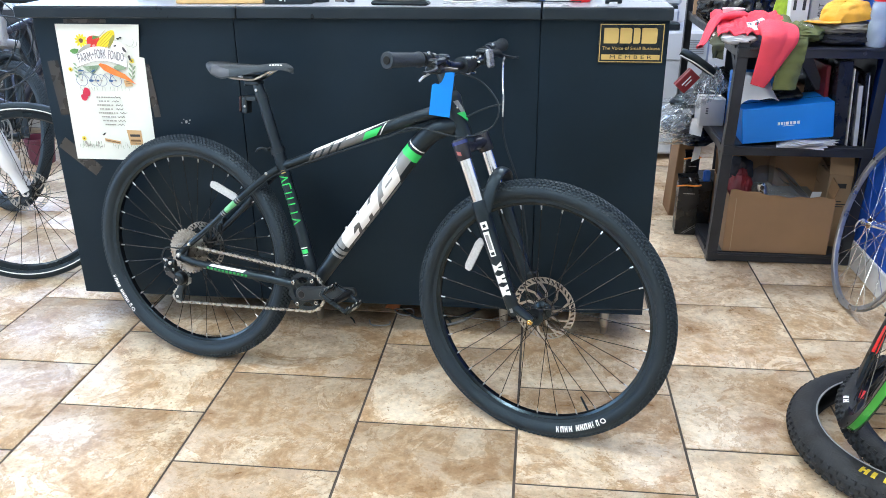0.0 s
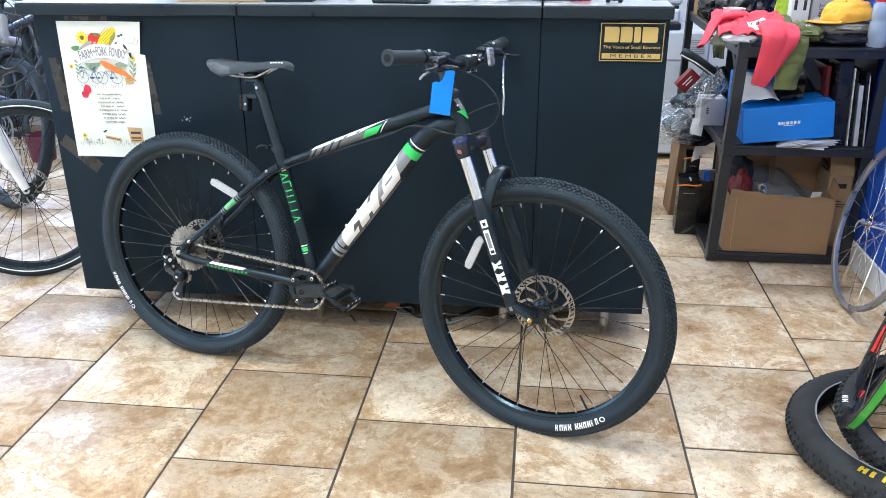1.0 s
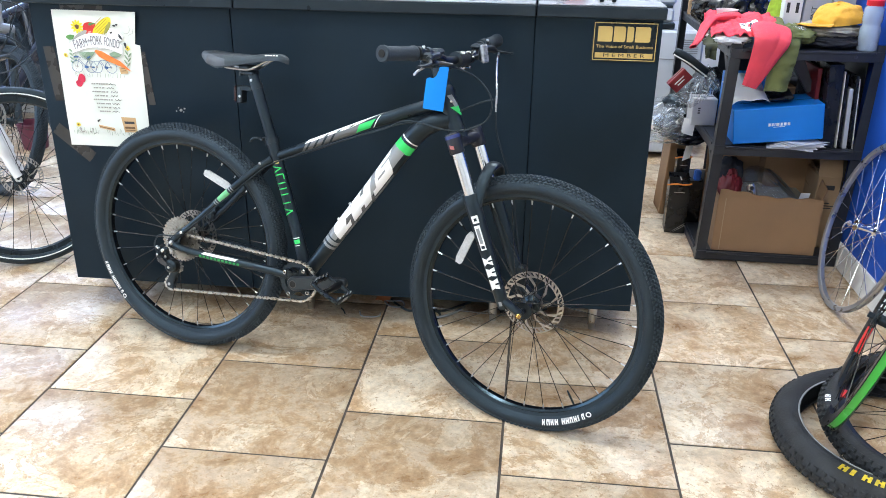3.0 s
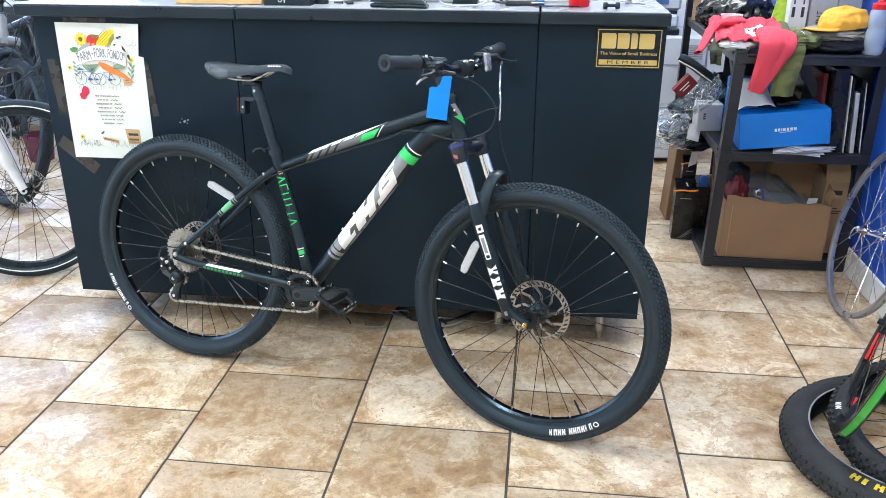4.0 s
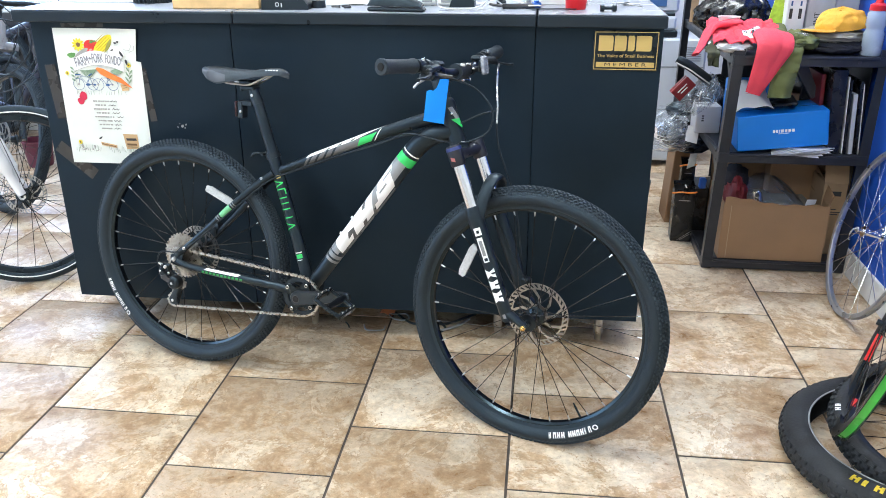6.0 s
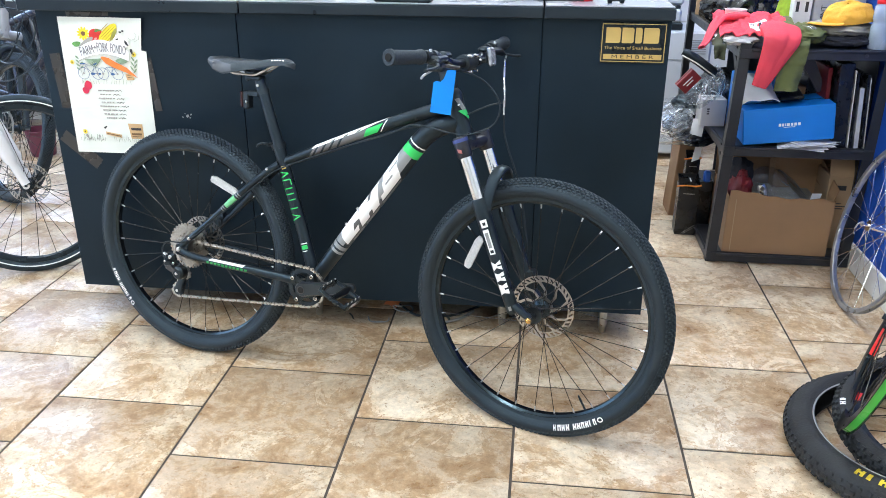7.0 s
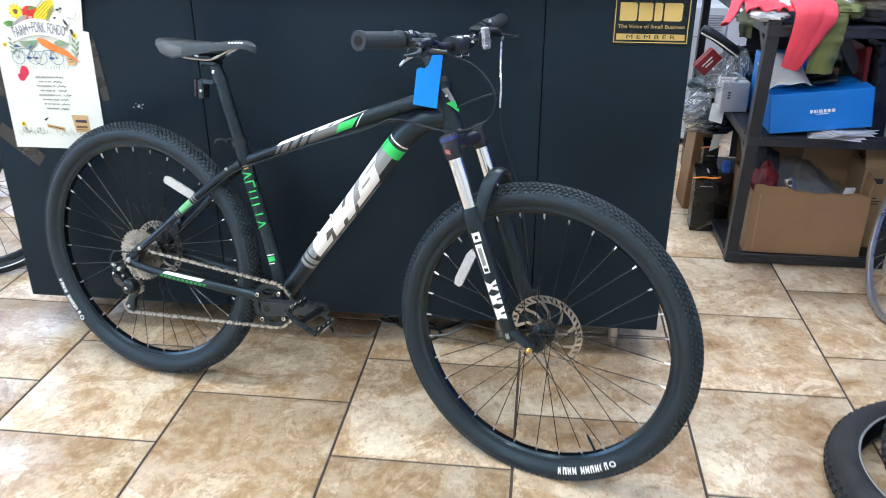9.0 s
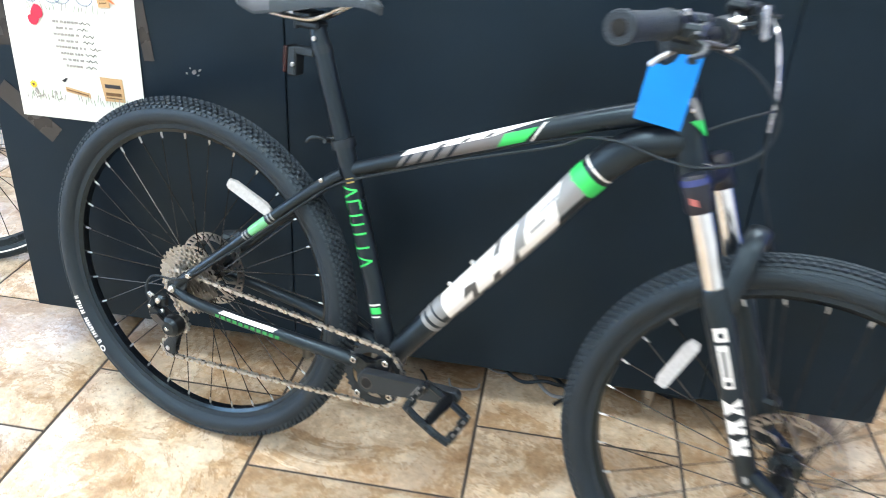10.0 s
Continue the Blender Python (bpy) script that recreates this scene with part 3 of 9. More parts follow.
def tread_mesh(R=0.3675, T=0.0290, knob=0.0054, rows=4, count=168):
    """The staggered rows of tread blocks round such a tyre."""
    C = R - T
    g = G()
    for k in range(count):
        for j in range(-rows, rows + 1):
            a = 2 * math.pi * (k + (0.5 if j % 2 else 0)) / count
            b = radians(j * 15.5)
            w = 0.5 * 2 * math.pi * R / count
            m = Matrix.Rotation(-a, 4, "Y") @ Matrix.Translation((C, 0, 0)) @ Matrix.Rotation(b, 4, "Z") @ Matrix.Translation((T - knob * 0.6, 0, 0))
            hx, hy, hz = knob * 0.76, 0.0029, w * 0.66
            vs = [m @ Vector(q) for q in ((-hx, -hy, -hz), (-hx, hy, -hz), (-hx, hy, hz), (-hx, -hy, hz), (hx, -hy * 0.7, -hz * 0.8), (hx, hy * 0.7, -hz * 0.8), (hx, hy * 0.7, hz * 0.8), (hx, -hy * 0.7, hz * 0.8))]
            g.add(vs, [(4, 5, 6, 7), (0, 1, 5, 4), (1, 2, 6, 5), (2, 3, 7, 6), (3, 0, 4, 7)])
    return g


def arc_bar(r0, r1, y0, y1, a0, a1, lift=0.0006, n=6, out=1):
    """A thin curved bar printed on a tyre's or rim's flank, between two radii and two angles."""
    def fn(u, v):
        a, r = lerp(a0, a1, u), lerp(r0, r1, v)
        return (r * math.cos(a), lerp(y0, y1, v) + out * lift, r * math.sin(a))
    return G().sheet(fn, n, 1)


def flank(R, T, a):
    """Radius and side offset of the tyre's skin at angle a round its section, 0 outwards."""
    return R - T + math.cos(a) * (T - 0.0052), math.sin(a) * T


def flank_bar(R_, T_, b0, b1, a0, a1, lift=0.0008, side=-1, n=3):
    """A mark printed on a tyre's flank: b0 and b1 degrees round its section, a0 and a1 round the wheel."""
    def fn(u, v):
        a, b = lerp(a0, a1, u), radians(lerp(b0, b1, v))
        r = R_ - T_ + math.cos(b) * (T_ - 0.0052) + math.cos(b) * lift
        return (r * math.cos(a), side * (math.sin(b) * T_ + lift), r * math.sin(a))
    return G().sheet(fn, n, 5)


def gear(n, r, depth, y, hole=0.0, tooth=0.004, spread=0.5):
    """A toothed disc about the y axis."""
    out = []
    for k in range(n):
        for f, q in ((-0.34, r - tooth), (-0.14, r), (0.14, r), (0.34, r - tooth)):
            a = 2 * math.pi * (k + f) / n
            out.append((q * math.cos(a), q * math.sin(a)))
    g = G()
    if not hole:
        return g.prism(out, y - depth / 2, y + depth / 2)
    m = len(out)
    inn = [(hole * math.cos(math.atan2(z, x)), hole * math.sin(math.atan2(z, x))) for x, z in out]
    vs = [(x, yy, z) for yy in (y - depth / 2, y + depth / 2) for ring in (out, inn) for x, z in ring]
    fs = []
    for i in range(m):
        j = (i + 1) % m
        fs += [(i, j, m + j, m + i), (2 * m + j, 2 * m + i, 3 * m + i, 3 * m + j), (i, 2 * m + i, 2 * m + j, j), (m + j, 3 * m + j, 3 * m + i, m + i)]
    return g.add(vs, fs)


def rotor_mesh(r):
    """A slotted brake disc about the y axis."""
    g = G()
    t = 0.0011
    g.lathe([(r - 0.003, -t), (r, -t), (r, t), (r - 0.003, t)], 72)
    g.lathe([(r - 0.017, -t), (r - 0.013, -t), (r - 0.013, t), (r - 0.017, t)], 72)
    n = 36
    for k in range(n):
        a, w, s = 2 * math.pi * k / n, 0.046, 0.12
        q = [(r - 0.014, a - w), (r - 0.002, a + s - w), (r - 0.002, a + s + w), (r - 0.014, a + w)]
        g.prism([(p * math.cos(b), p * math.sin(b)) for p, b in q], -t, t)
    for k in range(9):
        a = 2 * math.pi * k / 9
        q = []
        for p, b, w in ((0.026, 0.0, 0.13), (r * 0.55, 0.16, 0.075), (r - 0.014, 0.46, 0.062)):
            q.append((p, a + b, w))
        poly = [(p * math.cos(b - w), p * math.sin(b - w)) for p, b, w in q] + [(p * math.cos(b + w), p * math.sin(b + w)) for p, b, w in reversed(q)]
        g.prism(poly, -t, t)
    g.lathe([(0.019, -t), (0.030, -t), (0.030, t), (0.019, t)], 36)
    return g


TYRE_DATA = mesh_of("tyre", tyre_mesh(), RUBBER)
TREAD_DATA = mesh_of("tread", tread_mesh(), TREAD_RUBBER)
RIM_DATA = mesh_of("rim", G().lathe([(0.317, -0.0122), (0.320, -0.0118), (0.318, -0.0095), (0.310, -0.0085), (0.310, 0.0085), (0.318, 0.0095), (0.320, 0.0118), (0.317, 0.0122), (0.3080, 0.0126), (0.3012, 0.0080), (0.3002, 0), (0.3012, -0.0080), (0.3080, -0.0126)], 128), RIM_BLACK)


def bike_wheel(name, centre, m, rotor, flange_y, turn, hub_w=0.05, label=""):
    """A spoked wheel; rotor: the brake disc's radius; flange_y: the near and far flange."""
    at = m @ Matrix.Translation(centre) @ Matrix.Rotation(radians(turn), 4, "Y")
    w = put(name, RIM_DATA, bike, label, at)
    put("tyre", TYRE_DATA, w, "black knobbly tyre", at)
    put("tread", TREAD_DATA, w, "paler black tread blocks", at)
    hub = G().lathe([(0.0, -hub_w), (0.009, -hub_w), (0.009, flange_y[0] - 0.004), (0.024, flange_y[0] - 0.003), (0.024, flange_y[0] + 0.002), (0.014, flange_y[0] + 0.008), (0.014, flange_y[1] - 0.008), (0.027, flange_y[1] - 0.002), (0.027, flange_y[1] + 0.003), (0.012, flange_y[1] + 0.005), (0.012, hub_w), (0.0, hub_w)], 28, closed=False)
    part("hub", hub, GLOSS_BLACK, w, m=at)
    sp, ni = {}, mesh_of("nipple", G().tube([(0.3010, 0, 0), (0.296, 0, 0), (0.2875, 0, 0)], [0.0022, 0.0022, 0.0017], 6), ALLOY)
    for k in range(32):
        a = 360 * (k + 0.5) / 32
        side = k % 2
        lead = 1 if (k // 2) % 2 else -1
        key = side, lead
        if key not in sp:
            ha = radians(70 * lead)
            hr = 0.0215
            sp[key] = mesh_of("spoke", G().tube([(hr * math.cos(ha), flange_y[side], hr * math.sin(ha)), (0.291, 0.001 * (1 if side else -1), 0)], 0.0011, 5), SPOKE_STEEL)
        here = at @ Matrix.Rotation(radians(a), 4, "Y")
        put("spoke", sp[key], w, m=here)
        put("nipple", ni, w, m=here)
    if rotor:
        part("brake_disc", rotor_mesh(rotor), ROTOR_STEEL, w, "slotted steel brake disc", at @ Matrix.Translation((0, flange_y[1] + 0.014, 0)))
    return w, at


def wheel_marks(w, at, start, step=0.050, lo_=66, hi_=104, mat_=DECAL_WHITE):
    """Two white word-shaped rows of bars and a ring on the tyre's near flank."""
    widths = (0.72, 1, 0.9, 1, 0, 1, 1, 0.95, 0.95, 0.4, 0.85)
    a = start
    for k, q in enumerate(widths):
        if q:
            wd = step * 0.78 * q
            g = G()
            for s0, s1 in ((0.0, 0.32), (0.66, 1.0)):
                g.join(flank_bar(0.3675, 0.0290, lo_, hi_, a + wd * s0, a + wd * s1))
            lo, hi = ((lo_ + 13, lo_ + 25) if k % 3 != 1 else (hi_ - 12, hi_))
            g.join(flank_bar(0.3675, 0.0290, lo, hi, a + wd * 0.3, a + wd * 0.68))
            part("flank_mark", g, mat_, w, m=at)
        a += step if q else step * 0.7
    a += 0.008
    g = G()
    rc, yc = flank(0.3675, 0.0290, radians(-(lo_ + hi_) / 2))
    for k in range(20):
        b0, b1 = 2 * math.pi * k / 20, 2 * math.pi * (k + 1) / 20
        vs = []
        for b, s in ((b0, 0.6), (b1, 0.6), (b1, 1.0), (b0, 1.0)):
            rr, aa = rc + math.sin(b) * 0.0075 * s, a + step * 0.6 + math.cos(b) * step * 0.68 * s
            vs.append((rr * math.cos(aa), yc - 0.0025 + abs(math.sin(b)) * 0.0012, rr * math.sin(aa)))
        g.add(vs, [(0, 1, 2, 3)])
    part("flank_mark", g, mat_, w, m=at)


# the wheels sit a touch askew in their dropouts
REAR_M = BIKE @ Matrix.Translation(REAR + Vector((0.0046, 0, 0.0012))) @ Matrix.Rotation(radians(1.0), 4, "Z") @ Matrix.Rotation(radians(0.9), 4, "X")
FRONT_M = BIKE @ TURNED @ Matrix.Translation(FRONT + Vector((-0.0045, 0.003, -0.002))) @ Matrix.Rotation(radians(0.5), 4, "Z")
HUB = Vector((0, 0, 0))
rear_wheel, _ = bike_wheel("rear_wheel", HUB, REAR_M, 0.08, (-0.018, 0.032), 0.6, 0.068, "rear wheel with black rim")
front_wheel, _ = bike_wheel("front_wheel", HUB, FRONT_M, 0.09, (-0.033, 0.022), 3.25, 0.05, "front wheel with black rim")
wheel_marks(rear_wheel, REAR_M, radians(202), 0.0335)
wheel_marks(front_wheel, FRONT_M, radians(284), 0.0378, 90, 128)


def spoke_reflector(w, at, r, ang, tilt):
    m = at @ Matrix.Rotation(radians(ang), 4, "Y") @ Matrix.Translation((r, -0.012, 0)) @ Matrix.Rotation(radians(tilt), 4, "Y")
    g = G()
    poly = [(-0.051, -0.008), (-0.045, -0.0118), (0.045, -0.0118), (0.051, -0.008), (0.051, 0.006), (0.036, 0.0108), (-0.036, 0.0108), (-0.051, 0.006)]
    g.prism(poly, -0.005, 0.003)
    p = part("reflector", g, REFLECTOR, w, "clear plastic spoke reflector", m)
    return p


def valve(w, at, ang):
    m = at @ Matrix.Rotation(radians(ang), 4, "Y")
    part("valve", G().tube([(0.300, 0, 0), (0.268, 0, 0), (0.256, 0, 0)], [0.003, 0.0032, 0.0022], 8), PLASTIC_BLACK, w, m=m)


spoke_reflector(rear_wheel, REAR_M, 0.249, -57.4, 80.2)
spoke_reflector(front_wheel, FRONT_M, 0.2375, -144.7, 77.5)
valve(front_wheel, FRONT_M, 58.5)

# frame
FORM = {}


def frame_tube(name, pts, rads, seg=20, n=6, flat=1.0, label=""):
    path = smooth_path(pts, n)
    rr = []
    for i in range(len(path)):
        t = i / (len(path) - 1) * (len(rads) - 1)
        k = min(int(t), len(rads) - 2)
        rr.append(lerp(rads[k], rads[k + 1], t - k))
    FORM[name] = (path, rr)
    return part(name, G().tube(path, rr, seg, flat=flat), FRAME_PAINT, bike, label)


DT = [(0.449, 0, 0.321), (0.5292, 0, 0.4334), (0.6084, 0, 0.5417), (0.6873, 0, 0.6498), (0.7582, 0, 0.7496), (0.798, 0, 0.7985), (0.838, 0, 0.827), (0.893, 0, 0.845)]
down_tube = frame_tube("down_tube", DT, [0.0205, 0.0225, 0.0240, 0.0255, 0.0272, 0.0272, 0.0265, 0.0245])
TT = [(0.334, 0, 0.670), (0.455, 0, 0.7220), (0.5575, 0, 0.7662), (0.647, 0, 0.8034), (0.733, 0, 0.8375), (0.8116, 0, 0.866), (0.876, 0, 0.885)]
top_tube = frame_tube("top_tube", TT, [0.0128, 0.0132, 0.0142, 0.0158, 0.0172, 0.0185, 0.0195])
seat_tube = frame_tube("seat_tube", [(0.457, 0, 0.315), (0.396, 0, 0.510), (0.3275, 0, 0.7155)], [0.0185, 0.0175, 0.0175])
head_tube = part("head_tube", G().tube([A + SV * q for q in (-0.002, 0.004, 0.02, 0.06, 0.10, 0.122, 0.128)], [0.0255, 0.027, 0.0235, 0.0225, 0.0235, 0.026, 0.025], 24), FRAME_PAINT, bike)
part("bottom_bracket_shell", G().disc(BB, (0, 1, 0), 0.024, 0.076, 24), FRAME_PAINT, bike)
for s in (-1, 1):
    frame_tube("seatstay" if s < 0 else "seatstay_far", [(0.334, s * 0.010, 0.668), (0.288, s * 0.024, 0.633), (0.215, s * 0.044, 0.568), (0.12, s * 0.058, 0.478), (0.035, s * 0.067, 0.402), (0.012, s * 0.068, 0.380)], [0.012, 0.0105, 0.0095, 0.0092, 0.0095, 0.0095], 14).name = "seatstay"
    frame_tube("chainstay" if s < 0 else "chainstay_far", [(0.0, s * 0.068, 0.366), (0.05, s * 0.070, 0.354), (0.14, s * 0.068, 0.347), (0.26, s * 0.060, 0.341), (0.37, s * 0.045, 0.331), (0.44, s * 0.028, 0.319)], [0.0095, 0.0105, 0.0115, 0.0125, 0.0135, 0.015], 14).name = "chainstay"
    part("dropout", G().prism([(-0.014, 0.352), (0.018, 0.346), (0.040, 0.350), (0.030, 0.372), (0.040, 0.398), (0.028, 0.410), (0.004, 0.388), (-0.012, 0.380)], s * 0.068 - 0.003, s * 0.068 + 0.003), FRAME_PAINT, bike)
    part("axle_nut", G().disc((0.003, s * 0.075, 0.369), (0, 1, 0), 0.0075, 0.010, 14).disc((0.003, s * 0.081, 0.369), (0, 1, 0), 0.0045, 0.006, 8), ALLOY, bike)
part("stay_bridge", G().tube([(0.285, -0.024, 0.633), (0.285, 0.024, 0.633)], 0.009, 10), FRAME_PAINT, bike)
part("seat_clamp", G().tube([Vector((0.3275, 0, 0.7155)) + Vector((-0.339, 0, 0.9407)) * q for q in (-0.004, 0.012)], 0.0215, 20).box((0.305, -0.004, 0.722), (0.016, 0.014, 0.012)).tube(smooth_path([(0.299, -0.012, 0.722), (0.287, -0.020, 0.726), (0.272, -0.021, 0.722), (0.262, -0.018, 0.712)], 4), 0.0035, 8).tube([(0.302, -0.024, 0.722), (0.302, 0.02, 0.722)], 0.0040, 8), PLASTIC_BLACK, bike, "black quick-release seat clamp")
part("frame_bolt", G().disc((0.302, -0.028, 0.652), (0, 1, 0), 0.0045, 0.008, 10), ALLOY, bike)
part("frame_bolt", G().disc((0.047, -0.078, 0.411), (0, 1, 0), 0.0055, 0.010, 10), ALLOY, bike)

# seat post and saddle
POST_T = Vector((0.262, 0, 0.908))
seat_post = part("seat_post", G().tube([(0.334, 0, 0.700), (0.2745, 0, 0.872), POST_T - Vector((-0.005, 0, 0.020)), POST_T], [0.0160, 0.0160, 0.0160, 0.0145], 20), FRAME_PAINT, bike, "black seat post")
part("post_head", G().box((0.250, 0, 0.912), (0.046, 0.036, 0.014), 0.004).box((0.244, 0, 0.928), (0.036, 0.050, 0.010), 0.003).disc((0.222, -0.004, 0.918), (0, 0, 1), 0.005, 0.034), PLASTIC_BLACK, seat_post, "black saddle clamp")
part("reflector_bracket", G().tube([Vector((0.2745, 0, 0.872)) + Vector((-0.33, 0, 0.94)) * q for q in (-0.006, 0.008)], 0.0178, 18).box((0.244, -0.004, 0.866), (0.040, 0.022, 0.014)).box((0.222, -0.002, 0.846), (0.018, 0.03, 0.05), 0.003), PLASTIC_BLACK, seat_post, "black reflector bracket")
part("rear_reflector", G().box((0.209, 0.0, 0.848), (0.008, 0.038, 0.046), 0.002), LENS_RED, seat_post, "dark red rear reflector")
for p, r_ in (((0.226, -0.018, 0.842), 0.0040), ((0.268, -0.020, 0.892), 0.0045)):
    part("bracket_screw", G().disc(p, (0, 1, 0), r_, 0.0045, 10), ALLOY, seat_post, "small silver screw")


def saddle_pt(u, v):
    """u along, 0 at the back; v across the upper skin from edge to edge."""
    x = lerp(0.112, 0.383, u)
    w = lerp(0.074, 0.019, min(1, max(0, (u - 0.12) / 0.62)) ** 0.75)
    w *= min(1, 0.72 + 2.4 * u) * (1 - max(0, (u - 0.90) / 0.10) ** 2.4 * 0.93)
    a = lerp(-1, 1, v)
    rise = min(1, max(0, (u - 0.50) / 0.32))
    zc = 0.9660 - 0.002 * math.sin(math.pi * u) + 0.0085 * rise * rise * (3 - 2 * rise) - 0.013 * max(0, (u - 0.86) / 0.14) ** 2
    deep = lerp(0.020, 0.044, u / 0.20) if u < 0.20 else lerp(0.044, 0.022, min(1, (u - 0.20) / 0.38))
    drop = (abs(a) ** 2.4) * deep * (1 - 0.25 * max(0, (u - 0.8) / 0.2)) + 0.004 * math.exp(-(a / 0.22) ** 2) * (1 if 0.1 < u < 0.85 else 0.4)
    y = w * math.sin(a * math.pi / 2) if abs(a) < 0.98 else w * a
    return (x + 0.012 * (abs(a) ** 2) * (1 - u), y, zc - drop)


saddle = part("saddle", G().sheet(saddle_pt, 30, 20, 0.006), SADDLE_SKIN, bike, "black and grey padded saddle", sharp=50)


def patch_pt(u, v):
    p, q = Vector(saddle_pt(lerp(0.0, 0.30, u), lerp(0.02, 0.34 - 0.2 * u, v))), Vector(saddle_pt(0.3, 0.5))
    n = (p - Vector((0.22, 0, 0.90))).normalized()
    return p + n * 0.0012


part("side_patch", G().sheet(patch_pt, 20, 14), SADDLE_PATCH, saddle, "glossy grey side panel")
for k in range(5):
    part("saddle_mark", G().sheet(lambda u, v: Vector(saddle_pt(lerp(0.740 + 0.034 * k, 0.764 + 0.034 * k, u), lerp(0.15, 0.21, v))) + Vector((0, -0.0012, 0.0012)), 3, 2), DECAL_WHITE, saddle, "small white maker's mark")
for s in (-1, 1):
    part("rail", G().tube(smooth_path([(0.160, s * 0.035, 0.940), (0.180, s * 0.024, 0.924), (0.225, s * 0.022, 0.921), (0.265, s * 0.022, 0.923), (0.300, s * 0.014, 0.941), (0.330, s * 0.008, 0.957)], 5), 0.0036, 8), STEEL, saddle, "steel saddle rail")

# cranks, chain and gears
crank_a = radians(-12)
crank = Matrix.Translation(BB) @ Matrix.Rotation(crank_a, 4, "Y")
chainset = part("chainring", gear(32, 0.0635, 0.003, -0.048, 0.0460).move(Matrix.Translation(BB)), PLASTIC_BLACK, bike, "black chainring")
spider = []
for k in range(72):
    b = 2 * math.pi * k / 72
    q = 0.031 + 0.0235 * max(0.0, math.cos(2 * (b - radians(45))) ** 2 - 0.25) / 0.75
    spider.append((q * math.cos(b), q * math.sin(b)))
part("spider", G().prism(spider, -0.0600, -0.0500).move(crank), GLOSS_BLACK, chainset, "four-lobed black spider")


def crank_outline(k, n=40):
    """The arm's edge, hub end first."""
    hub_r, end_r, reach = 0.0215, 0.0155, 0.172
    a = 2 * math.pi * k / n
    if math.cos(a) < -0.1:
        return hub_r * math.cos(a), hub_r * math.sin(a)
    if abs(math.sin(a)) > 0.93:
        return 0.02, 0.0205 * math.copysign(1, math.sin(a))
    x = reach + end_r * math.cos(a) if math.cos(a) > 0.5 else lerp(0.03, reach, math.cos(a) / 0.5)
    w = lerp(0.0205, 0.0150, min(1, x / 0.09)) if x < reach else end_r * abs(math.sin(a))
    return x, math.copysign(w, math.sin(a))


edge = [crank_outline(k) for k in range(40)]
n_ = len(edge)
rings_ = [(1.0, -0.060, -0.076), (1.0, -0.074, -0.087), (0.86, -0.0785, -0.0905)]
vs = [(x if f > 0.9 else 0.002 + (x - 0.002) * (0.985 if x > 0.05 else f), lerp(ya, yb, min(1, max(0, x / 0.172))), z * f) for f, ya, yb in rings_ for x, z in edge]
fs = [tuple(range(n_)), tuple(range(3 * n_ - 1, 2 * n_ - 1, -1))]
fs += [(r_ * n_ + k, r_ * n_ + (k + 1) % n_, (r_ + 1) * n_ + (k + 1) % n_, (r_ + 1) * n_ + k) for r_ in range(2) for k in range(n_)]
crank_arm = part("crank_arm", G().add(vs, fs).move(crank), CRANK_BLACK, bike, "black crank arm")
# flat black disc paints the shade inside the bolt recess
part("crank_hole", G().disc(crank @ Vector((0, -0.0792, 0)), (0, 1, 0), 0.0100, 0.0036, 18), SEAM, crank_arm, "black disc for the shaded crank bolt recess")
part("recess_rim", G().lathe([(0.0098, -0.0800), (0.0122, -0.0800), (0.0122, -0.0785), (0.0098, -0.0785)], 24).move(crank), DARK_STEEL, crank_arm, "dark steel rim of the recess")
for k in range(4):
    b = radians(45 + 90 * k)
    part("chainring_bolt", G().disc(crank @ Vector((0.047 * math.cos(b), -0.0615, 0.047 * math.sin(b))), (0, 1, 0), 0.0062, 0.004, 14), ALLOY, crank_arm, "silver chainring bolt")
    # small black disc paints the shade in the bolt's socket
    part("bolt_socket", G().disc(crank @ Vector((0.047 * math.cos(b), -0.0637, 0.047 * math.sin(b))), (0, 1, 0), 0.0030, 0.001, 6), SEAM, crank_arm, "black disc for the shaded bolt socket")
far_arm = G().tube([(0.0, 0.066, 0), (-0.02, 0.067, 0), (-0.09, 0.074, 0), (-0.170, 0.082, 0)], [0.018, 0.0185, 0.0135, 0.012], 14, flat=0.62)
part("crank_arm", far_arm.move(crank), FRAME_PAINT, bike, "black crank arm")


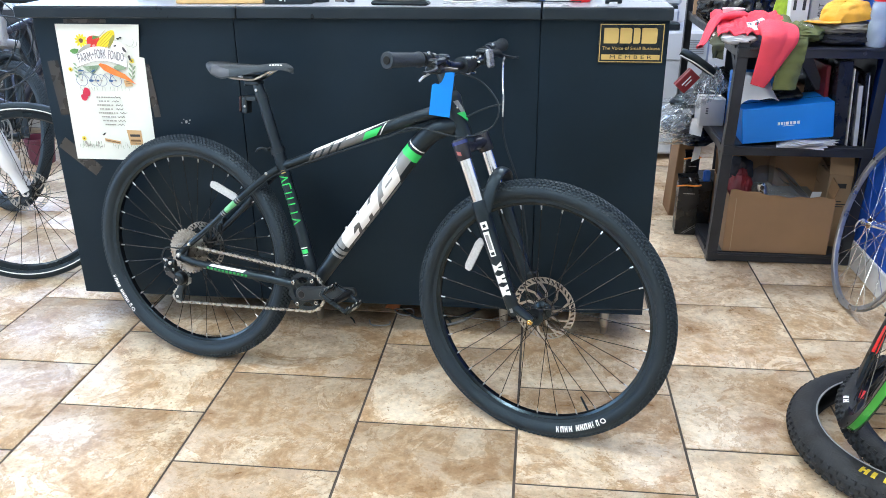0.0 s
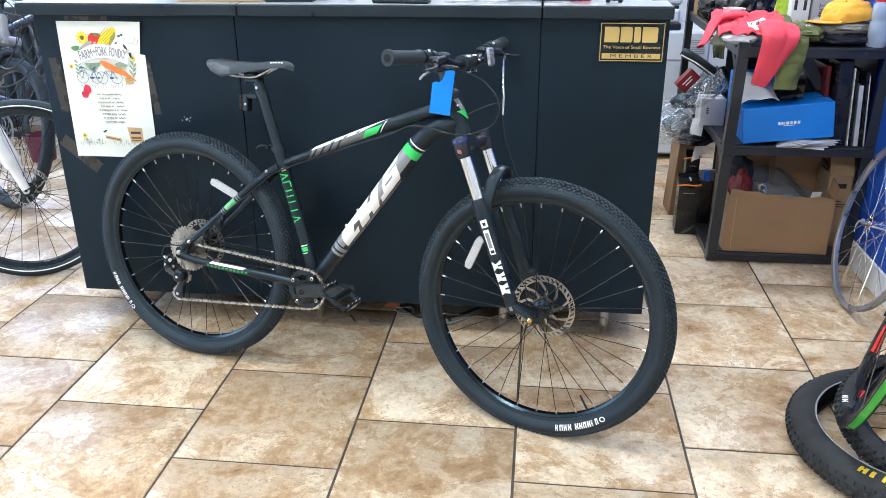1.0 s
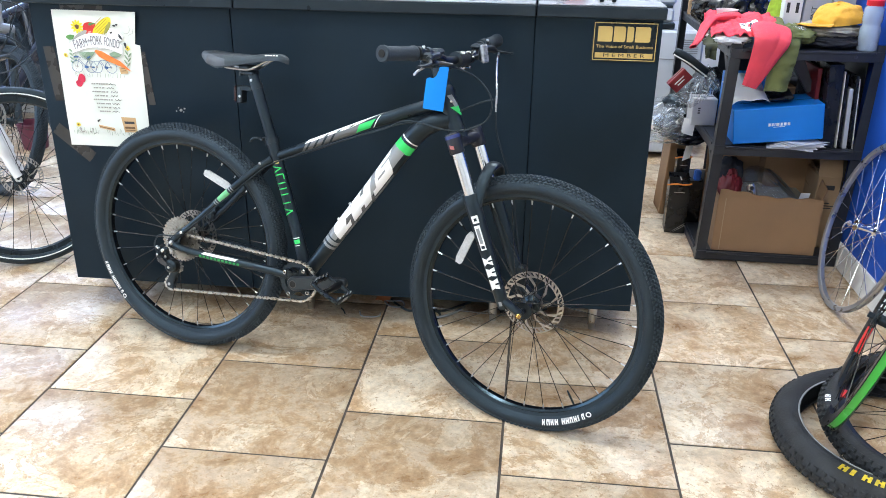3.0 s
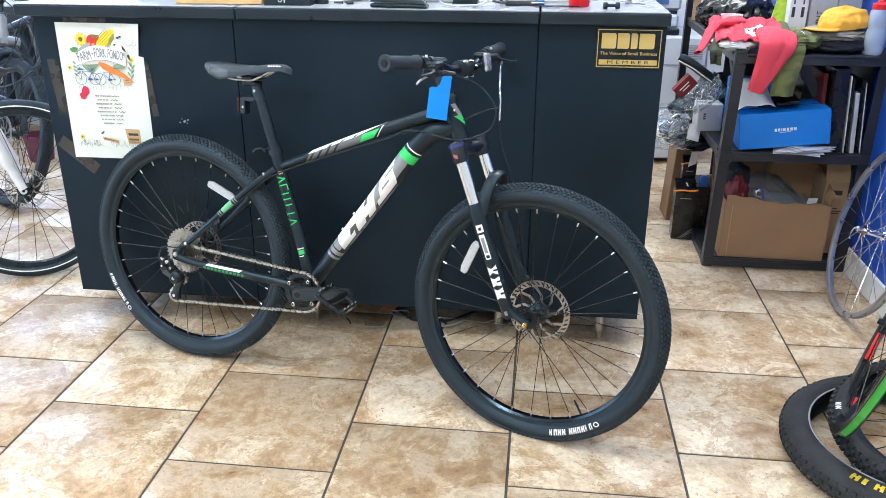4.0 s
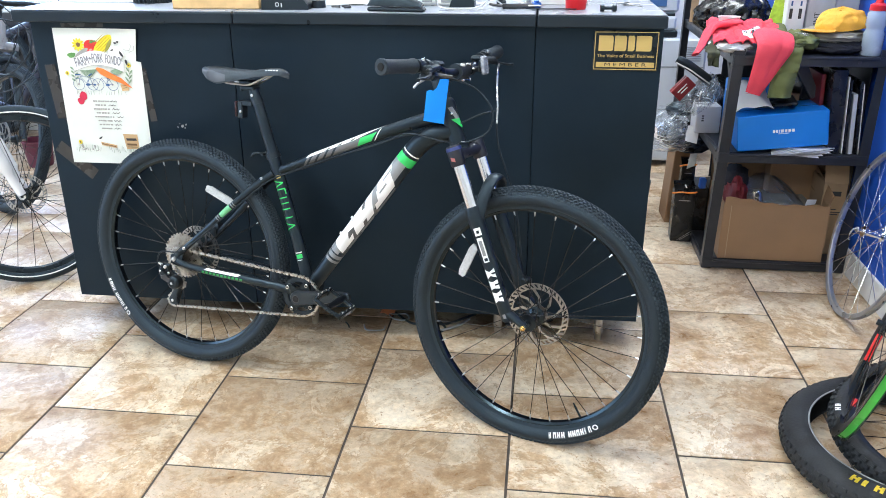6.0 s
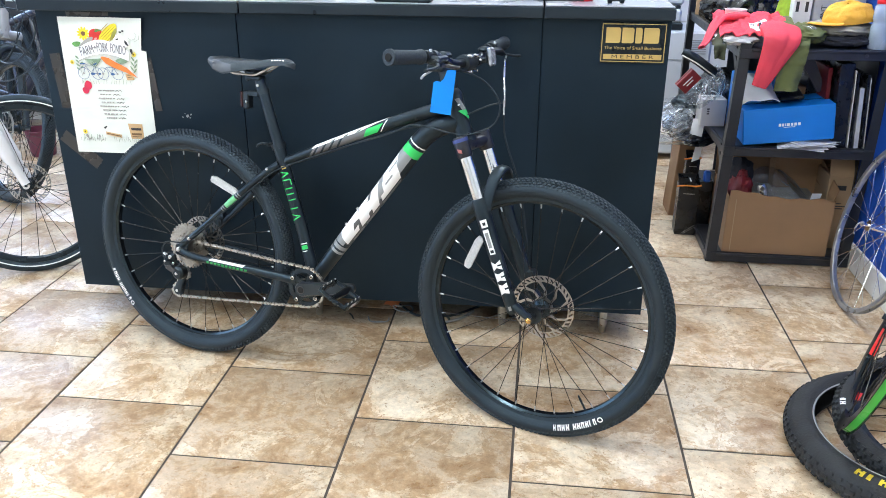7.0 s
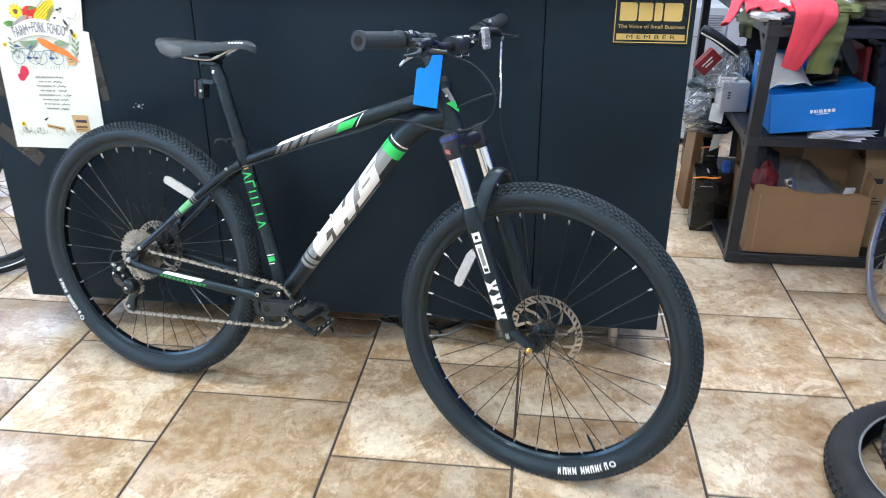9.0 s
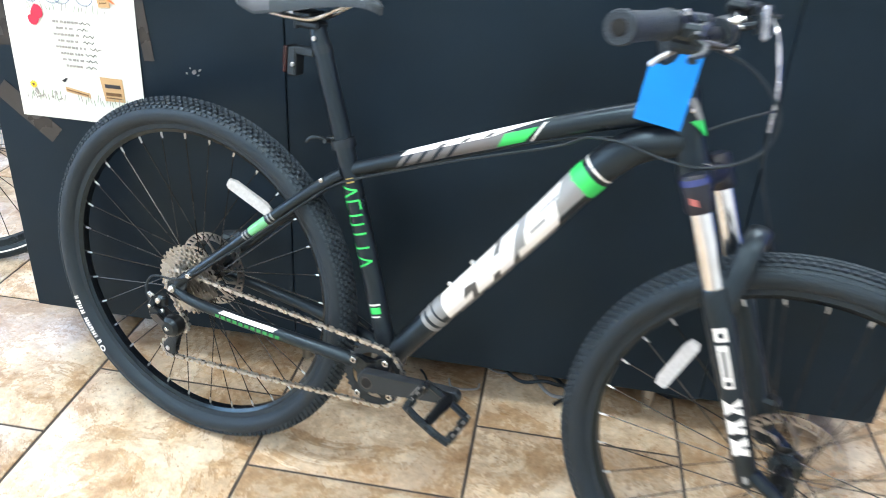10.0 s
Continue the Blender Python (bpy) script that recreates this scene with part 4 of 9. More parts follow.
def pedal_at(pos, out, tilt):
    """A hollow platform pedal: an axle barrel inside a thin cage."""
    m = BIKE @ Matrix.Translation(pos) @ Matrix.Rotation(radians(tilt), 4, "Y") @ Matrix.Scale(0.95, 4)
    g = G()
    L = 0.046
    o = out
    for sx in (-1, 1):
        g.box((sx * L, o * 0.055, 0), (0.011, 0.090, 0.019), 0.003)
        for y in (0.028, 0.082):
            g.box((sx * L * 0.98, o * y, 0), (0.016, 0.012, 0.022), 0.003)
    for y in (0.012, 0.098):
        g.tube([(-L, o * y, 0), (-L * 0.5, o * (y + (0.004 if y > 0.05 else -0.002)), 0), (L * 0.5, o * (y + (0.004 if y > 0.05 else -0.002)), 0), (L, o * y, 0)], 0.0068, 8)
    g.tube([(0, o * 0.0, 0), (0, o * 0.030, 0), (0, o * 0.055, 0), (0, o * 0.098, 0)], [0.0095, 0.0115, 0.0095, 0.0085], 12)
    p = part("pedal", g, GLOSS_BLACK, bike, "black platform pedal with pins", m)
    for sx in (-1, 1):
        for y in (0.022, 0.044, 0.066, 0.088):
            part("pin", G().disc((sx * L, o * y, 0.012), (0, 0, 1), 0.0018, 0.008, 6), ALLOY, p, m=m)
        part("pedal_reflector", G().box((sx * (L + 0.006), o * 0.055, 0), (0.002, 0.024, 0.012), 0.0008), REFLECTOR, p, m=m)


pedal_at(crank @ Vector((0.170, -0.088, 0)), -1, 27)
pedal_at(crank @ Vector((-0.172, 0.088, 0)), 1, 20)

cassette = None
for k, (n, rr) in enumerate(((36, 0.074), (32, 0.0665), (28, 0.059), (25, 0.052), (22, 0.046), (19, 0.0405), (17, 0.036), (15, 0.032), (13, 0.028), (11, 0.024))):
    y = -0.0235 - 0.0040 * k
    data = gear(n, rr, 0.0018, y, max(0.013, rr - 0.0135), 0.0042).move(Matrix.Translation(REAR) @ Matrix.Rotation(0.31 * k, 4, "Y"))
    if cassette is None:
        cassette = part("cassette", data, COG_STEEL, bike, "steel gear cassette")
        part("carrier", G().lathe([(0.016, -0.062), (0.019, -0.062), (0.021, -0.050), (0.034, -0.036), (0.052, -0.0252), (0.058, -0.0248), (0.058, -0.0232), (0.016, -0.0232)], 40).move(Matrix.Translation(REAR)), DARK_STEEL, cassette, "dark carrier")
        part("lock_ring", G().lathe([(0.009, -0.0645), (0.0165, -0.0645), (0.0175, -0.0630), (0.0175, -0.0605), (0.009, -0.0605)], 24).move(Matrix.Translation(REAR)), ALLOY, cassette, "silver lock ring")
    else:
        part("cog", data, COG_STEEL, cassette)

PU, PL = Vector((0.012, -0.062, 0.288)), Vector((-0.014, -0.064, 0.228))
drl = part("rear_derailleur", G().box((-0.012, -0.086, 0.342), (0.022, 0.018, 0.026), 0.005).tube([(-0.026, -0.090, 0.346), (-0.030, -0.094, 0.330), (-0.024, -0.097, 0.318)], [0.008, 0.010, 0.009], 10).box((-0.020, -0.096, 0.314), (0.026, 0.016, 0.015), 0.004), GLOSS_BLACK, bike, "black rear derailleur")
part("knuckle", G().tube([(0.020, -0.082, 0.302), (0.021, -0.090, 0.302), (0.022, -0.106, 0.302), (0.022, -0.112, 0.302)], [0.019, 0.023, 0.021, 0.014], 20), GLOSS_BLACK, drl, "round black spring housing")
part("outer_link", G().prism([(-0.030, 0.326), (-0.018, 0.334), (0.014, 0.318), (0.026, 0.300), (0.014, 0.292), (-0.010, 0.304)], -0.106, -0.100), GLOSS_BLACK, drl, "black parallelogram link")
part("inner_link", G().prism([(-0.026, 0.332), (-0.014, 0.340), (0.020, 0.322), (0.012, 0.312)], -0.092, -0.087), DARK_STEEL, drl, "dark inner link")
part("cable_stop", G().tube([(-0.030, -0.094, 0.350), (-0.040, -0.094, 0.356)], [0.005, 0.004], 8), ALLOY, drl, "silver cable stop")
part("link_plate", G().prism([(-0.020, 0.320), (-0.004, 0.326), (0.016, 0.312), (0.008, 0.302), (-0.012, 0.308)], -0.112, -0.108), DARK_STEEL, drl, "dark link plate")
for c, r_ in ((PU, 0.020), (PL, 0.021)):
    part("pulley", gear(11, r_, 0.004, 0).move(Matrix.Translation(c)), PLASTIC_BLACK, drl, "black jockey wheel")
    part("pulley_bolt", G().disc(c + Vector((0, -0.009, 0)), (0, 1, 0), 0.005, 0.004, 10), ALLOY, drl)
for y in (-0.0565, -0.0705):
    part("cage", G().tube([PU + Vector((0.002, y + 0.062, 0.004)), (PU + PL) / 2 + Vector((0, y + 0.063, 0)), PL + Vector((0, y + 0.064, -0.004))], [0.016, 0.010, 0.015], 12, flat=0.12), PLASTIC_BLACK, drl, "black derailleur cage")
for p, r_ in (((-0.014, -0.097, 0.346), 0.0062), ((-0.030, -0.102, 0.332), 0.0042), ((-0.002, -0.0985, 0.328), 0.0046), ((0.022, -0.114, 0.302), 0.0044), ((-0.018, -0.1070, 0.316), 0.0034)):
    part("derailleur_bolt", G().disc(p, (0, 1, 0), r_, 0.006, 12), ALLOY, drl)


def chain_mesh(path, pitch=0.00635):
    """Links of alternating width along a path in planes across y."""
    g = G()
    P = [Vector(p) for p in path]
    d, pts, carry = 0.0, [], 0.0
    for a, b in zip(P[:-1], P[1:]):
        L = (b - a).length
        s = carry
        while s < L:
            pts.append(a.lerp(b, s / L))
            s += pitch * 2
        carry = s - L
    for i, (a, b) in enumerate(zip(pts[:-1], pts[1:])):
        c, t = (a + b) / 2, (b - a)
        ang = math.atan2(t.z, t.x)
        h = 0.0043 if i % 2 else 0.0031
        off = 0.0036 if i % 2 else 0.0014
        half = [(0.00635 + h * math.cos(radians(q)), h * math.sin(radians(q))) for q in (-110, -60, -20, 20, 60, 110)]
        poly = half + [(0.0, h * 0.66)] + [(-x_, -z_) for x_, z_ in half] + [(0.0, -h * 0.66)]
        m = Matrix.Translation(c) @ Matrix.Rotation(-ang, 4, "Y")
        for s in (-1, 1):
            g.prism(poly, s * off - 0.0006, s * off + 0.0006, m)
        g.tube([m @ Vector((-0.00635, -0.0048, 0)), m @ Vector((-0.00635, 0.0048, 0))], 0.0022, 6)
    return g


def arc_pts(c, r, a0, a1, n):
    return [(c[0] + r * math.cos(radians(lerp(a0, a1, k / n))), c[1], c[2] + r * math.sin(radians(lerp(a0, a1, k / n)))) for k in range(n + 1)]


CC, RC = Vector((0, -0.050, R)), Vector((BB.x, -0.048, BB.z))
chain_path = arc_pts(PU + Vector((0, 0, 0)), 0.019, -70, 80, 6) + arc_pts(CC, 0.031, 205, 88, 8) + arc_pts(RC, 0.062, 98, -90, 14) + arc_pts(PL, 0.020, 262, 120, 8) + [tuple(PU + Vector((-0.012, 0, -0.012)))]
part("chain", chain_mesh(chain_path), CHAIN_STEEL, bike, "silver-grey steel chain")

# fork
fork_crown = G().tube([A - SV * 0.004, A - SV * 0.022], [0.0265, 0.024], 24)
LEG = PV * 0.018
crown_path = [A + LEG - SV * 0.020 + Vector((0, -0.068, 0)), A + LEG - SV * 0.010 + Vector((0, -0.056, 0)), A + LEG * 0.6 - SV * 0.010 + Vector((0, -0.025, 0)), A + LEG * 0.6 - SV * 0.010 + Vector((0, 0.025, 0)), A + LEG - SV * 0.010 + Vector((0, 0.056, 0)), A + LEG - SV * 0.020 + Vector((0, 0.068, 0))]
fork_crown.tube(smooth_path(crown_path, 5), 0.017, 14)
FM = BIKE @ TURNED
for s in (-1, 1):
    fork_crown.tube([A + LEG - SV * q + Vector((0, s * 0.066, 0)) for q in (-0.017, -0.012, 0.034, 0.038)], [0.017, 0.0205, 0.0205, 0.018], 18)
crown = part("fork_crown", fork_crown, FORK_BLUE, bike, "dark blue-black fork crown", FM)
part("crown_ring", G().tube([A + LEG - SV * q + Vector((0, -0.066, 0)) for q in (-0.012, -0.003)], 0.0212, 18), mat("blue_ring", (0.05, 0.07, 0.22), 0.35, 0.4), crown, "blue adjuster ring", FM)
part("crown_mark", G().sheet(lambda u, v: A + LEG - SV * lerp(0.014, 0.024, v) + Vector((0, -0.066, 0)) + Vector((0.0213 * math.cos(lerp(-1.9, -1.3, u)), 0.0213 * math.sin(lerp(-1.9, -1.3, u)), 0)), 5, 1), mat("pale_red_mark", (0.40, 0.12, 0.11), 0.4), crown, "small red mark", FM)
for s in (-1, 1):
    part("stanchion", G().tube([A + LEG - SV * q + Vector((0, s * 0.066, 0)) for q in (0.034, 0.20)], 0.0162, 24), STANCHION, bike, "chrome fork stanchion", FM)
lower = G()
for s in (-1, 1):
    lower.tube([A + LEG - SV * q + Vector((0, s * 0.066, 0)) for q in (0.150, 0.156, 0.19, 0.30, 0.40, 0.462, 0.470)], [0.0185, 0.0205, 0.0215, 0.0195, 0.018, 0.0165, 0.012], 20)
    e = A + LEG - SV * 0.44 + Vector((0, s * 0.066, 0))
    f_ = FRONT + Vector((0, s * 0.062, 0))
    lower.tube([e, e.lerp(f_, 0.55), f_], [0.016, 0.015, 0.013], 12, flat=0.7)
arch = [A + LEG - SV * 0.185 + PV * 0.008 + Vector((0, -0.066, 0)), A + LEG - SV * 0.160 + PV * 0.022 + Vector((0, -0.062, 0)), A + LEG - SV * 0.118 + PV * 0.046 + Vector((0, -0.046, 0)), A + LEG - SV * 0.098 + PV * 0.058 + Vector((0, -0.018, 0)), A + LEG - SV * 0.098 + PV * 0.058 + Vector((0, 0.018, 0)), A + LEG - SV * 0.118 + PV * 0.046 + Vector((0, 0.046, 0)), A + LEG - SV * 0.160 + PV * 0.022 + Vector((0, 0.062, 0)), A + LEG - SV * 0.185 + PV * 0.008 + Vector((0, 0.066, 0))]
lower.tube(smooth_path(arch, 5), 0.0165, 12, flat=0.5)
lowers = part("lower_fork", lower, FRAME_PAINT, bike, "matte black fork lowers with arch", FM)
part("axle_skewer", G().disc(FRONT + Vector((0, -0.076, 0)), (0, 1, 0), 0.0072, 0.010, 14).disc(FRONT + Vector((0, -0.083, 0)), (0, 1, 0), 0.0045, 0.006, 10), BRASS, lowers, "brass axle nut", FM)
part("brake_caliper", G().box(tuple(FRONT + Vector((-0.055, 0.066, 0.055))), (0.03, 0.03, 0.07), 0.006).tube([FRONT + Vector((-0.05, 0.075, 0.03)), FRONT + Vector((-0.06, 0.075, 0.085))], 0.014, 12), PLASTIC_BLACK, bike, "black disc brake caliper", FM)
part("brake_caliper", G().box((0.045, 0.060, 0.435), (0.05, 0.03, 0.035), 0.006).tube([(0.02, 0.068, 0.44), (0.075, 0.068, 0.455)], 0.014, 12), PLASTIC_BLACK, bike, "black disc brake caliper")

# stem, bar and controls
part("headset", G().tube([A + SV * q for q in (0.127, 0.133, 0.140, 0.172)], [0.025, 0.0235, 0.0185, 0.0185], 20), PLASTIC_BLACK, bike, "black headset and spacers", FM)
CL = Vector((0.907, 0, 1.000))
ST0 = A + SV * 0.192
stem = part("stem", G().tube([ST0 - SV * 0.022, ST0 + SV * 0.022], 0.0195, 20).tube([ST0, ST0.lerp(CL, 0.5), CL], [0.017, 0.0155, 0.0175], 14).tube([CL + Vector((0, -0.025, 0)), CL + Vector((0, 0.025, 0))], 0.0215, 18), PLASTIC_BLACK, bike, "black handlebar stem", FM)
for y in (-0.017, 0.017):
    for z in (-0.019, 0.019):
        part("stem_bolt", G().disc(CL + Vector((0.018, y, z)), (1, 0, 0), 0.0038, 0.014, 8), ALLOY, stem, m=FM)
part("stem_cap", G().disc(ST0 + SV * 0.025, SV, 0.0175, 0.006, 18), PLASTIC_BLACK, stem, m=FM)
half = [(0.907, 0.0, 1.000), (0.907, 0.045, 1.000), (0.905, 0.080, 1.004), (0.899, 0.125, 1.018), (0.889, 0.165, 1.024), (0.868, 0.316, 1.031)]
bar_path = smooth_path([(x, -y, z) for x, y, z in reversed(half)] + half[1:], 5)
part("handlebar", G().tube(bar_path, 0.0112, 14), GLOSS_BLACK, bike, "black riser handlebar", FM)


def on_bar(y):
    k = min(bar_path, key=lambda p: abs(p.y - y))
    return Vector(half[4]).lerp(Vector(half[5]), (abs(y) - 0.165) / 0.151) * Vector((1, 0, 1)) + Vector((0, y, 0)) if abs(y) > 0.165 else k.copy()


for s in (-1, 1):
    a, b = on_bar(s * 0.198), on_bar(s * 0.320)
    ax = (b - a).normalized()
    g = G().tube([a, a + ax * 0.003, a + ax * 0.008, a + ax * 0.012, b - ax * 0.012, b - ax * 0.008, b - ax * 0.002, b, b - ax * 0.001], [0.0165, 0.019, 0.019, 0.0165, 0.0172, 0.0195, 0.0195, 0.018, 0.0105], 24)
    grip = part("grip", g, GRIP_RUBBER, bike, "grey-black rubber handlebar grip", FM)
    part("bar_plug", G().disc(b + ax * 0.0005, ax, 0.0095, 0.002, 16), SEAM, grip, "dark bar end", FM)
    c = on_bar(s * 0.181)
    lev = G().tube([c - ax * 0.008, c + ax * 0.008], 0.0165, 16).box(tuple(c + Vector((0.022, -s * 0.004, -0.006))), (0.036, 0.022, 0.020), 0.005)
    lev.tube([c + Vector((0.03, -s * 0.045, -0.004)), c + Vector((0.032, -s * 0.006, -0.006)), c + Vector((0.034, s * 0.012, -0.012))], [0.008, 0.010, 0.008], 10)
    lever = part("brake_lever", lev, PLASTIC_BLACK, bike, "black brake lever", FM)
    part("blade", G().tube(smooth_path([c + Vector((0.036, s * 0.010, -0.012)), c + Vector((0.050, s * 0.030, -0.016)), c + Vector((0.052, s * 0.058, -0.020)), c + Vector((0.048, s * 0.080, -0.021)), c + Vector((0.052, s * 0.092, -0.022))], 4), [0.0045] * 16 + [0.006], 8, flat=0.7), PLASTIC_BLACK, lever, "black lever blade", FM)
    part("lever_clamp_bolt", G().disc(c + Vector((0.014, s * 0.002, 0.016)), (0, 0, 1), 0.004, 0.008, 8), ALLOY, lever, m=FM)
    c2 = on_bar(s * 0.155)
    shf = G().tube([c2 - ax * 0.006, c2 + ax * 0.006], 0.0160, 16).box(tuple(c2 + Vector((0.006, -s * 0.004, -0.024))), (0.044, 0.034, 0.020), 0.007).box(tuple(c2 + Vector((0.010, -s * 0.034, 0.004))), (0.032, 0.034, 0.014), 0.006)
    shift = part("shifter", shf, PLASTIC_BLACK, bike, "black gear shifter", FM)
    if s < 0:
        part("thumb_lever", G().tube(smooth_path([c2 + Vector((-0.004, 0.0, -0.032)), c2 + Vector((-0.018, -0.012, -0.043)), c2 + Vector((-0.028, -0.010, -0.052))], 4), 0.0055, 8, flat=0.6), ALLOY, shift, "silver thumb lever", FM)
        part("adjuster", G().tube([c2 + Vector((0.02, 0.02, -0.022)), c2 + Vector((0.046, 0.05, -0.026))], [0.006, 0.0035], 8), DARK_STEEL, shift, m=FM)
fr = on_bar(0.060)
front_refl = part("front_reflector", G().box((0, 0, 0), (0.010, 0.034, 0.048), 0.004), FRONT_LENS, bike, "clear front reflector on the bar", FM @ Matrix.Translation((0.956, 0.046, 1.016)) @ Matrix.Rotation(radians(-10), 4, "Y"))
part("reflector_mount", G().tube([fr - Vector((0, 0.008, 0)), fr + Vector((0, 0.008, 0))], 0.0145, 14).tube([fr + Vector((0.012, 0, 0.002)), Vector((0.945, 0.048, 1.012))], [0.006, 0.005], 8).box((0.946, 0.046, 1.014), (0.006, 0.022, 0.030), 0.002), PLASTIC_BLACK, front_refl, "black bracket", FM)
for y in (-0.006, 0.006):
    part("mount_screw", G().disc(fr + Vector((0.016, y, 0.004)), (1, 0, 0), 0.003, 0.010, 8), ALLOY, front_refl, m=FM)


def cable(pts, r=0.0023, material=PLASTIC_BLACK, label="thin black cable"):
    part("cable", G().tube(smooth_path(pts, 7), r, 7), material, bike, label)


L2 = lambda p: TURNED @ Vector(p)
cable([L2((0.905, -0.135, 0.992)), (0.905, -0.06, 0.984), (0.954, -0.02, 0.963), (0.994, -0.02, 0.930), (1.010, -0.02, 0.896), (0.999, -0.02, 0.854), (0.965, -0.03, 0.830), (0.923, -0.038, 0.818), (0.874, -0.040, 0.820), (0.804, -0.030, 0.829), (0.757, -0.027, 0.826)])
cable([(0.757, -0.027, 0.826), (0.70, -0.024, 0.797), (0.55, -0.021, 0.742), (0.42, -0.019, 0.690), (0.33, -0.022, 0.650), (0.28, -0.035, 0.610), (0.18, -0.058, 0.520), (0.07, -0.073, 0.425), (0.02, -0.080, 0.396), (-0.035, -0.085, 0.390), (-0.052, -0.088, 0.360), (-0.042, -0.09, 0.335), (-0.028, -0.092, 0.326)])
cable([(0.921, -0.018, 0.868), (0.950, -0.010, 0.884), (0.978, 0.0, 0.897), (1.0, 0.03, 0.903)], 0.0021)
# upper length of the black hose: its bright reflection put into an alloy material
cable([(0.958, 0.16, 1.016), (0.975, 0.10, 1.000), (0.990, 0.06, 0.955), (0.997, 0.05, 0.915), (0.998, 0.05, 0.868)], 0.0027, ALLOY, "upper brake hose, bright metal standing for reflected light")
cable([(0.998, 0.05, 0.868), (1.006, 0.06, 0.800), (1.055, 0.075, 0.66), (1.09, 0.08, 0.47)], 0.0026, PLASTIC_BLACK, "black brake hose")
cable([(0.85, 0.036, 0.83), (0.70, 0.024, 0.80), (0.45, 0.02, 0.70), (0.31, 0.03, 0.64), (0.18, 0.06, 0.52), (0.07, 0.07, 0.45)])

# graphics on the frame
def on_tube(form, s, th, lift=0.0007, m=None):
    """The place on a tube's skin: s along it from 0 to 1, th degrees round it, 0 on the drive side and 90 on top."""
    path, rads = form
    lens = [0.0]
    for a, b in zip(path[:-1], path[1:]):
        lens.append(lens[-1] + (b - a).length)
    d = s * lens[-1]
    k = max(i for i in range(len(path) - 1) if lens[i] <= d + 1e-9)
    f = (d - lens[k]) / (lens[k + 1] - lens[k])
    p, r = path[k].lerp(path[k + 1], f), lerp(rads[k], rads[k + 1], f) + lift
    a, b = path[max(k - 1, 0)], path[min(k + 2, len(path) - 1)]
    t = (b - a).normalized()
    side = Vector((0, -1, 0))
    side = (side - t * side.dot(t)).normalized()
    over = t.cross(side)
    if over.z < 0:
        over = -over
    return p + (side * math.cos(radians(th)) + over * math.sin(radians(th))) * r


def decal(form, quads, material, parent, label="", m=None, lift=0.0007, name="decal"):
    """Patches on a tube; each quad is four corners (s, th) in order round it."""
    for (a, b, c, d) in quads:
        def fn(u, v):
            s = lerp(lerp(a[0], b[0], u), lerp(d[0], c[0], u), v)
            th = lerp(lerp(a[1], b[1], u), lerp(d[1], c[1], u), v)
            return on_tube(form, s, th, lift)
        part(name, G().sheet(fn, 6, 6), material, parent, label, m)
        lift += 0.00006


def band(s0, s1, t0=-80, t1=80, k=0.0):
    return [((s0, t0), (s1, t0), (s1 + k, t1), (s0 + k, t1))]


DTF, TTF, STF = FORM["down_tube"], FORM["top_tube"], FORM["seat_tube"]
decal(DTF, band(0.258, 0.520, -72, 76), DECAL_DARKGREY, down_tube, "dark grey graphic field")
decal(DTF, band(0.510, 0.752, -34, 78), DECAL_GREY, down_tube, "grey graphic field", lift=0.0010)
decal(DTF, band(0.196, 0.209, -82, 86), DECAL_GREY, down_tube, "grey ring")
decal(DTF, band(0.219, 0.238, -82, 86), DECAL_GREY, down_tube, "grey ring", lift=0.0010)
decal(DTF, band(0.245, 0.275, -30, 84), DECAL_GREY, down_tube, "grey ring", lift=0.0010)
decal(DTF, band(0.748, 0.788, -80, 86), DECAL_GREEN, down_tube, "bright green ring", lift=0.0010)
decal(DTF, band(0.800, 0.806, -80, 86), DECAL_WHITE, down_tube, "thin white ring")
# three slanted white blocks with dark notches
WHITE_BLOCKS = [
    [((0.262, -52), (0.318, -52), (0.400, 66), (0.285, 66)), ((0.318, -52), (0.352, -52), (0.372, -20), (0.336, -26)), ((0.360, 8), (0.400, 0), (0.420, 66), (0.396, 66))],
    [((0.372, -54), (0.428, -54), (0.500, 62), (0.425, 62)), ((0.425, -30), (0.470, -30), (0.495, 20), (0.455, 20)), ((0.452, -54), (0.500, -54), (0.578, 58), (0.520, 58))],
    [((0.520, -54), (0.652, -54), (0.672, -24), (0.538, -24)), ((0.560, -24), (0.672, -24), (0.690, 20), (0.585, 20)), ((0.590, 20), (0.700, 20), (0.728, 62), (0.612, 62))],
]
for quads in WHITE_BLOCKS:
    decal(DTF, quads, DECAL_WHITE, down_tube, "white graphic block", lift=0.0013)
decal(DTF, [((0.588, -8), (0.640, -8), (0.646, 2), (0.594, 2)), ((0.636, 22), (0.700, 22), (0.705, 31), (0.640, 31))], DECAL_GREY, down_tube, "grey notch in the white block", lift=0.0017)
decal(DTF, [((0.290, -76), (0.372, -76), (0.378, -62), (0.296, -62)), ((0.390, -76), (0.486, -76), (0.492, -62), (0.396, -62)), ((0.510, -74), (0.640, -74), (0.646, -62), (0.516, -62))], DECAL_GREY, down_tube, "pale outline stroke", lift=0.0013)
for s in (0.315, 0.405):
    part("bottle_boss", G().disc(on_tube(DTF, s, 88, 0.002), (-0.8, 0, 0.6), 0.0045, 0.009, 10), ALLOY, down_tube, "silver bottle cage bolt")
decal(TTF, [((0.175, -62), (0.520, -62), (0.575, 30), (0.225, 30))], DECAL_MID, top_tube, "grey graphic field")
decal(TTF, [((0.190 + 0.050 * k, -64), (0.206 + 0.050 * k, -64), (0.262 + 0.050 * k, 32), (0.246 + 0.050 * k, 32)) for k in range(4)], FRAME_PAINT, top_tube, "black slanted stripe", lift=0.0010)
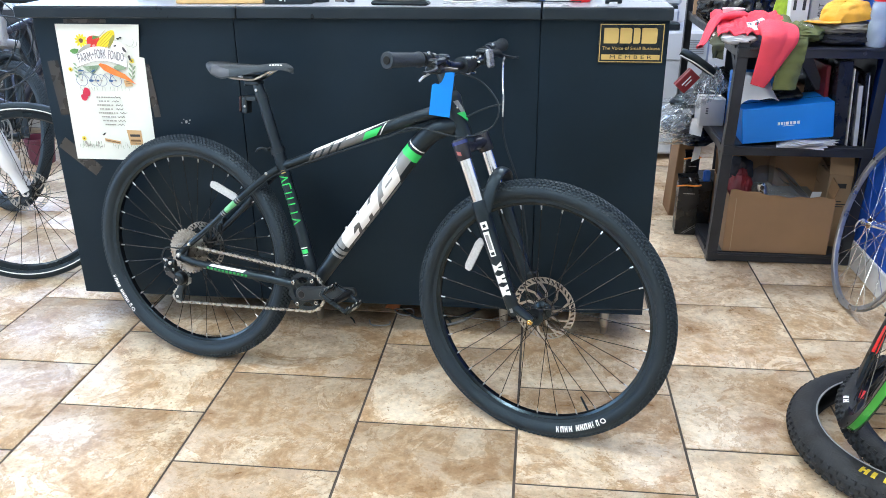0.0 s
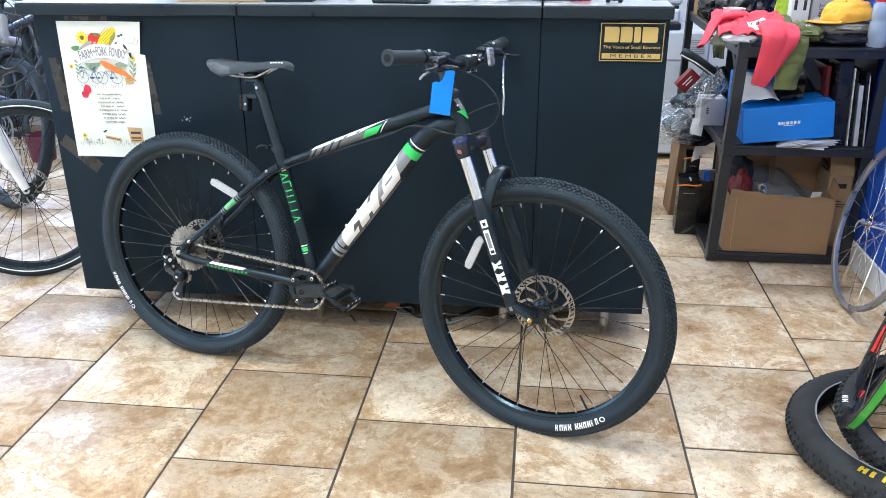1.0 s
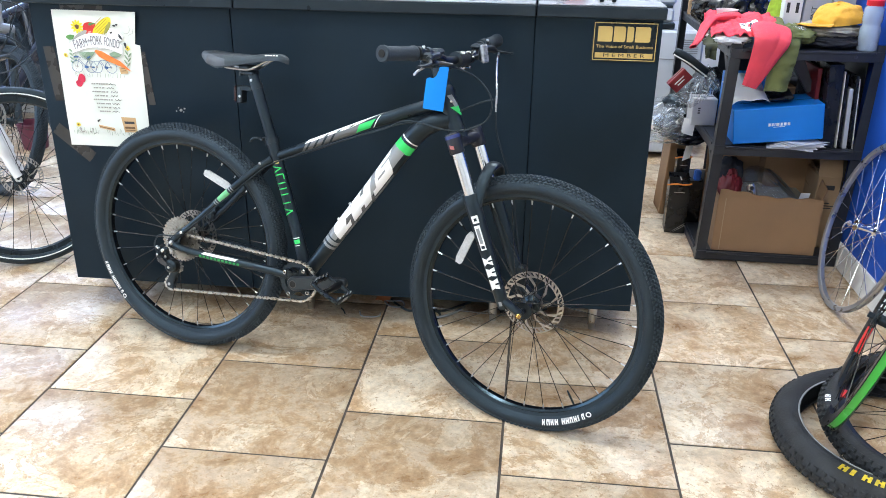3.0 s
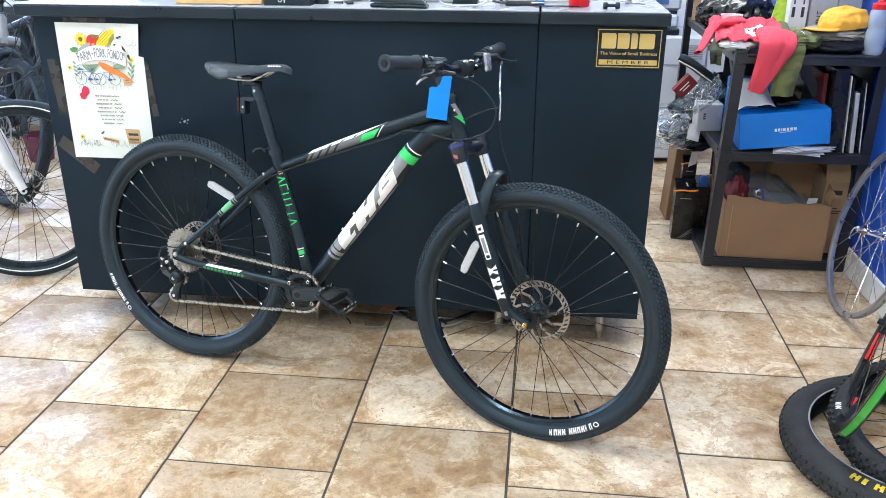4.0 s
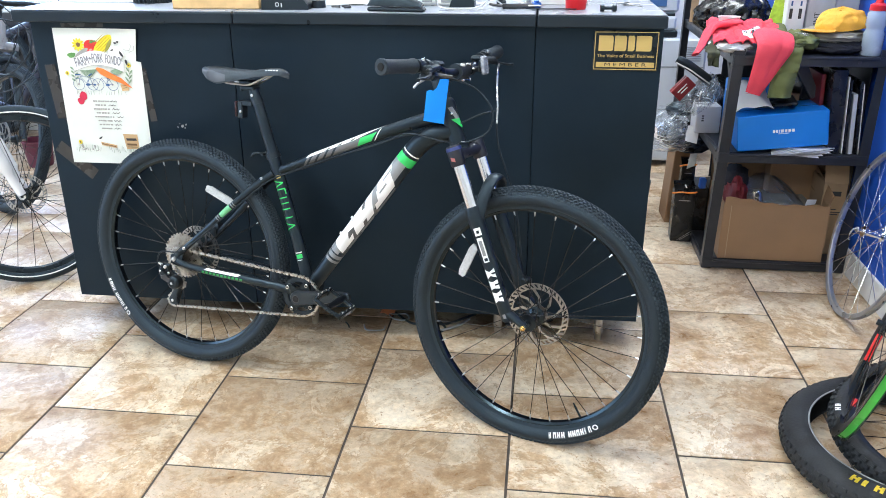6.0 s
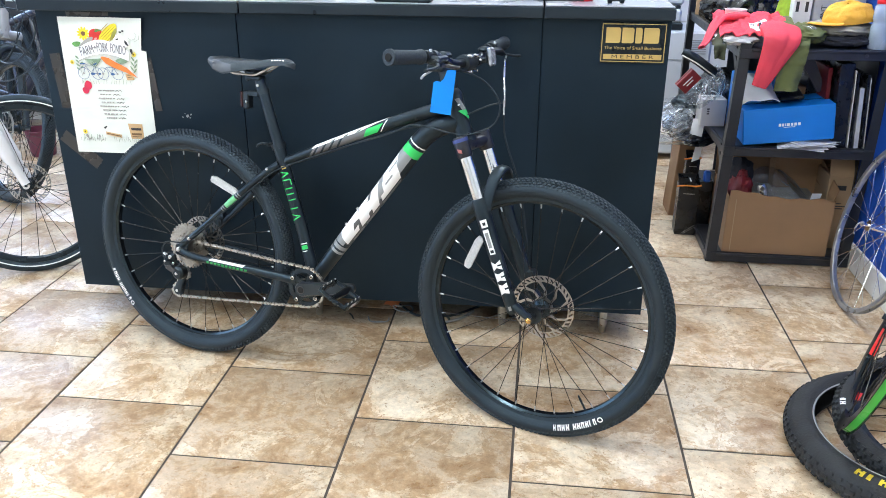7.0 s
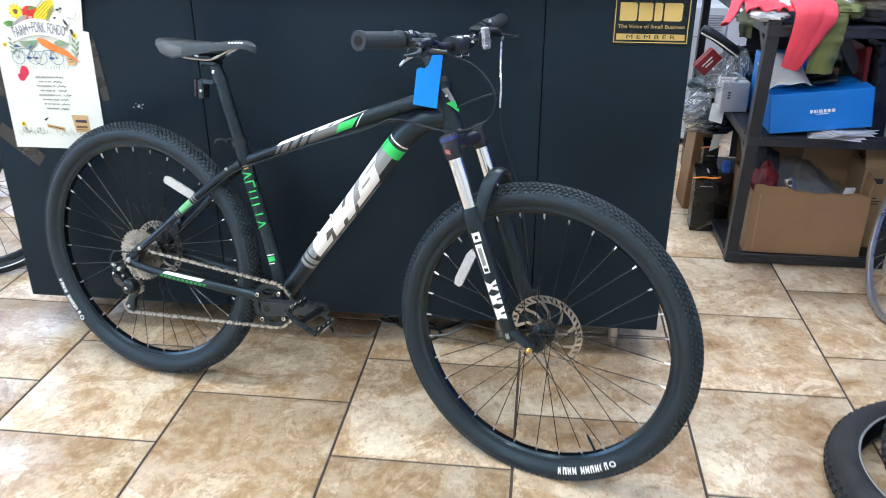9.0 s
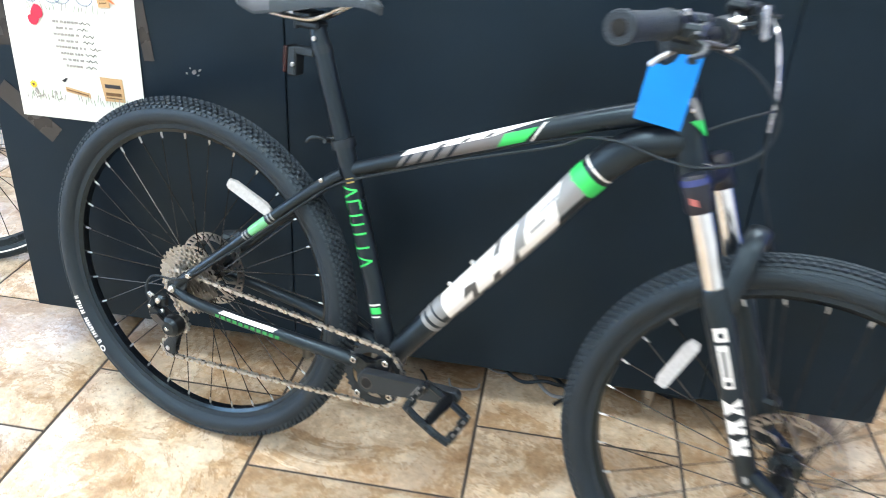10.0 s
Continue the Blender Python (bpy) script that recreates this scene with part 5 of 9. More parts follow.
decal(TTF, [((0.212, 26), (0.500, 22), (0.690, 70), (0.240, 70))], DECAL_WHITE, top_tube, "white graphic sliver", lift=0.0013)
decal(TTF, [((0.330 + 0.075 * k, 24), (0.352 + 0.075 * k, 24), (0.372 + 0.075 * k, 44), (0.350 + 0.075 * k, 44)) for k in range(3)], DECAL_DARKGREY, top_tube, "dark nick in the white sliver", lift=0.0016)
decal(TTF, [((0.510, -48), (0.592, -42), (0.640, 26), (0.545, 22))], DECAL_GREEN, top_tube, "bright green block", lift=0.0017)
decal(TTF, [((0.606, -50), (0.613, -50), (0.668, 44), (0.660, 44))], DECAL_WHITE, top_tube, "thin white line", lift=0.0013)
# six small green shapes down the seat tube


def stroke(k, a, b, w=0.13):
    """A stroke in the k-th field: a and b are (along, up) from 0 to 1."""
    L = math.hypot((b[0] - a[0]) * 0.021, (b[1] - a[1]) * 0.030)
    nx, ny = -(b[1] - a[1]) * 0.030 / L, (b[0] - a[0]) * 0.021 / L
    at = lambda u, v: (0.836 - 0.0620 * k - 0.050 * u, -50 + 100 * v)
    h = w * 0.0135
    return tuple(at(p[0] + q * nx * h / 0.021, p[1] + q * ny * h / 0.030) for p, q in ((a, 1), (b, 1), (b, -1), (a, -1)))


FIELDS = [[((0, 0), (0.5, 1)), ((0.5, 1), (1, 0))], [((0.9, 1), (0.1, 1)), ((0.1, 1), (0.1, 0)), ((0.1, 0), (0.9, 0))], [((0.1, 1), (0.1, 0)), ((0.1, 0), (0.9, 0)), ((0.9, 0), (0.9, 1))], [((0.5, 0), (0.5, 1))], [((0.1, 0.0), (0.9, 0.0)), ((0.5, 0), (0.5, 1))], [((0, 0), (0.5, 1)), ((0.5, 1), (1, 0))]]
for k, field in enumerate(FIELDS):
    decal(STF, [stroke(k, a, b) for a, b in field], DECAL_GREEN, seat_tube, "bright green mark")
decal(STF, [((0.846, 2), (0.868, 2), (0.868, 44), (0.846, 44))], GOLD, seat_tube, "small gold badge")
decal(STF, band(0.262, 0.292, -22, 40), DECAL_GREEN, seat_tube, "green band")
decal(STF, [((0.300, -24), (0.308, -24), (0.308, 44), (0.300, 44)), ((0.246, -24), (0.252, -24), (0.252, 30), (0.246, 30))], DECAL_WHITE, seat_tube, "white line", lift=0.001)
SS, CSF = FORM["seatstay"], FORM["chainstay"]
near_stay = [o for o in bike.children if o.name.startswith("seatstay")][0]
near_chain = [o for o in bike.children if o.name.startswith("chainstay")][0]
decal(SS, band(0.400, 0.500, -70, 90), DECAL_PALEGREEN, near_stay, "pale green band")
decal(SS, band(0.360, 0.368, -70, 90) + band(0.378, 0.386, -70, 90) + band(0.512, 0.520, -70, 90) + band(0.530, 0.538, -70, 90), DECAL_GREY, near_stay, "grey line")
decal(CSF, [((0.27, 24), (0.54, 24), (0.56, 66), (0.29, 66))], DECAL_WHITE, near_chain, "white bar")
for k in range(11):
    decal(CSF, [((0.255 + 0.030 * k, -26), (0.275 + 0.030 * k, -26), (0.277 + 0.030 * k, 10), (0.257 + 0.030 * k, 10))], PRINT_LEAF, near_chain, "small green mark")


def head_patch(q0, q1, a0, a1, b0, b1):
    """A patch on the head tube between heights q0 and q1; the angles turn from the drive side to the front."""
    def fn(u, v):
        a = radians(lerp(lerp(a0, a1, u), lerp(b0, b1, u), v))
        p = A + SV * lerp(q0, q1, v)
        return p + (Vector((0, -1, 0)) * math.cos(a) + PV * math.sin(a)) * 0.0262
    return G().sheet(fn, 6, 4)


part("head_badge", head_patch(0.080, 0.114, 52, 82, 24, 54), DECAL_GREY, head_tube, "grey head badge")
part("head_badge", head_patch(0.056, 0.082, 74, 92, 24, 80), DECAL_GREEN, head_tube, "green head badge")
part("badge_rivet", G().disc(A + SV * 0.097 + Vector((0, -0.020, 0)) + PV * 0.016, (0.4, -1, 0.2), 0.004, 0.005, 10), ALLOY, head_tube)
part("cable_stop", G().box(tuple(A + SV * 0.016 + PV * 0.022 + Vector((0, -0.018, 0))), (0.012, 0.008, 0.006), 0.001), ALLOY, head_tube)
LEGF = ([A + LEG - SV * q + Vector((0, -0.066, 0)) for q in (0.156, 0.19, 0.30, 0.40, 0.462)], [0.0205, 0.0215, 0.0195, 0.018, 0.0165])
leg_s = lambda q: (q - 0.156) / 0.306


def leg_decal(q0, q1, t0, t1, material, label, lift=0.0007, k=0.0):
    return decal(LEGF, [((leg_s(q0), t0), (leg_s(q1), t0), (leg_s(q1) + k, t1), (leg_s(q0) + k, t1))], material, lowers, label, FM, lift)


leg_decal(0.205, 0.226, -14, 36, DECAL_WHITE, "white mark")
leg_decal(0.212, 0.220, 2, 22, FRAME_PAINT, "black centre", 0.0012)
leg_decal(0.232, 0.300, -14, 30, DECAL_WHITE, "white label block")
leg_decal(0.240, 0.282, -4, 20, DECAL_GREY, "grey bar on the label", 0.0012)
leg_decal(0.288, 0.296, -4, 22, FRAME_PAINT, "black square", 0.0012)
for q, w, cut_ in ((0.318, 0.027, 0.30), (0.350, 0.026, 0.16), (0.381, 0.031, 0.16)):
    decal(LEGF, [((leg_s(q), -34), (leg_s(q + w), -34), (leg_s(q + w * (1 - cut_)), 4), (leg_s(q + w * cut_), 4)), ((leg_s(q + w * cut_), 4), (leg_s(q + w * (1 - cut_)), 4), (leg_s(q + w), 46), (leg_s(q), 46))], DECAL_WHITE, lowers, "white graphic block", FM, 0.0008)
    leg_decal(q + w * 0.42, q + w * 0.58, 16, 47, FRAME_PAINT, "dark notch", 0.0014)
leg_decal(0.446, 0.458, -8, 20, DECAL_GREY, "small grey mark")

TAG_O, TAG_U, TAG_V = Vector((0.8160, -0.023, 0.8660)), Vector((0.0725, -0.034, 0.001)), Vector((0.0110, -0.003, 0.1155))
TAG_N = TAG_U.cross(TAG_V).normalized()
tag_edge = [(0, 0), (1, 0), (1, 1), (0.62, 1), (0.58, 0.90), (0.50, 0.78), (0.36, 0.71), (0.16, 0.72), (0.0, 0.68)]
g = G()
tag_front = [TAG_O + TAG_U * u + TAG_V * v + TAG_N * (0.003 * math.sin(math.pi * u)) for u, v in tag_edge]
n_ = len(tag_edge)
g.add(tag_front + [p - TAG_N * 0.0005 for p in tag_front], [tuple(range(n_)), tuple(range(2 * n_ - 1, n_ - 1, -1))] + [(k, k + n_, (k + 1) % n_ + n_, (k + 1) % n_) for k in range(n_)])
tag = tagged(part("price_tag", g, TAG_BLUE, None, "plain blue card tag hanging from the handlebar cables", BIKE), category="tag")
part("tag_tie", G().tube(smooth_path([(0.872, -0.034, 0.986), (0.880, -0.05, 0.995), (0.885, -0.03, 1.004), (0.876, -0.02, 0.992)], 4), 0.0012, 6), PLASTIC_WHITE, tag, "thin white tie")


# ---- on the counter's face ----
def flat(poly, y, thick=0.0006):
    return G().prism(poly, y - thick, y)


def words(text, size, m, material, parent, label="", name="lettering", width=None):
    """Lettering in the built-in font as a thin mesh."""
    c = bpy.data.curves.new(name, "FONT")
    c.body, c.size, c.extrude, c.align_x, c.align_y = text, size, 0.0002, "CENTER", "CENTER"
    o = bpy.data.objects.new(name, c)
    scene.collection.objects.link(o)
    bpy.context.view_layer.update()
    me = bpy.data.meshes.new_from_object(o.evaluated_get(bpy.context.evaluated_depsgraph_get()))
    bpy.data.objects.remove(o)
    if width:
        xs = [v.co.x for v in me.vertices]
        k = width / (max(xs) - min(xs))
        for v in me.vertices:
            v.co.x *= k
    me.materials.clear()
    me.materials.append(material)
    return put(name, me, parent, label, m)


FY = CY - 0.0010
PX0, PX1, PZ0, PZ1 = -1.537, -1.256, 0.610, 1.047


def poster_y(u, v):
    """The sheet's place off the counter at u across and v down: it waves a little and curls at one corner."""
    return FY - 0.0012 - 0.0014 * math.sin(3 * u + 2 * v) ** 2 - 0.012 * max(0.0, 0.22 - v) * max(0.0, u - 0.6) * 9


def poster_pt(u, v):
    d = 1 - v
    d = d * 0.981 if d <= 7 / 30 else 0.236 + (d - 8 / 30) * 0.764 / (22 / 30)
    right = lerp(1.022, 0.957, d / 0.229) if d < 0.232 else lerp(1.021, 0.995, d)
    s = lerp(0.022 * (1 - d), right, u)
    return (lerp(PX0, PX1, s), poster_y(u, d), lerp(PZ1, PZ0, d))


poster = tagged(part("poster", G().sheet(poster_pt, 30, 30, 0.0005), PAPER, None, "cream paper event poster with painted vegetables, taped to the counter", sharp=60), category="poster")


def print_shape(name, poly, material, label="", dy=0.0):
    """A printed shape: poly in u across and v down the sheet; dy lifts one print over another."""
    cu, cv = sum(p[0] for p in poly) / len(poly), sum(p[1] for p in poly) / len(poly)
    return part(name, flat([pxz(*p) for p in poly], poster_y(cu, cv) - 0.0012 - dy), material, poster, label)


def pxz(u, v):
    return lerp(PX0, PX1, u), lerp(PZ1, PZ0, v)


def blob(u, v, ru, rv, turn=0.0, n=18, rag=0.0, seed=0.0):
    """An uneven oval on the sheet; ru and rv in metres."""
    t, out = radians(turn), []
    for k in range(n):
        a = 2 * math.pi * k / n
        q = 1 + rag * math.sin(3 * a + seed) + rag * 0.6 * math.sin(5 * a + 2 * seed)
        x, z = ru * q * math.cos(a), rv * q * math.sin(a)
        out.append((u + (x * math.cos(t) - z * math.sin(t)) / 0.281, v - (x * math.sin(t) + z * math.cos(t)) / 0.437))
    return out


def ink(points, w, material, label="", dy=0.0004, name="printed_line"):
    """A drawn line over the sheet through points (u, v)."""
    pts = [Vector((pxz(*p)[0], 0, pxz(*p)[1])) for p in points]
    g = G()
    for p, q in zip(pts[:-1], pts[1:]):
        d = (q - p).normalized()
        n = Vector((-d.z, 0, d.x)) * w / 2
        p, q = p - d * w * 0.3, q + d * w * 0.3
        g.join(flat([((p + n).x, (p + n).z), ((q + n).x, (q + n).z), ((q - n).x, (q - n).z), ((p - n).x, (p - n).z)], poster_y(*points[0]) - 0.0012 - dy, 0.0003))
    return part(name, g, material, poster, label)


def ring(u, v, r, n=22):
    return [(u + r * math.cos(2 * math.pi * k / n) / 0.281, v + r * math.sin(2 * math.pi * k / n) / 0.437) for k in range(n + 1)]


# the vegetables at the head
for u, v, r in ((0.306, 0.115, 0.021), (0.117, 0.321, 0.007), (0.865, 0.258, 0.008), (0.132, 0.838, 0.008)):
    for k in range(11):
        a = 360 * k / 11
        print_shape("flower_petal", blob(u + r * 0.62 * math.cos(radians(a)) / 0.281, v - r * 0.62 * math.sin(radians(a)) / 0.437, r * 0.42, r * 0.17, a, 8), PRINT_YELLOW, "yellow painted petal", 0.0001 * (k % 3))
    print_shape("flower_centre", blob(u, v, r * 0.34, r * 0.34, 0, 12, 0.08), PRINT_BROWN, "brown painted flower centre", 0.0006)
print_shape("printed_tomato", blob(0.462, 0.133, 0.026, 0.024, 0, 24, 0.03, 1.0), PRINT_RED, "red painted tomato")
print_shape("printed_leaf", blob(0.480, 0.092, 0.012, 0.004, 10, 14, 0.3, 2.0), PRINT_GREEN, "green painted stalk", 0.0004)
print_shape("tomato_gloss", blob(0.445, 0.150, 0.006, 0.003, 20), PRINT_PINK, "", 0.0005)
print_shape("printed_corn", blob(0.602, 0.110, 0.040, 0.0175, 40, 26, 0.03), PRINT_YELLOW, "yellow painted corn cob", 0.0006)
for k in range(-3, 4):
    print_shape("corn_row", blob(0.602 + 0.016 * k, 0.110 + 0.012 * k, 0.036 - 0.004 * abs(k), 0.0008, 40, 8), PRINT_OCHRE, "", 0.0010)
print_shape("printed_leaf", blob(0.665, 0.118, 0.022, 0.006, 58, 14, 0.06), PRINT_OLIVE, "olive painted husk", 0.0012)
print_shape("printed_leaf", blob(0.205, 0.190, 0.014, 0.008, 8, 14, 0.1), PRINT_GREEN, "green painted leaf")
print_shape("printed_trowel", blob(0.325, 0.178, 0.030, 0.008, 34, 14), PRINT_GREYINK, "grey painted squash", 0.0003)
# a white cow with dark patches behind the banner
print_shape("printed_cow", blob(0.735, 0.170, 0.026, 0.022, -30, 20, 0.08), PAPER_WHITE, "white painted cow", 0.0014)
for u, v, ru, rv, t in ((0.800, 0.178, 0.010, 0.004, -60), (0.845, 0.235, 0.004, 0.009, 10), (0.748, 0.100, 0.005, 0.003, 0), (0.780, 0.092, 0.004, 0.003, 0), (0.700, 0.150, 0.005, 0.0025, 20), (0.765, 0.205, 0.003, 0.006, 20)):
    print_shape("cow_patch", blob(u, v, ru, rv, t, 10, 0.15), PRINT_INK, "", 0.0018)
ink([(0.83, 0.14), (0.86, 0.155), (0.90, 0.15), (0.93, 0.12), (0.905, 0.095), (0.93, 0.10), (0.965, 0.115), (0.95, 0.15), (0.90, 0.165)], 0.0009, PRINT_GREYINK, "thin drawn tail")
top = [(lerp(0.175, 0.815, k / 14), 0.236 - 0.080 * math.sin(math.pi * k / 14)) for k in range(15)]
low = [(lerp(0.215, 0.800, k / 14), 0.305 - 0.046 * math.sin(math.pi * k / 14)) for k in range(15)]
print_shape("printed_banner", top + low[::-1], PAPER_WHITE, "white painted banner", 0.0012)
ink(top, 0.0008, PRINT_GREYINK, "thin drawn edge", 0.0016)
ink(low, 0.0008, PRINT_GREYINK, "thin drawn edge", 0.0016)
for text, u, v, size, wide, turn in (("FARM", 0.322, 0.236, 0.040, 0.046, 12), ("+", 0.425, 0.214, 0.022, 0.010, 4), ("FORK", 0.512, 0.212, 0.041, 0.038, 0), ("FONDO", 0.692, 0.224, 0.040, 0.050, -10)):
    x, z = pxz(u, v)
    words(text, size, Matrix.Translation((x, poster_y(u, v) - 0.0046, z)) @ pose(0, 0, 0, 90) @ pose(0, 0, 0, 0, 0, turn), PRINT_SOFT, poster, "hand-drawn dark title", width=wide)
print_shape("printed_carrot", [(0.468, 0.285), (0.490, 0.275), (0.560, 0.285), (0.650, 0.318), (0.760, 0.352), (0.880, 0.425), (0.740, 0.385), (0.600, 0.352), (0.520, 0.325)], PRINT_ORANGE, "orange painted carrot", 0.0018)
print_shape("printed_leaf", blob(0.725, 0.302, 0.022, 0.009, 8, 16, 0.08), PRINT_GREYGREEN, "grey-green painted leaf", 0.0022)
for k in range(9):
    a = 188 + 7 * k
    u, v = 0.475, 0.292
    ink([(u, v), (u + 0.055 * math.cos(radians(a)) / 0.281, v - 0.030 * math.sin(radians(a)) / 0.437)], 0.0022, PRINT_GREYGREEN, "thin painted carrot leaf", 0.0010 + 0.0001 * k)
for k in range(7):
    u, v = 0.205 + 0.004 * (k % 2), 0.285 + 0.014 * k
    print_shape("printed_leaf", blob(u + (0.018 if k % 2 else -0.022), v, 0.007, 0.0028, 40 if k % 2 else 140, 8), PRINT_GREYGREEN)
for k in range(6):
    u, v = 0.865 - 0.006 * k, 0.290 + 0.017 * k
    print_shape("printed_leaf", blob(u + (0.02 if k % 2 else -0.02), v, 0.009, 0.0026, 50 if k % 2 else 120, 8), PRINT_GREYGREEN)
ink([(0.205, 0.26), (0.212, 0.31), (0.205, 0.36), (0.22, 0.42)], 0.0009, PRINT_GREYINK)
ink([(0.862, 0.27), (0.86, 0.32), (0.83, 0.40)], 0.0009, PRINT_GREYINK)
# the drawn bicycles
for u in (0.238, 0.402, 0.470, 0.641):
    ink(ring(u, 0.400, 0.0185), 0.0012, PRINT_BLUE, "thin blue drawn wheel", 0.0012, "printed_wheel")
    print_shape("printed_hub", blob(u, 0.400, 0.0035, 0.0035, 0, 10), PRINT_GREYINK, "", 0.0012)
for s in ([(0.238, 0.40), (0.268, 0.345), (0.385, 0.345), (0.402, 0.40), (0.345, 0.40), (0.268, 0.345)], [(0.345, 0.40), (0.385, 0.335), (0.40, 0.332)], [(0.470, 0.40), (0.520, 0.352), (0.600, 0.352), (0.641, 0.40), (0.570, 0.40), (0.520, 0.352)], [(0.570, 0.40), (0.600, 0.336)], [(0.255, 0.332), (0.30, 0.335)]):
    ink(s, 0.0012, PRINT_BLUE, "thin blue drawn frame", 0.0014)
for u, v, ru, rv, t in ((0.245, 0.330, 0.010, 0.0025, 0), (0.392, 0.330, 0.008, 0.0025, 30), (0.600, 0.336, 0.010, 0.003, -10), (0.35, 0.402, 0.008, 0.004, 0), (0.585, 0.402, 0.007, 0.004, 0), (0.43, 0.402, 0.005, 0.003, 0)):
    print_shape("printed_saddle", blob(u, v, ru, rv, t, 10), PRINT_BLUE, "", 0.0016)
print_shape("printed_board", [(0.735, 0.398), (0.822, 0.390), (0.832, 0.440), (0.745, 0.444)], PRINT_TAN, "tan printed board", 0.0006)
for v in (0.408, 0.424):
    ink([(0.757, v), (0.808, v - 0.004)], 0.002, PRINT_BROWN, "", 0.0010)
for k in range(16):
    u = 0.20 + 0.62 * ((k * 0.618) % 1)
    ink([(u, 0.475), (u + 0.014 * math.sin(k * 2.3), 0.445 + 0.008 * math.sin(k))], 0.0008, PRINT_GREYGREEN if k % 2 else PRINT_GREYINK, "", 0.0002)
print_shape("printed_radish", blob(0.262, 0.490, 0.0125, 0.016, -24, 18, 0.06, 1.3), PRINT_CRIMSON, "crimson painted radish")
print_shape("printed_radish", blob(0.228, 0.525, 0.0115, 0.011, 0, 16, 0.06, 0.4), PRINT_CRIMSON, "", 0.0003)
# lines of small writing
for k in range(8):
    u0, u1 = (0.372, 0.392, 0.366, 0.392, 0.368, 0.398, 0.404, 0.424)[k], (0.545, 0.520, 0.560, 0.555, 0.600, 0.560, 0.560, 0.545)[k]
    v = 0.524 + k * 0.0293
    random.seed(40 + k)
    u = u0
    while u < u1:
        w = random.uniform(0.014, 0.030)
        print_shape("print_bar", [(u, v - 0.005), (u + w, v - 0.005), (u + w, v + random.uniform(0.003, 0.006)), (u, v + 0.005)], PRINT_GREYINK)
        u += w + random.choice((0.005, 0.005, 0.014))
    ink([(u1 + 0.030 + 0.014 * q, v + 0.006 * math.sin(2.4 * q + k)) for q in range(7)], 0.0014, PRINT_INK, "", 0.0003, "print_bar")
# the foot of the sheet
print_shape("printed_plate", [(0.672, 0.768), (0.846, 0.770), (0.850, 0.882), (0.694, 0.884)], PRINT_TAN, "tan printed plate")
for v, h, mt in ((0.800, 0.018, PRINT_INK), (0.840, 0.015, PRINT_BROWN), (0.864, 0.005, PRINT_BROWN)):
    print_shape("print_bar", [(0.705, v), (0.825, v), (0.828, v + h), (0.708, v + h)], mt, "", 0.0006)
print_shape("printed_sign", [(0.385, 0.834), (0.575, 0.856), (0.577, 0.880), (0.388, 0.858)], PRINT_TAN, "tan printed sign")
ink([(0.40, 0.848), (0.56, 0.867)], 0.003, PRINT_BROWN, "", 0.0005)
for u, v, ru, rv in ((0.150, 0.872, 0.004, 0.007), (0.300, 0.870, 0.003, 0.005), (0.385, 0.805, 0.005, 0.003), (0.400, 0.797, 0.004, 0.002), (0.270, 0.892, 0.003, 0.003), (0.175, 0.893, 0.009, 0.002), (0.33, 0.90, 0.006, 0.0015)):
    print_shape("printed_tuft", blob(u, v, ru, rv, 20, 9, 0.15), PRINT_INK if v < 0.86 else PRINT_GREYINK)
for k in range(34):
    u, v = 0.07 + 0.80 * k / 33, 0.905 + 0.010 * math.sin(k * 2.1)
    if abs(u - 0.42) > 0.05:
        ink([(u, v), (u + 0.012 * math.sin(k * 1.7), v - 0.022 - 0.014 * abs(math.sin(k)))], 0.0011, PRINT_GREYGREEN if k % 3 else PRINT_GREYINK, "", 0.0002, "printed_grass")


def tape(x, z, w, h, turn):
    c, s = math.cos(radians(turn)), math.sin(radians(turn))
    poly = [(x + a * w / 2 * c - b * h / 2 * s, z + a * w / 2 * s + b * h / 2 * c) for a, b in ((-1, -1), (1, -1), (1, 1), (-1, 1))]
    tagged(part("tape_strip", flat(poly, FY - 0.0004, 0.0003), TAPE, None, "strip of clear tape on the black counter"), category="tape")


tape(-1.526, 0.617, 0.150, 0.043, -41)
tape(-1.243, 0.840, 0.022, 0.170, 5)
tape(-1.555, 0.845, 0.036, 0.175, 4)
tape(-1.43, 1.056, 0.14, 0.012, 0)

SX0, SX1, SZ0, SZ1 = 0.152, 0.340, 0.943, 1.058
plate = tagged(part("member_sign", G().box(((SX0 + SX1) / 2, FY - 0.002, (SZ0 + SZ1) / 2), (SX1 - SX0, 0.003, SZ1 - SZ0), 0.0008), GLOSS_BLACK, None, "black member sign with gold print on the counter"), category="sign")
SY = FY - 0.0036
b = 0.0022
for x0, x1, z0, z1 in ((SX0 + 0.003, SX1 - 0.003, SZ1 - 0.003 - b, SZ1 - 0.003), (SX0 + 0.003, SX1 - 0.003, SZ0 + 0.003, SZ0 + 0.003 + b), (SX0 + 0.003, SX0 + 0.003 + b, SZ0 + 0.003 + b, SZ1 - 0.003 - b), (SX1 - 0.003 - b, SX1 - 0.003, SZ0 + 0.003 + b, SZ1 - 0.003 - b)):
    part("border_line", flat([(x0, z0), (x1, z0), (x1, z1), (x0, z1)], SY), GOLD, plate, "gold line")


for x, w in ((0.1665, 0.042), (0.2125, 0.034), (0.2510, 0.019), (0.2745, 0.044)):
    part("emblem_block", flat([(x, 1.000), (x + w - 0.004, 1.000), (x + w, 1.004), (x + w, 1.040), (x + w - 0.004, 1.044), (x, 1.044)], SY), GOLD, plate, "plain gold block")
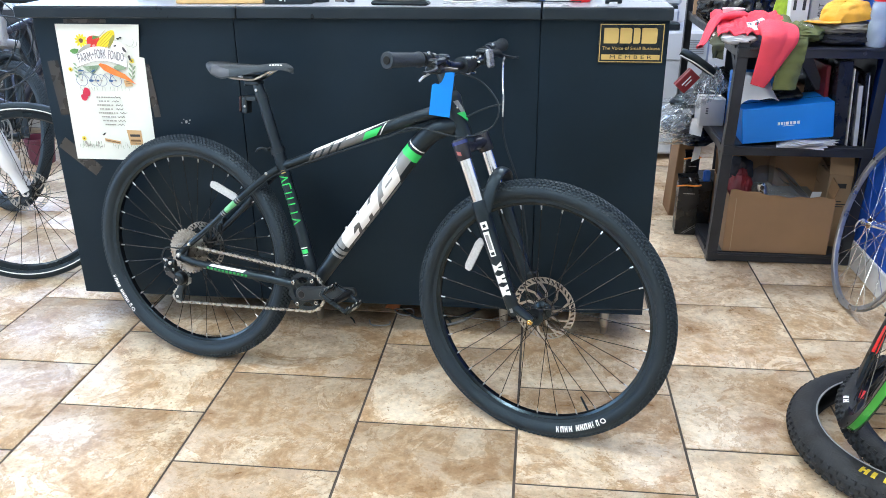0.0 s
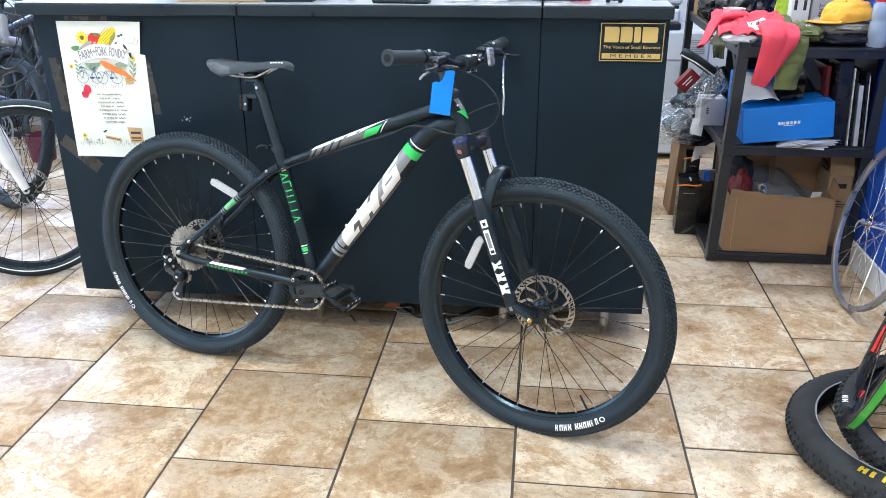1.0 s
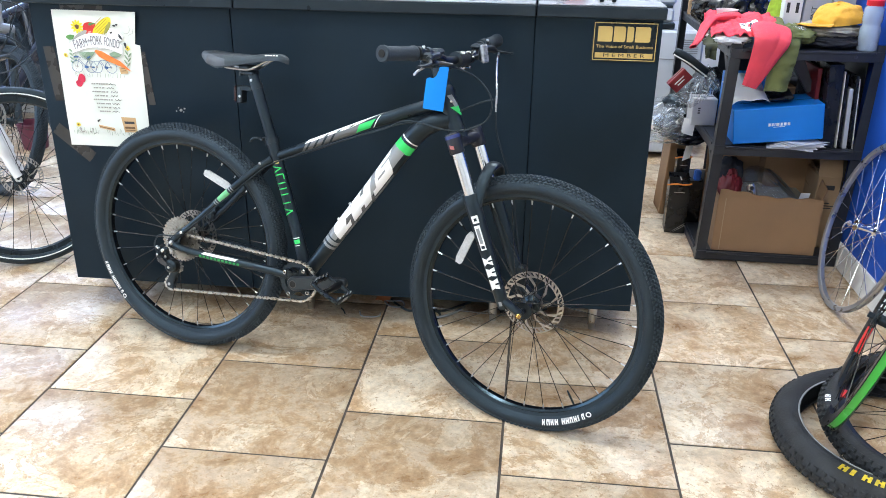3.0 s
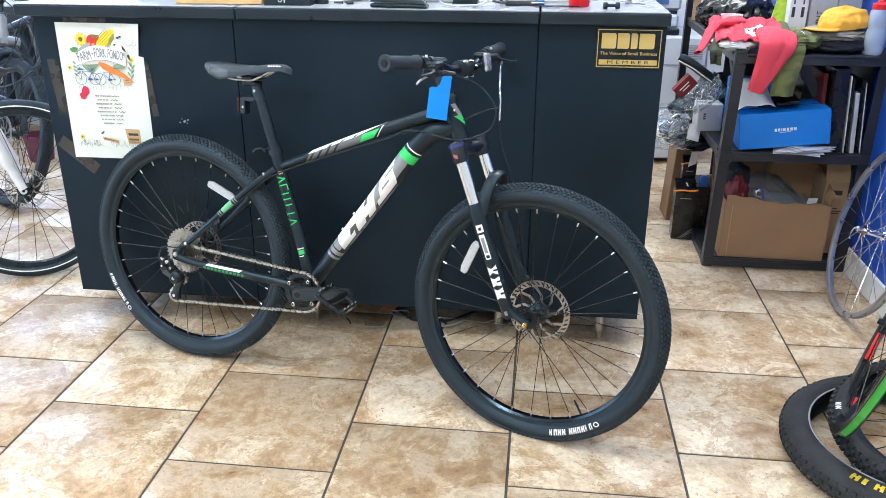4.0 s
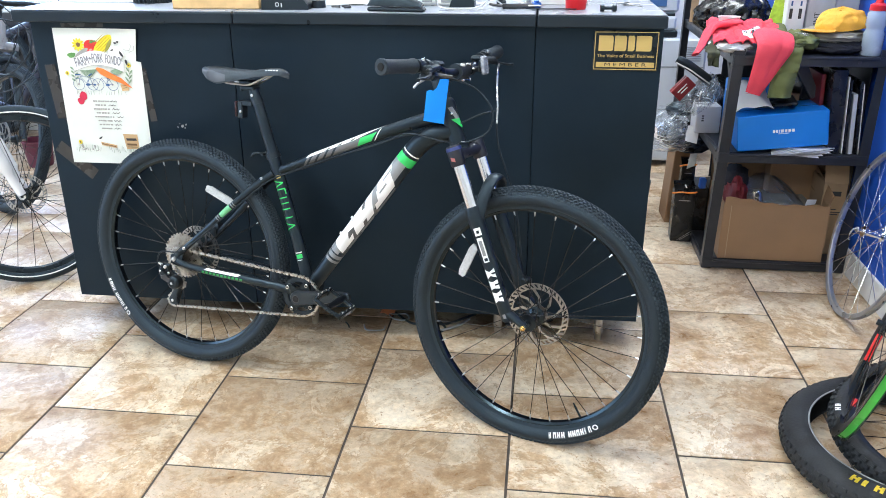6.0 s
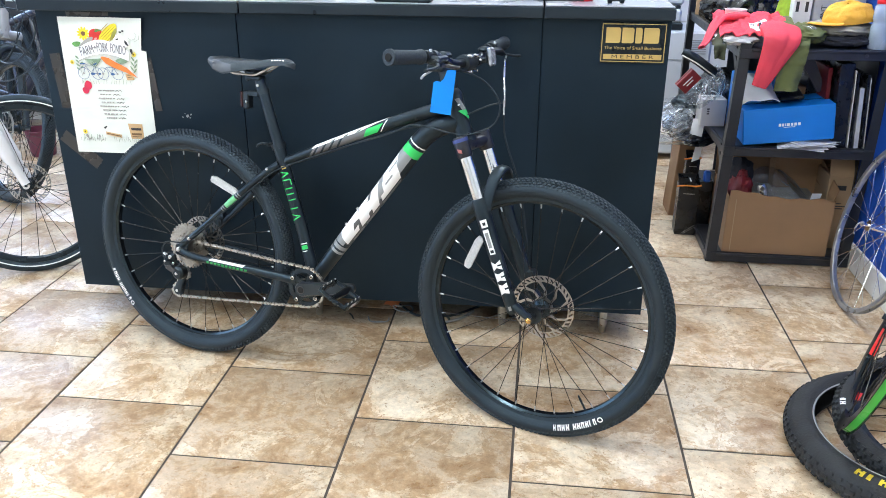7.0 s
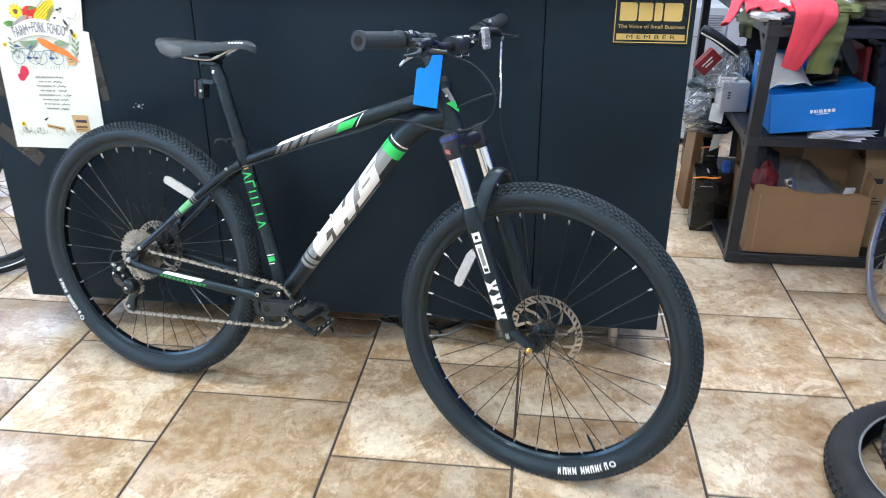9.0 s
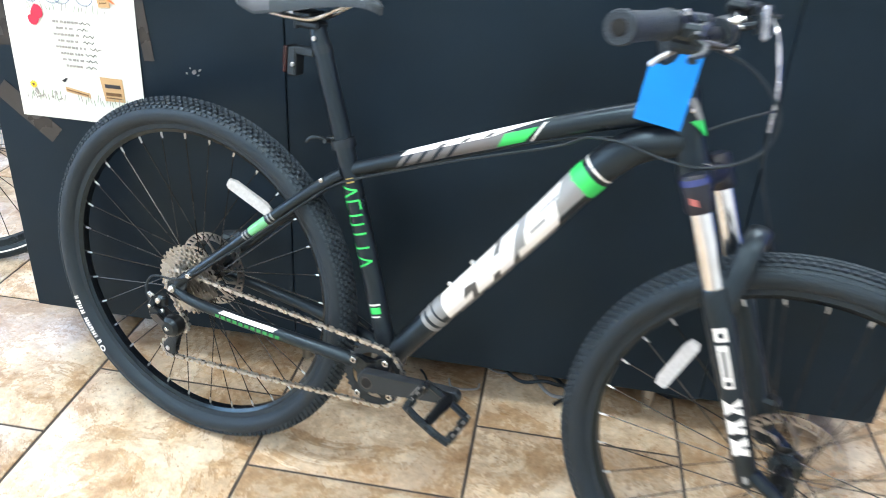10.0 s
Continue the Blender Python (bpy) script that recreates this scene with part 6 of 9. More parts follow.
words("The Voice of Small Business", 0.013, Matrix.Translation(((SX0 + SX1) / 2, SY - 0.0006, 0.986)) @ pose(0, 0, 0, 90), GOLD, plate, "small gold words", width=0.164)
part("emblem_bar", flat([(SX0 + 0.010, 0.953), (SX1 - 0.010, 0.953), (SX1 - 0.010, 0.968), (SX0 + 0.010, 0.968)], SY), GOLD, plate, "gold bar")
words("M E M B E R", 0.014, Matrix.Translation(((SX0 + SX1) / 2, SY - 0.0011, 0.9605)) @ pose(0, 0, 0, 90), GLOSS_BLACK, plate, "black words on gold", width=0.12)


# ---- on the counter top ----
TOPZ = CT + 0.0387


def thing(name, g, material, m, label, category, group="", sharp=35):
    return tagged(part(name, g, material, None, label, m, sharp), category=category, group=group)


# toothed paperweight
puck = thing("gear_paperweight", gear(26, 0.070, 0.034, 0.0, 0.0, 0.007).move(pose(0, 0, 0.017, 90)), PLASTIC_BLACK, pose(-1.293, 2.745, TOPZ), "black gear-shaped paperweight with white numerals on the counter", "paperweight")
words("2018", 0.026, pose(-1.293, 2.745 - 0.0712, TOPZ + 0.020, 90), DECAL_WHITE, puck, "white numerals", width=0.05)
thing("writing_pad", G().box((0, 0, 0.004), (0.30, 0.22, 0.008), 0.0008), PAPER_WHITE, pose(-1.47, 2.83, TOPZ), "white writing pad on the counter", "writing pad")
thing("paper_sheet", G().sheet(lambda u, v: (lerp(-0.14, 0.14, u), lerp(-0.1, 0.1, v), 0.001 + 0.004 * math.sin(4 * u) ** 2), 10, 6, 0.0004), PAPER_WHITE, pose(-0.58, 2.78, TOPZ, 0, 0, 8), "white paper sheet on the counter", "paper")
# bamboo tray with two layers
tray = thing("bamboo_box", G().box((0, 0.07, 0.016), (0.272, 0.14, 0.030), 0.002), BAMBOO, pose(-0.999, 2.533, TOPZ, 0, 0, 2.5), "pale bamboo box on the counter edge", "wooden box")
part("lid", G().box((0, 0.07, 0.0385), (0.272, 0.14, 0.013), 0.002), BAMBOO, tray, "bamboo lid")
# card reader
reader = thing("card_reader", G().prism([(-0.072, 0), (0.072, 0), (0.072, 0.012), (0.060, 0.030), (-0.070, 0.030)], 0, 0.11), PLASTIC_BLACK, pose(-0.781, 2.530, TOPZ, 0, 0, 3), "small black electronic card reader", "card reader")
part("mark", G().lathe([(0.0045, -0.0004), (0.0065, -0.0004), (0.0065, 0.0004), (0.0045, 0.0004)], 16, Matrix.Translation((-0.022, -0.0008, 0.016))).box((-0.009, -0.0008, 0.014), (0.003, 0.0008, 0.012), 0.0002), DECAL_WHITE, reader, "small white mark")
part("paper_slot", G().box((0.0, 0.05, 0.031), (0.10, 0.06, 0.004), 0.001), PLASTIC_GREY, reader, "grey slot")
thing("tape_roll", G().lathe([(0.008, 0), (0.021, 0), (0.021, 0.022), (0.008, 0.022)], 28, pose(0, 0, 0, 90)).move(pose(0, 0, 0)), PLASTIC_BLACK, pose(-0.693, 2.605, TOPZ), "small black tape roll on the counter", "tape roll")
for k, (x, y) in enumerate(((-0.640, 2.60), (-0.612, 2.62), (-0.60, 2.585))):
    thing("small_screw", G().tube([(-0.012, 0, 0.004), (0.012, 0, 0.004)], 0.003, 8).disc((0.013, 0, 0.0045), (1, 0, 0), 0.0045, 0.004, 10), DARK_STEEL, pose(x, y, TOPZ, 0, 0, 30 * k), "small dark metal bolt on the counter", "bolt", "loose bolts")


# stapler: low base, raised rounded arm
def stapler_arm(u, v):
    x = lerp(-0.082, 0.084, u)
    h = 0.030 + 0.026 * math.sin(math.pi * min(1, u * 1.05) ** 0.8) * (1 - 0.35 * u)
    a = math.pi * v
    return (x, -math.cos(a) * 0.019, 0.016 + math.sin(a) * (h - 0.016) * (1 if 0.04 < u < 0.97 else 0.4))


st = thing("stapler", G().box((0.004, 0, 0.006), (0.176, 0.040, 0.012), 0.005), PLASTIC_BLACK, pose(-0.438, 2.522, TOPZ, 0, 0, -7), "black desktop stapler on the counter edge", "stapler")
part("arm", G().sheet(stapler_arm, 22, 12, 0.002), PLASTIC_BLACK, st, "rounded black arm", sharp=60)
part("magazine", G().box((0.02, 0, 0.018), (0.13, 0.016, 0.008), 0.002), STEEL, st, "steel magazine")


def charger(x, y, turn):
    g = G().box((0, 0, 0.018), (0.062, 0.046, 0.034), 0.007)
    c = thing("power_adapter", g, PLASTIC_WHITE, pose(x, y, TOPZ, 0, 0, turn), "white plug-in power adapter on the counter", "power adapter", "power adapters")
    part("socket_face", G().box((0, -0.0236, 0.020), (0.032, 0.002, 0.018), 0.001), PLASTIC_GREY, c, "grey socket face")


charger(-0.366, 2.712, 5)
charger(-0.300, 2.700, -8)
base_dock = thing("charging_dock", G().prism([(-0.04, 0), (0.04, 0), (0.036, 0.022), (-0.030, 0.030)], 0, 0.07), PLASTIC_BLACK, pose(-0.250, 2.648, TOPZ), "black charging dock with a white phone base", "charging dock")
part("white_top", G().box((0.0, 0.03, 0.034), (0.06, 0.05, 0.016), 0.004), PLASTIC_WHITE, base_dock, "white top")
for pts, lab in (([(-0.33, 2.68, 0.004), (-0.30, 2.60, 0.004), (-0.25, 2.575, 0.004), (-0.19, 2.59, 0.01), (-0.16, 2.64, 0.03), (-0.12, 2.68, 0.004)], "white"), ([(-0.22, 2.66, 0.02), (-0.16, 2.70, 0.04), (-0.08, 2.66, 0.02), (-0.03, 2.62, 0.004)], "white")):
    thing("charging_cable", G().tube(smooth_path(pts, 6), 0.0024, 7), PLASTIC_WHITE, pose(0, 0, TOPZ - 0.0015), "thin white charging cable on the counter", "cable", "charging cables")
tool = thing("multi_tool", G().box((0, 0, 0.008), (0.10, 0.022, 0.014), 0.004).tube([(-0.05, 0, 0.009), (-0.075, 0.004, 0.011), (-0.085, 0.02, 0.012)], 0.004, 8), DARK_STEEL, pose(-0.075, 2.622, TOPZ, 0, 0, 6), "dark folding multi tool on the counter", "tool")
part("key_fold", G().tube([(0.03, -0.012, 0.010), (0.065, -0.016, 0.010), (0.075, -0.005, 0.010)], 0.0028, 6), STEEL, tool, "steel hex key")
thing("rubber_strap", G().tube(smooth_path([(-0.05, 0, 0.004), (0.0, -0.012, 0.004), (0.05, -0.005, 0.004), (0.10, -0.012, 0.004)], 5), 0.0035, 6, flat=0.6), PLASTIC_BLACK, pose(0.0, 2.595, TOPZ), "thin black rubber strap on the counter", "strap")
for k in range(3):
    thing("spare_part", G().box((0, 0, 0.009), (0.03, 0.02, 0.018), 0.004).disc((0, 0, 0.020), (0, 0, 1), 0.008, 0.006), (PLASTIC_BLACK, STEEL, PLASTIC_BLUE)[k], pose((-0.13, -0.045, -0.02)[k], (2.70, 2.67, 2.64)[k], TOPZ, 0, 0, 20 * k), ("small black plastic part on the counter", "small steel part on the counter", "small blue plastic part on the counter")[k], "bike part", "loose bike parts")
cup = thing("red_cup", G().lathe([(0.0, 0.0), (0.029, 0.0), (0.031, 0.004), (0.0365, 0.09), (0.0375, 0.092), (0.0355, 0.092), (0.029, 0.006), (0.0, 0.006)], 32, pose(0, 0, 0, 90), closed=False), PLASTIC_RED, pose(0.099, 2.628, TOPZ), "bright red plastic cup on the counter", "cup")
part("print_bar", G().lathe([(0.0325, 0.012), (0.0328, 0.017), (0.0331, 0.017), (0.0328, 0.012)], 12, pose(0, 0, 0, 90), closed=True, a0=radians(-110), a1=radians(-80)), PRINT_INK, cup)
thing("white_carton", G().box((0, 0, 0.06), (0.16, 0.10, 0.12), 0.002), PLASTIC_WHITE, pose(0.06, 2.80, TOPZ, 0, 0, 4), "plain white carton behind the cup", "carton")
thing("hex_bit_holder", G().tube([(-0.018, 0, 0.010), (0.018, 0, 0.010)], 0.005, 10).disc((-0.018, 0, 0.010), (1, 0, 0), 0.010, 0.012, 8).disc((0.018, 0, 0.010), (1, 0, 0), 0.010, 0.012, 8), PLASTIC_BLACK, pose(0.192, 2.566, TOPZ, 0, 0, 4), "black dumbbell-shaped bit holder on the counter", "tool")
keys = thing("key_bunch", G().lathe([(0.012, -0.001), (0.0145, -0.001), (0.0145, 0.001), (0.012, 0.001)], 24, pose(0, 0, 0.003, 90)), STEEL, pose(0.262, 2.735, TOPZ), "bunch of steel keys on the counter", "keys")
for k in range(5):
    part("key", G().box((0.026, 0, 0.0), (0.034, 0.007, 0.002), 0.0006).disc((0.006, 0, 0), (0, 0, 1), 0.010, 0.002, 12), STEEL, keys, "", pose(0.262 + 0.010 * math.cos(k * 1.2), 2.735 + 0.010 * math.sin(k * 1.2), TOPZ + 0.003 + 0.002 * k, 4 * k, 2, k * 62 - 40))


# ---- the storage rack ----
RX0, RX1, RY0, RY1 = 0.704, 1.270, 3.262, 4.430
rack = tagged(put("storage_rack", None, None, "black steel shelving rack crowded with shop goods", pose(RX0, RY0, 0)), category="shelf rack")


def angle_post(x, y, sx, sy, h):
    """An L-shaped upright with its corner at x, y."""
    t, w = 0.003, 0.040
    return G().box((x + sx * w / 2, y + sy * t / 2, h / 2), (w, t, h), 0.0008).box((x + sx * t / 2, y + sy * (w / 2 + t / 2 + 0.0005), h / 2), (t, w - t, h), 0.0008)


for x, y, sx, sy, h in ((RX0, RY0, 1, 1, 0.902), (RX1, RY0, -1, 1, 0.902), (RX0, RY1, 1, -1, 1.25), (RX1, RY1, -1, -1, 1.25)):
    part("post", angle_post(0, 0, sx, sy, h), SHELF_BLACK, rack, m=pose(x, y, 0, 0, 1.5 if y < 3.5 else 0.5, 0))
for z in (0.016, 0.470, 0.850):
    lean = 0.024 * z
    xa, xb = RX0 + lean + 0.002, RX1 + lean - 0.002
    xm = (xa + xb) / 2
    part("front_beam", G().box((xm, RY0 - 0.003, z + 0.008), (xb - xa, 0.006, 0.038), 0.0015).box((xm, RY0 - 0.008, z + 0.022), (xb - xa - 0.078, 0.008, 0.010), 0.002), SHELF_BLACK, rack, m=Matrix())
    part("back_beam", G().box((xm, RY1 - 0.006, z + 0.008), (xb - xa - 0.006, 0.006, 0.038), 0.0015), SHELF_BLACK, rack, m=Matrix())
    for x, o in ((xa + 0.002, -0.004), (xb - 0.004, 0.004)):
        part("side_beam", G().box((x, (RY0 + RY1) / 2, z + 0.008), (0.006, RY1 - RY0 - 0.014, 0.038), 0.0015).box((x + o, (RY0 + RY1) / 2, z + 0.022), (0.006, RY1 - RY0 - 0.090, 0.010), 0.002), SHELF_BLACK, rack, m=Matrix())
    part("shelf_board", G().box((xm, (RY0 + RY1) / 2, z + 0.022), (xb - xa - 0.016, RY1 - RY0 - 0.024, 0.010), 0.0015), SHELF_BLACK, rack, m=Matrix())
for x in (0.80, 1.10):
    part("beam_rivet", G().disc((x + 0.08, RY0 - 0.0075, 0.858), (0, 1, 0), 0.007, 0.004, 12), DARK_STEEL, rack, m=Matrix())
for z in (0.470, 0.850):
    part("gusset", G().add([(x, y, zz) for x in (RX0 + 0.024 * z + 0.008, RX0 + 0.024 * z + 0.011) for y, zz in ((RY0 + 0.042, z - 0.095), (RY0 + 0.042, z - 0.055), (RY0 + 0.105, z - 0.012), (RY0 + 0.145, z - 0.012))], [(0, 1, 2, 3), (7, 6, 5, 4), (0, 4, 5, 1), (1, 5, 6, 2), (2, 6, 7, 3), (3, 7, 4, 0)]), SHELF_BLACK, rack, "black corner brace", m=Matrix())
part("side_sheet", G().box((RX1 - 0.004, (RY0 + RY1) / 2 + 0.02, 0.45), (0.003, RY1 - RY0 - 0.13, 0.80)), SHELF_BLACK, rack, "black side sheet against the wall", m=Matrix())
part("back_sheet", G().box(((0.93 + RX1) / 2, RY1 - 0.012, 0.45), (RX1 - 0.93 - 0.01, 0.003, 0.80)), SHELF_BLACK, rack, "black back sheet", m=Matrix())
part("gusset", G().prism([(RX1 - 0.30, 0.845), (RX1 - 0.24, 0.845), (RX1 - 0.165, 0.70), (RX1 - 0.195, 0.69)], 3.40, 3.43), SHELF_BLACK, rack, m=Matrix())
SH0, SH1, SH2 = 0.0435, 0.4975, 0.8775


def carton(name, x, y, z, w, d, h, material, label, turn=0.0, tilt=0.0, roll=0.0, category="box", group="", open_top=False, wall=0.004):
    """A carton standing on z, its front left bottom corner at x, y; with seam lines, and open where told."""
    m = pose(x, y, z, tilt, roll, turn)
    if open_top:
        ring = lambda e, z: [(e, e, z), (w - e, e, z), (w - e, d - e, z), (e, d - e, z)]
        vs = ring(0, 0) + ring(0, h) + ring(wall, h) + ring(wall, wall)
        fs = [(3, 2, 1, 0), (12, 13, 14, 15)]
        for q in range(4):
            n = (q + 1) % 4
            fs += [(q, n, n + 4, q + 4), (q + 4, n + 4, n + 8, q + 8), (q + 8, n + 8, n + 12, q + 12)]
        g = G().add(vs, fs)
        return thing(name, g, material, m, label, category, group)
    ob = thing(name, G().box((w / 2, d / 2, h / 2), (w, d, h), 0.003), material, m, label, category, group)
    part("lid_seam", G().box((w / 2, d / 2, h + 0.0004), (w - 0.004, 0.004, 0.001), 0.0002), SEAM, ob)
    return ob


# lower shelf
big = carton("open_carton", 0.766, 3.272, SH0, 0.412, 0.34, 0.240, CARD, "open brown cardboard box on the lower shelf", -1, category="cardboard box", open_top=True)
BM = pose(0.766, 3.272, SH0, 0, 0, -1)
part("back_flap", G().sheet(lambda u, v: (lerp(0.0, 0.412, u), 0.336 + 0.02 * v + 0.006 * math.sin(5 * u) * v, 0.240 + 0.125 * v), 8, 4, 0.004), CARD, big, "raised back flap", BM)
part("side_flap", G().sheet(lambda u, v: (0.410 + 0.012 * v, lerp(0.01, 0.33, u), 0.240 + 0.11 * v * (0.4 + 0.6 * u)), 8, 4, 0.004), CARD, big, "raised side flap", BM)
part("front_lip", G().sheet(lambda u, v: (lerp(0.003, 0.409, u), -0.001 - 0.003 * v, 0.236 + (0.006 + 0.026 * (1 - u) ** 2 + 0.004 * math.sin(9 * u) + 0.003 * math.sin(31 * u)) * v), 26, 2, 0.003), CARD, big, "worn front edge", BM)
part("tape_line", G().box((0.0305, -0.0008, 0.118), (0.003, 0.001, 0.226), 0.0002), CARD_PALE, big, "paper tape edge", BM)


def lump(rx, ry, rz, seed, rough=0.18, n=26, ridge=0.0):
    """An uneven crumpled body resting on z = 0."""
    def fn(u, v):
        a, b = 2 * math.pi * u, math.pi * (v - 0.5)
        d = Vector((math.cos(a) * math.cos(b), math.sin(a) * math.cos(b), math.sin(b)))
        k = 1 + rough * (noise.noise(d * 2.3 + Vector((seed, 0, 0))) + 0.6 * noise.noise(d * 5.5 + Vector((0, seed, 0))) + 0.35 * noise.noise(d * 12 + Vector((0, 0, seed))))
        if ridge:
            k += ridge * (0.30 - abs(noise.noise(d * 3.4 + Vector((seed, 2, 0)))) - 0.5 * abs(noise.noise(d * 8 + Vector((1, seed, 0)))))
        p = Vector((d.x * rx * k, d.y * ry * k, d.z * rz * k + rz * 0.86))
        p.z = max(p.z, 0.0)
        return p
    return G().sheet(fn, n, n // 2)


thing("red_bag", lump(0.044, 0.080, 0.096, 3.1, 0.20, 40, 0.2), mat("dark_red_cloth", (0.17, 0.009, 0.015), 0.6, var=0.4), pose(0.828, 3.380, 0.200), "dark red fabric bag inside the open carton", "bag")
thing("black_pouch", lump(0.05, 0.06, 0.055, 5.7, 0.2), DARK_CLOTH, pose(0.830, 3.41, 0.305), "black cloth pouch on the red bag", "pouch")
thing("clear_plastic_sheet", G().sheet(lambda u, v: (lerp(0.87, 1.14, u), lerp(3.28, 3.54, v) + 0.01 * math.sin(6 * u), 0.236 + 0.100 * math.sin(math.pi * min(1, u * 0.9 + 0.12)) * (0.35 + 0.65 * v) + 0.010 * noise.noise(Vector((5 * u, 3 * v, 7))) + 0.012 * abs(noise.noise(Vector((9 * u + 4 * v, 2 * v, 3))))), 40, 30), FILM, Matrix(), "crumpled clear plastic sheet in the carton", "plastic sheet", sharp=60)
thing("filling", G().box((0.966, 3.44, 0.16), (0.38, 0.30, 0.18), 0.01), GREY_CLOTH, Matrix(), "grey packing at the bottom of the carton", "packing")
br = thing("silver_bracket", G().tube([(0, 0, -0.012), (0.004, 0, 0.012), (0, 0, 0.036), (-0.002, 0, 0.048)], [0.012, 0.010, 0.013, 0.010], 12, flat=0.4), ALLOY, pose(0.902, 3.287, 0.272, 0, -12, 0) @ Matrix.Scale(1.35, 4), "small silver metal bracket in the carton", "bracket")
part("bracket_hole", G().disc((0, -0.0055, 0.036), (0, 1, 0), 0.0065, 0.003, 12), DARK_STEEL, br)
thing("white_card", G().box((0, 0, 0), (0.045, 0.002, 0.03), 0.0004), PAPER_WHITE, pose(1.110, 3.300, 0.288, 10, 5, 20), "white card poking from the carton", "card")
pale = carton("pale_carton", 1.172, 3.360, SH0, 0.092, 0.25, 0.315, CARD_PALE, "pale cardboard box with black print bars", -2, category="cardboard box")
part("flap", G().sheet(lambda u, v: (lerp(0.0, 0.092, u), 0.002 + 0.03 * v, 0.315 + 0.07 * v), 4, 4, 0.003), CARD_PALE, pale, "raised flap")
for k, (z, w) in enumerate(((0.272, 0.05), (0.262, 0.05), (0.20, 0.04), (0.188, 0.06), (0.178, 0.05))):
    part("print_bar", G().box((0.020 + w / 2, -0.0005, z), (w, 0.001, 0.010 if k < 2 else 0.004), 0.0002), PRINT_INK, pale)
carton("brown_carton", 1.00, 3.53, SH0, 0.25, 0.14, 0.36, CARD, "tall brown carton at the back of the shelf", 0, category="cardboard box")

# middle shelf
bluebox = carton("blue_carton", 0.786, 3.262, SH1 + 0.004, 0.338, 0.20, 0.138, CARD_BLUE, "bright blue cardboard parts box tilted on papers", -1, roll=-6.8, category="carton")
for dx, dz, w, h in ((0.135, 0.058, 0.010, 0.016), (0.147, 0.058, 0.009, 0.016), (0.158, 0.058, 0.004, 0.016), (0.164, 0.058, 0.014, 0.016), (0.180, 0.058, 0.010, 0.016), (0.192, 0.058, 0.012, 0.016), (0.206, 0.058, 0.012, 0.016), (0.150, 0.048, 0.052, 0.003)):
    part("print_mark", G().box((dx - 0.004 + w / 2, -0.0005, dz + 0.012), (w * 0.82, 0.001, h * 0.72), 0.0002), DECAL_WHITE, bluebox, "white logo-like bar")
carton("blue_carton", 0.795, 3.475, SH1, 0.21, 0.15, 0.232, CARD_BLUE, "blue carton behind the larger blue one", 3, category="carton")
carton("brown_small_carton", 1.010, 3.47, SH1, 0.045, 0.15, 0.20, CARD, "small brown carton beside the blue one", 0, category="cardboard box")
thing("paper_bag", G().sheet(lambda u, v: (lerp(0.755, 0.90, u), lerp(3.262, 3.46, v), 0.656 + 0.018 * u + 0.02 * math.sin(math.pi * u) + 0.060 * v + 0.006 * math.sin(9 * u + 4 * v)), 16, 10, 0.001), PAPER_WHITE, Matrix(), "creased white paper bag on the blue box", "paper bag", sharp=60)
thing("black_wallet", G().box((0, 0, 0.008), (0.16, 0.12, 0.014), 0.005), CARD_BLACK, pose(0.925, 3.36, 0.676, 4, -6.8, -6), "flat black wallet on the blue box", "wallet")
for k in range(6):
    thing("paper_sheet", G().sheet(lambda u, v: (lerp(-0.085, 0.085, u), lerp(-0.05, 0.05, v), 0.003 * math.sin(3 * u + k) ** 2), 8, 4, 0.0004), PAPER_WHITE, pose(1.005 + 0.011 * k, 3.268 + 0.006 * (k % 3), SH1 + 0.003 + 0.0042 * k, 0, -1 + 0.5 * k, -14 + 9 * k), "loose white leaflet under the blue box", "paper", "leaflets")
for k, (x, t, h, mt, lab) in enumerate(((1.126, 0.052, 0.325, CARD_BLACK, "black upright folder on the shelf"), (1.186, 0.003, 0.300, PLASTIC_WHITE, "thin white-edged board upright on the shelf"), (1.195, 0.007, 0.290, CARD_BLACK, "thin black board upright on the shelf"), (1.210, 0.016, 0.235, FROST, "clear wrapped packet upright on the shelf"), (1.234, 0.010, 0.285, CARD_BLACK, "black upright board on the shelf"), (1.247, 0.003, 0.275, PLASTIC_WHITE, "thin white upright board on the shelf"))):
    thing("upright_board", G().box((t / 2, 0.12, h / 2), (t, 0.24, h), 0.001), mt, pose(x, 3.285, SH1, 0, -3.5 - k * 0.3, 0), lab, "board", "upright boards")
thing("red_folder", G().box((0.008, 0.11, 0.15), (0.016, 0.22, 0.30), 0.002), PART_RED, pose(1.098, 3.34, SH1, 0, -3, 0), "dark red folder standing beside the black one", "folder")
thing("black_binder", G().box((0.03, 0.11, 0.135), (0.06, 0.22, 0.27), 0.004), CARD_BLACK, pose(1.05, 3.46, SH1), "black binder standing on the shelf", "binder")


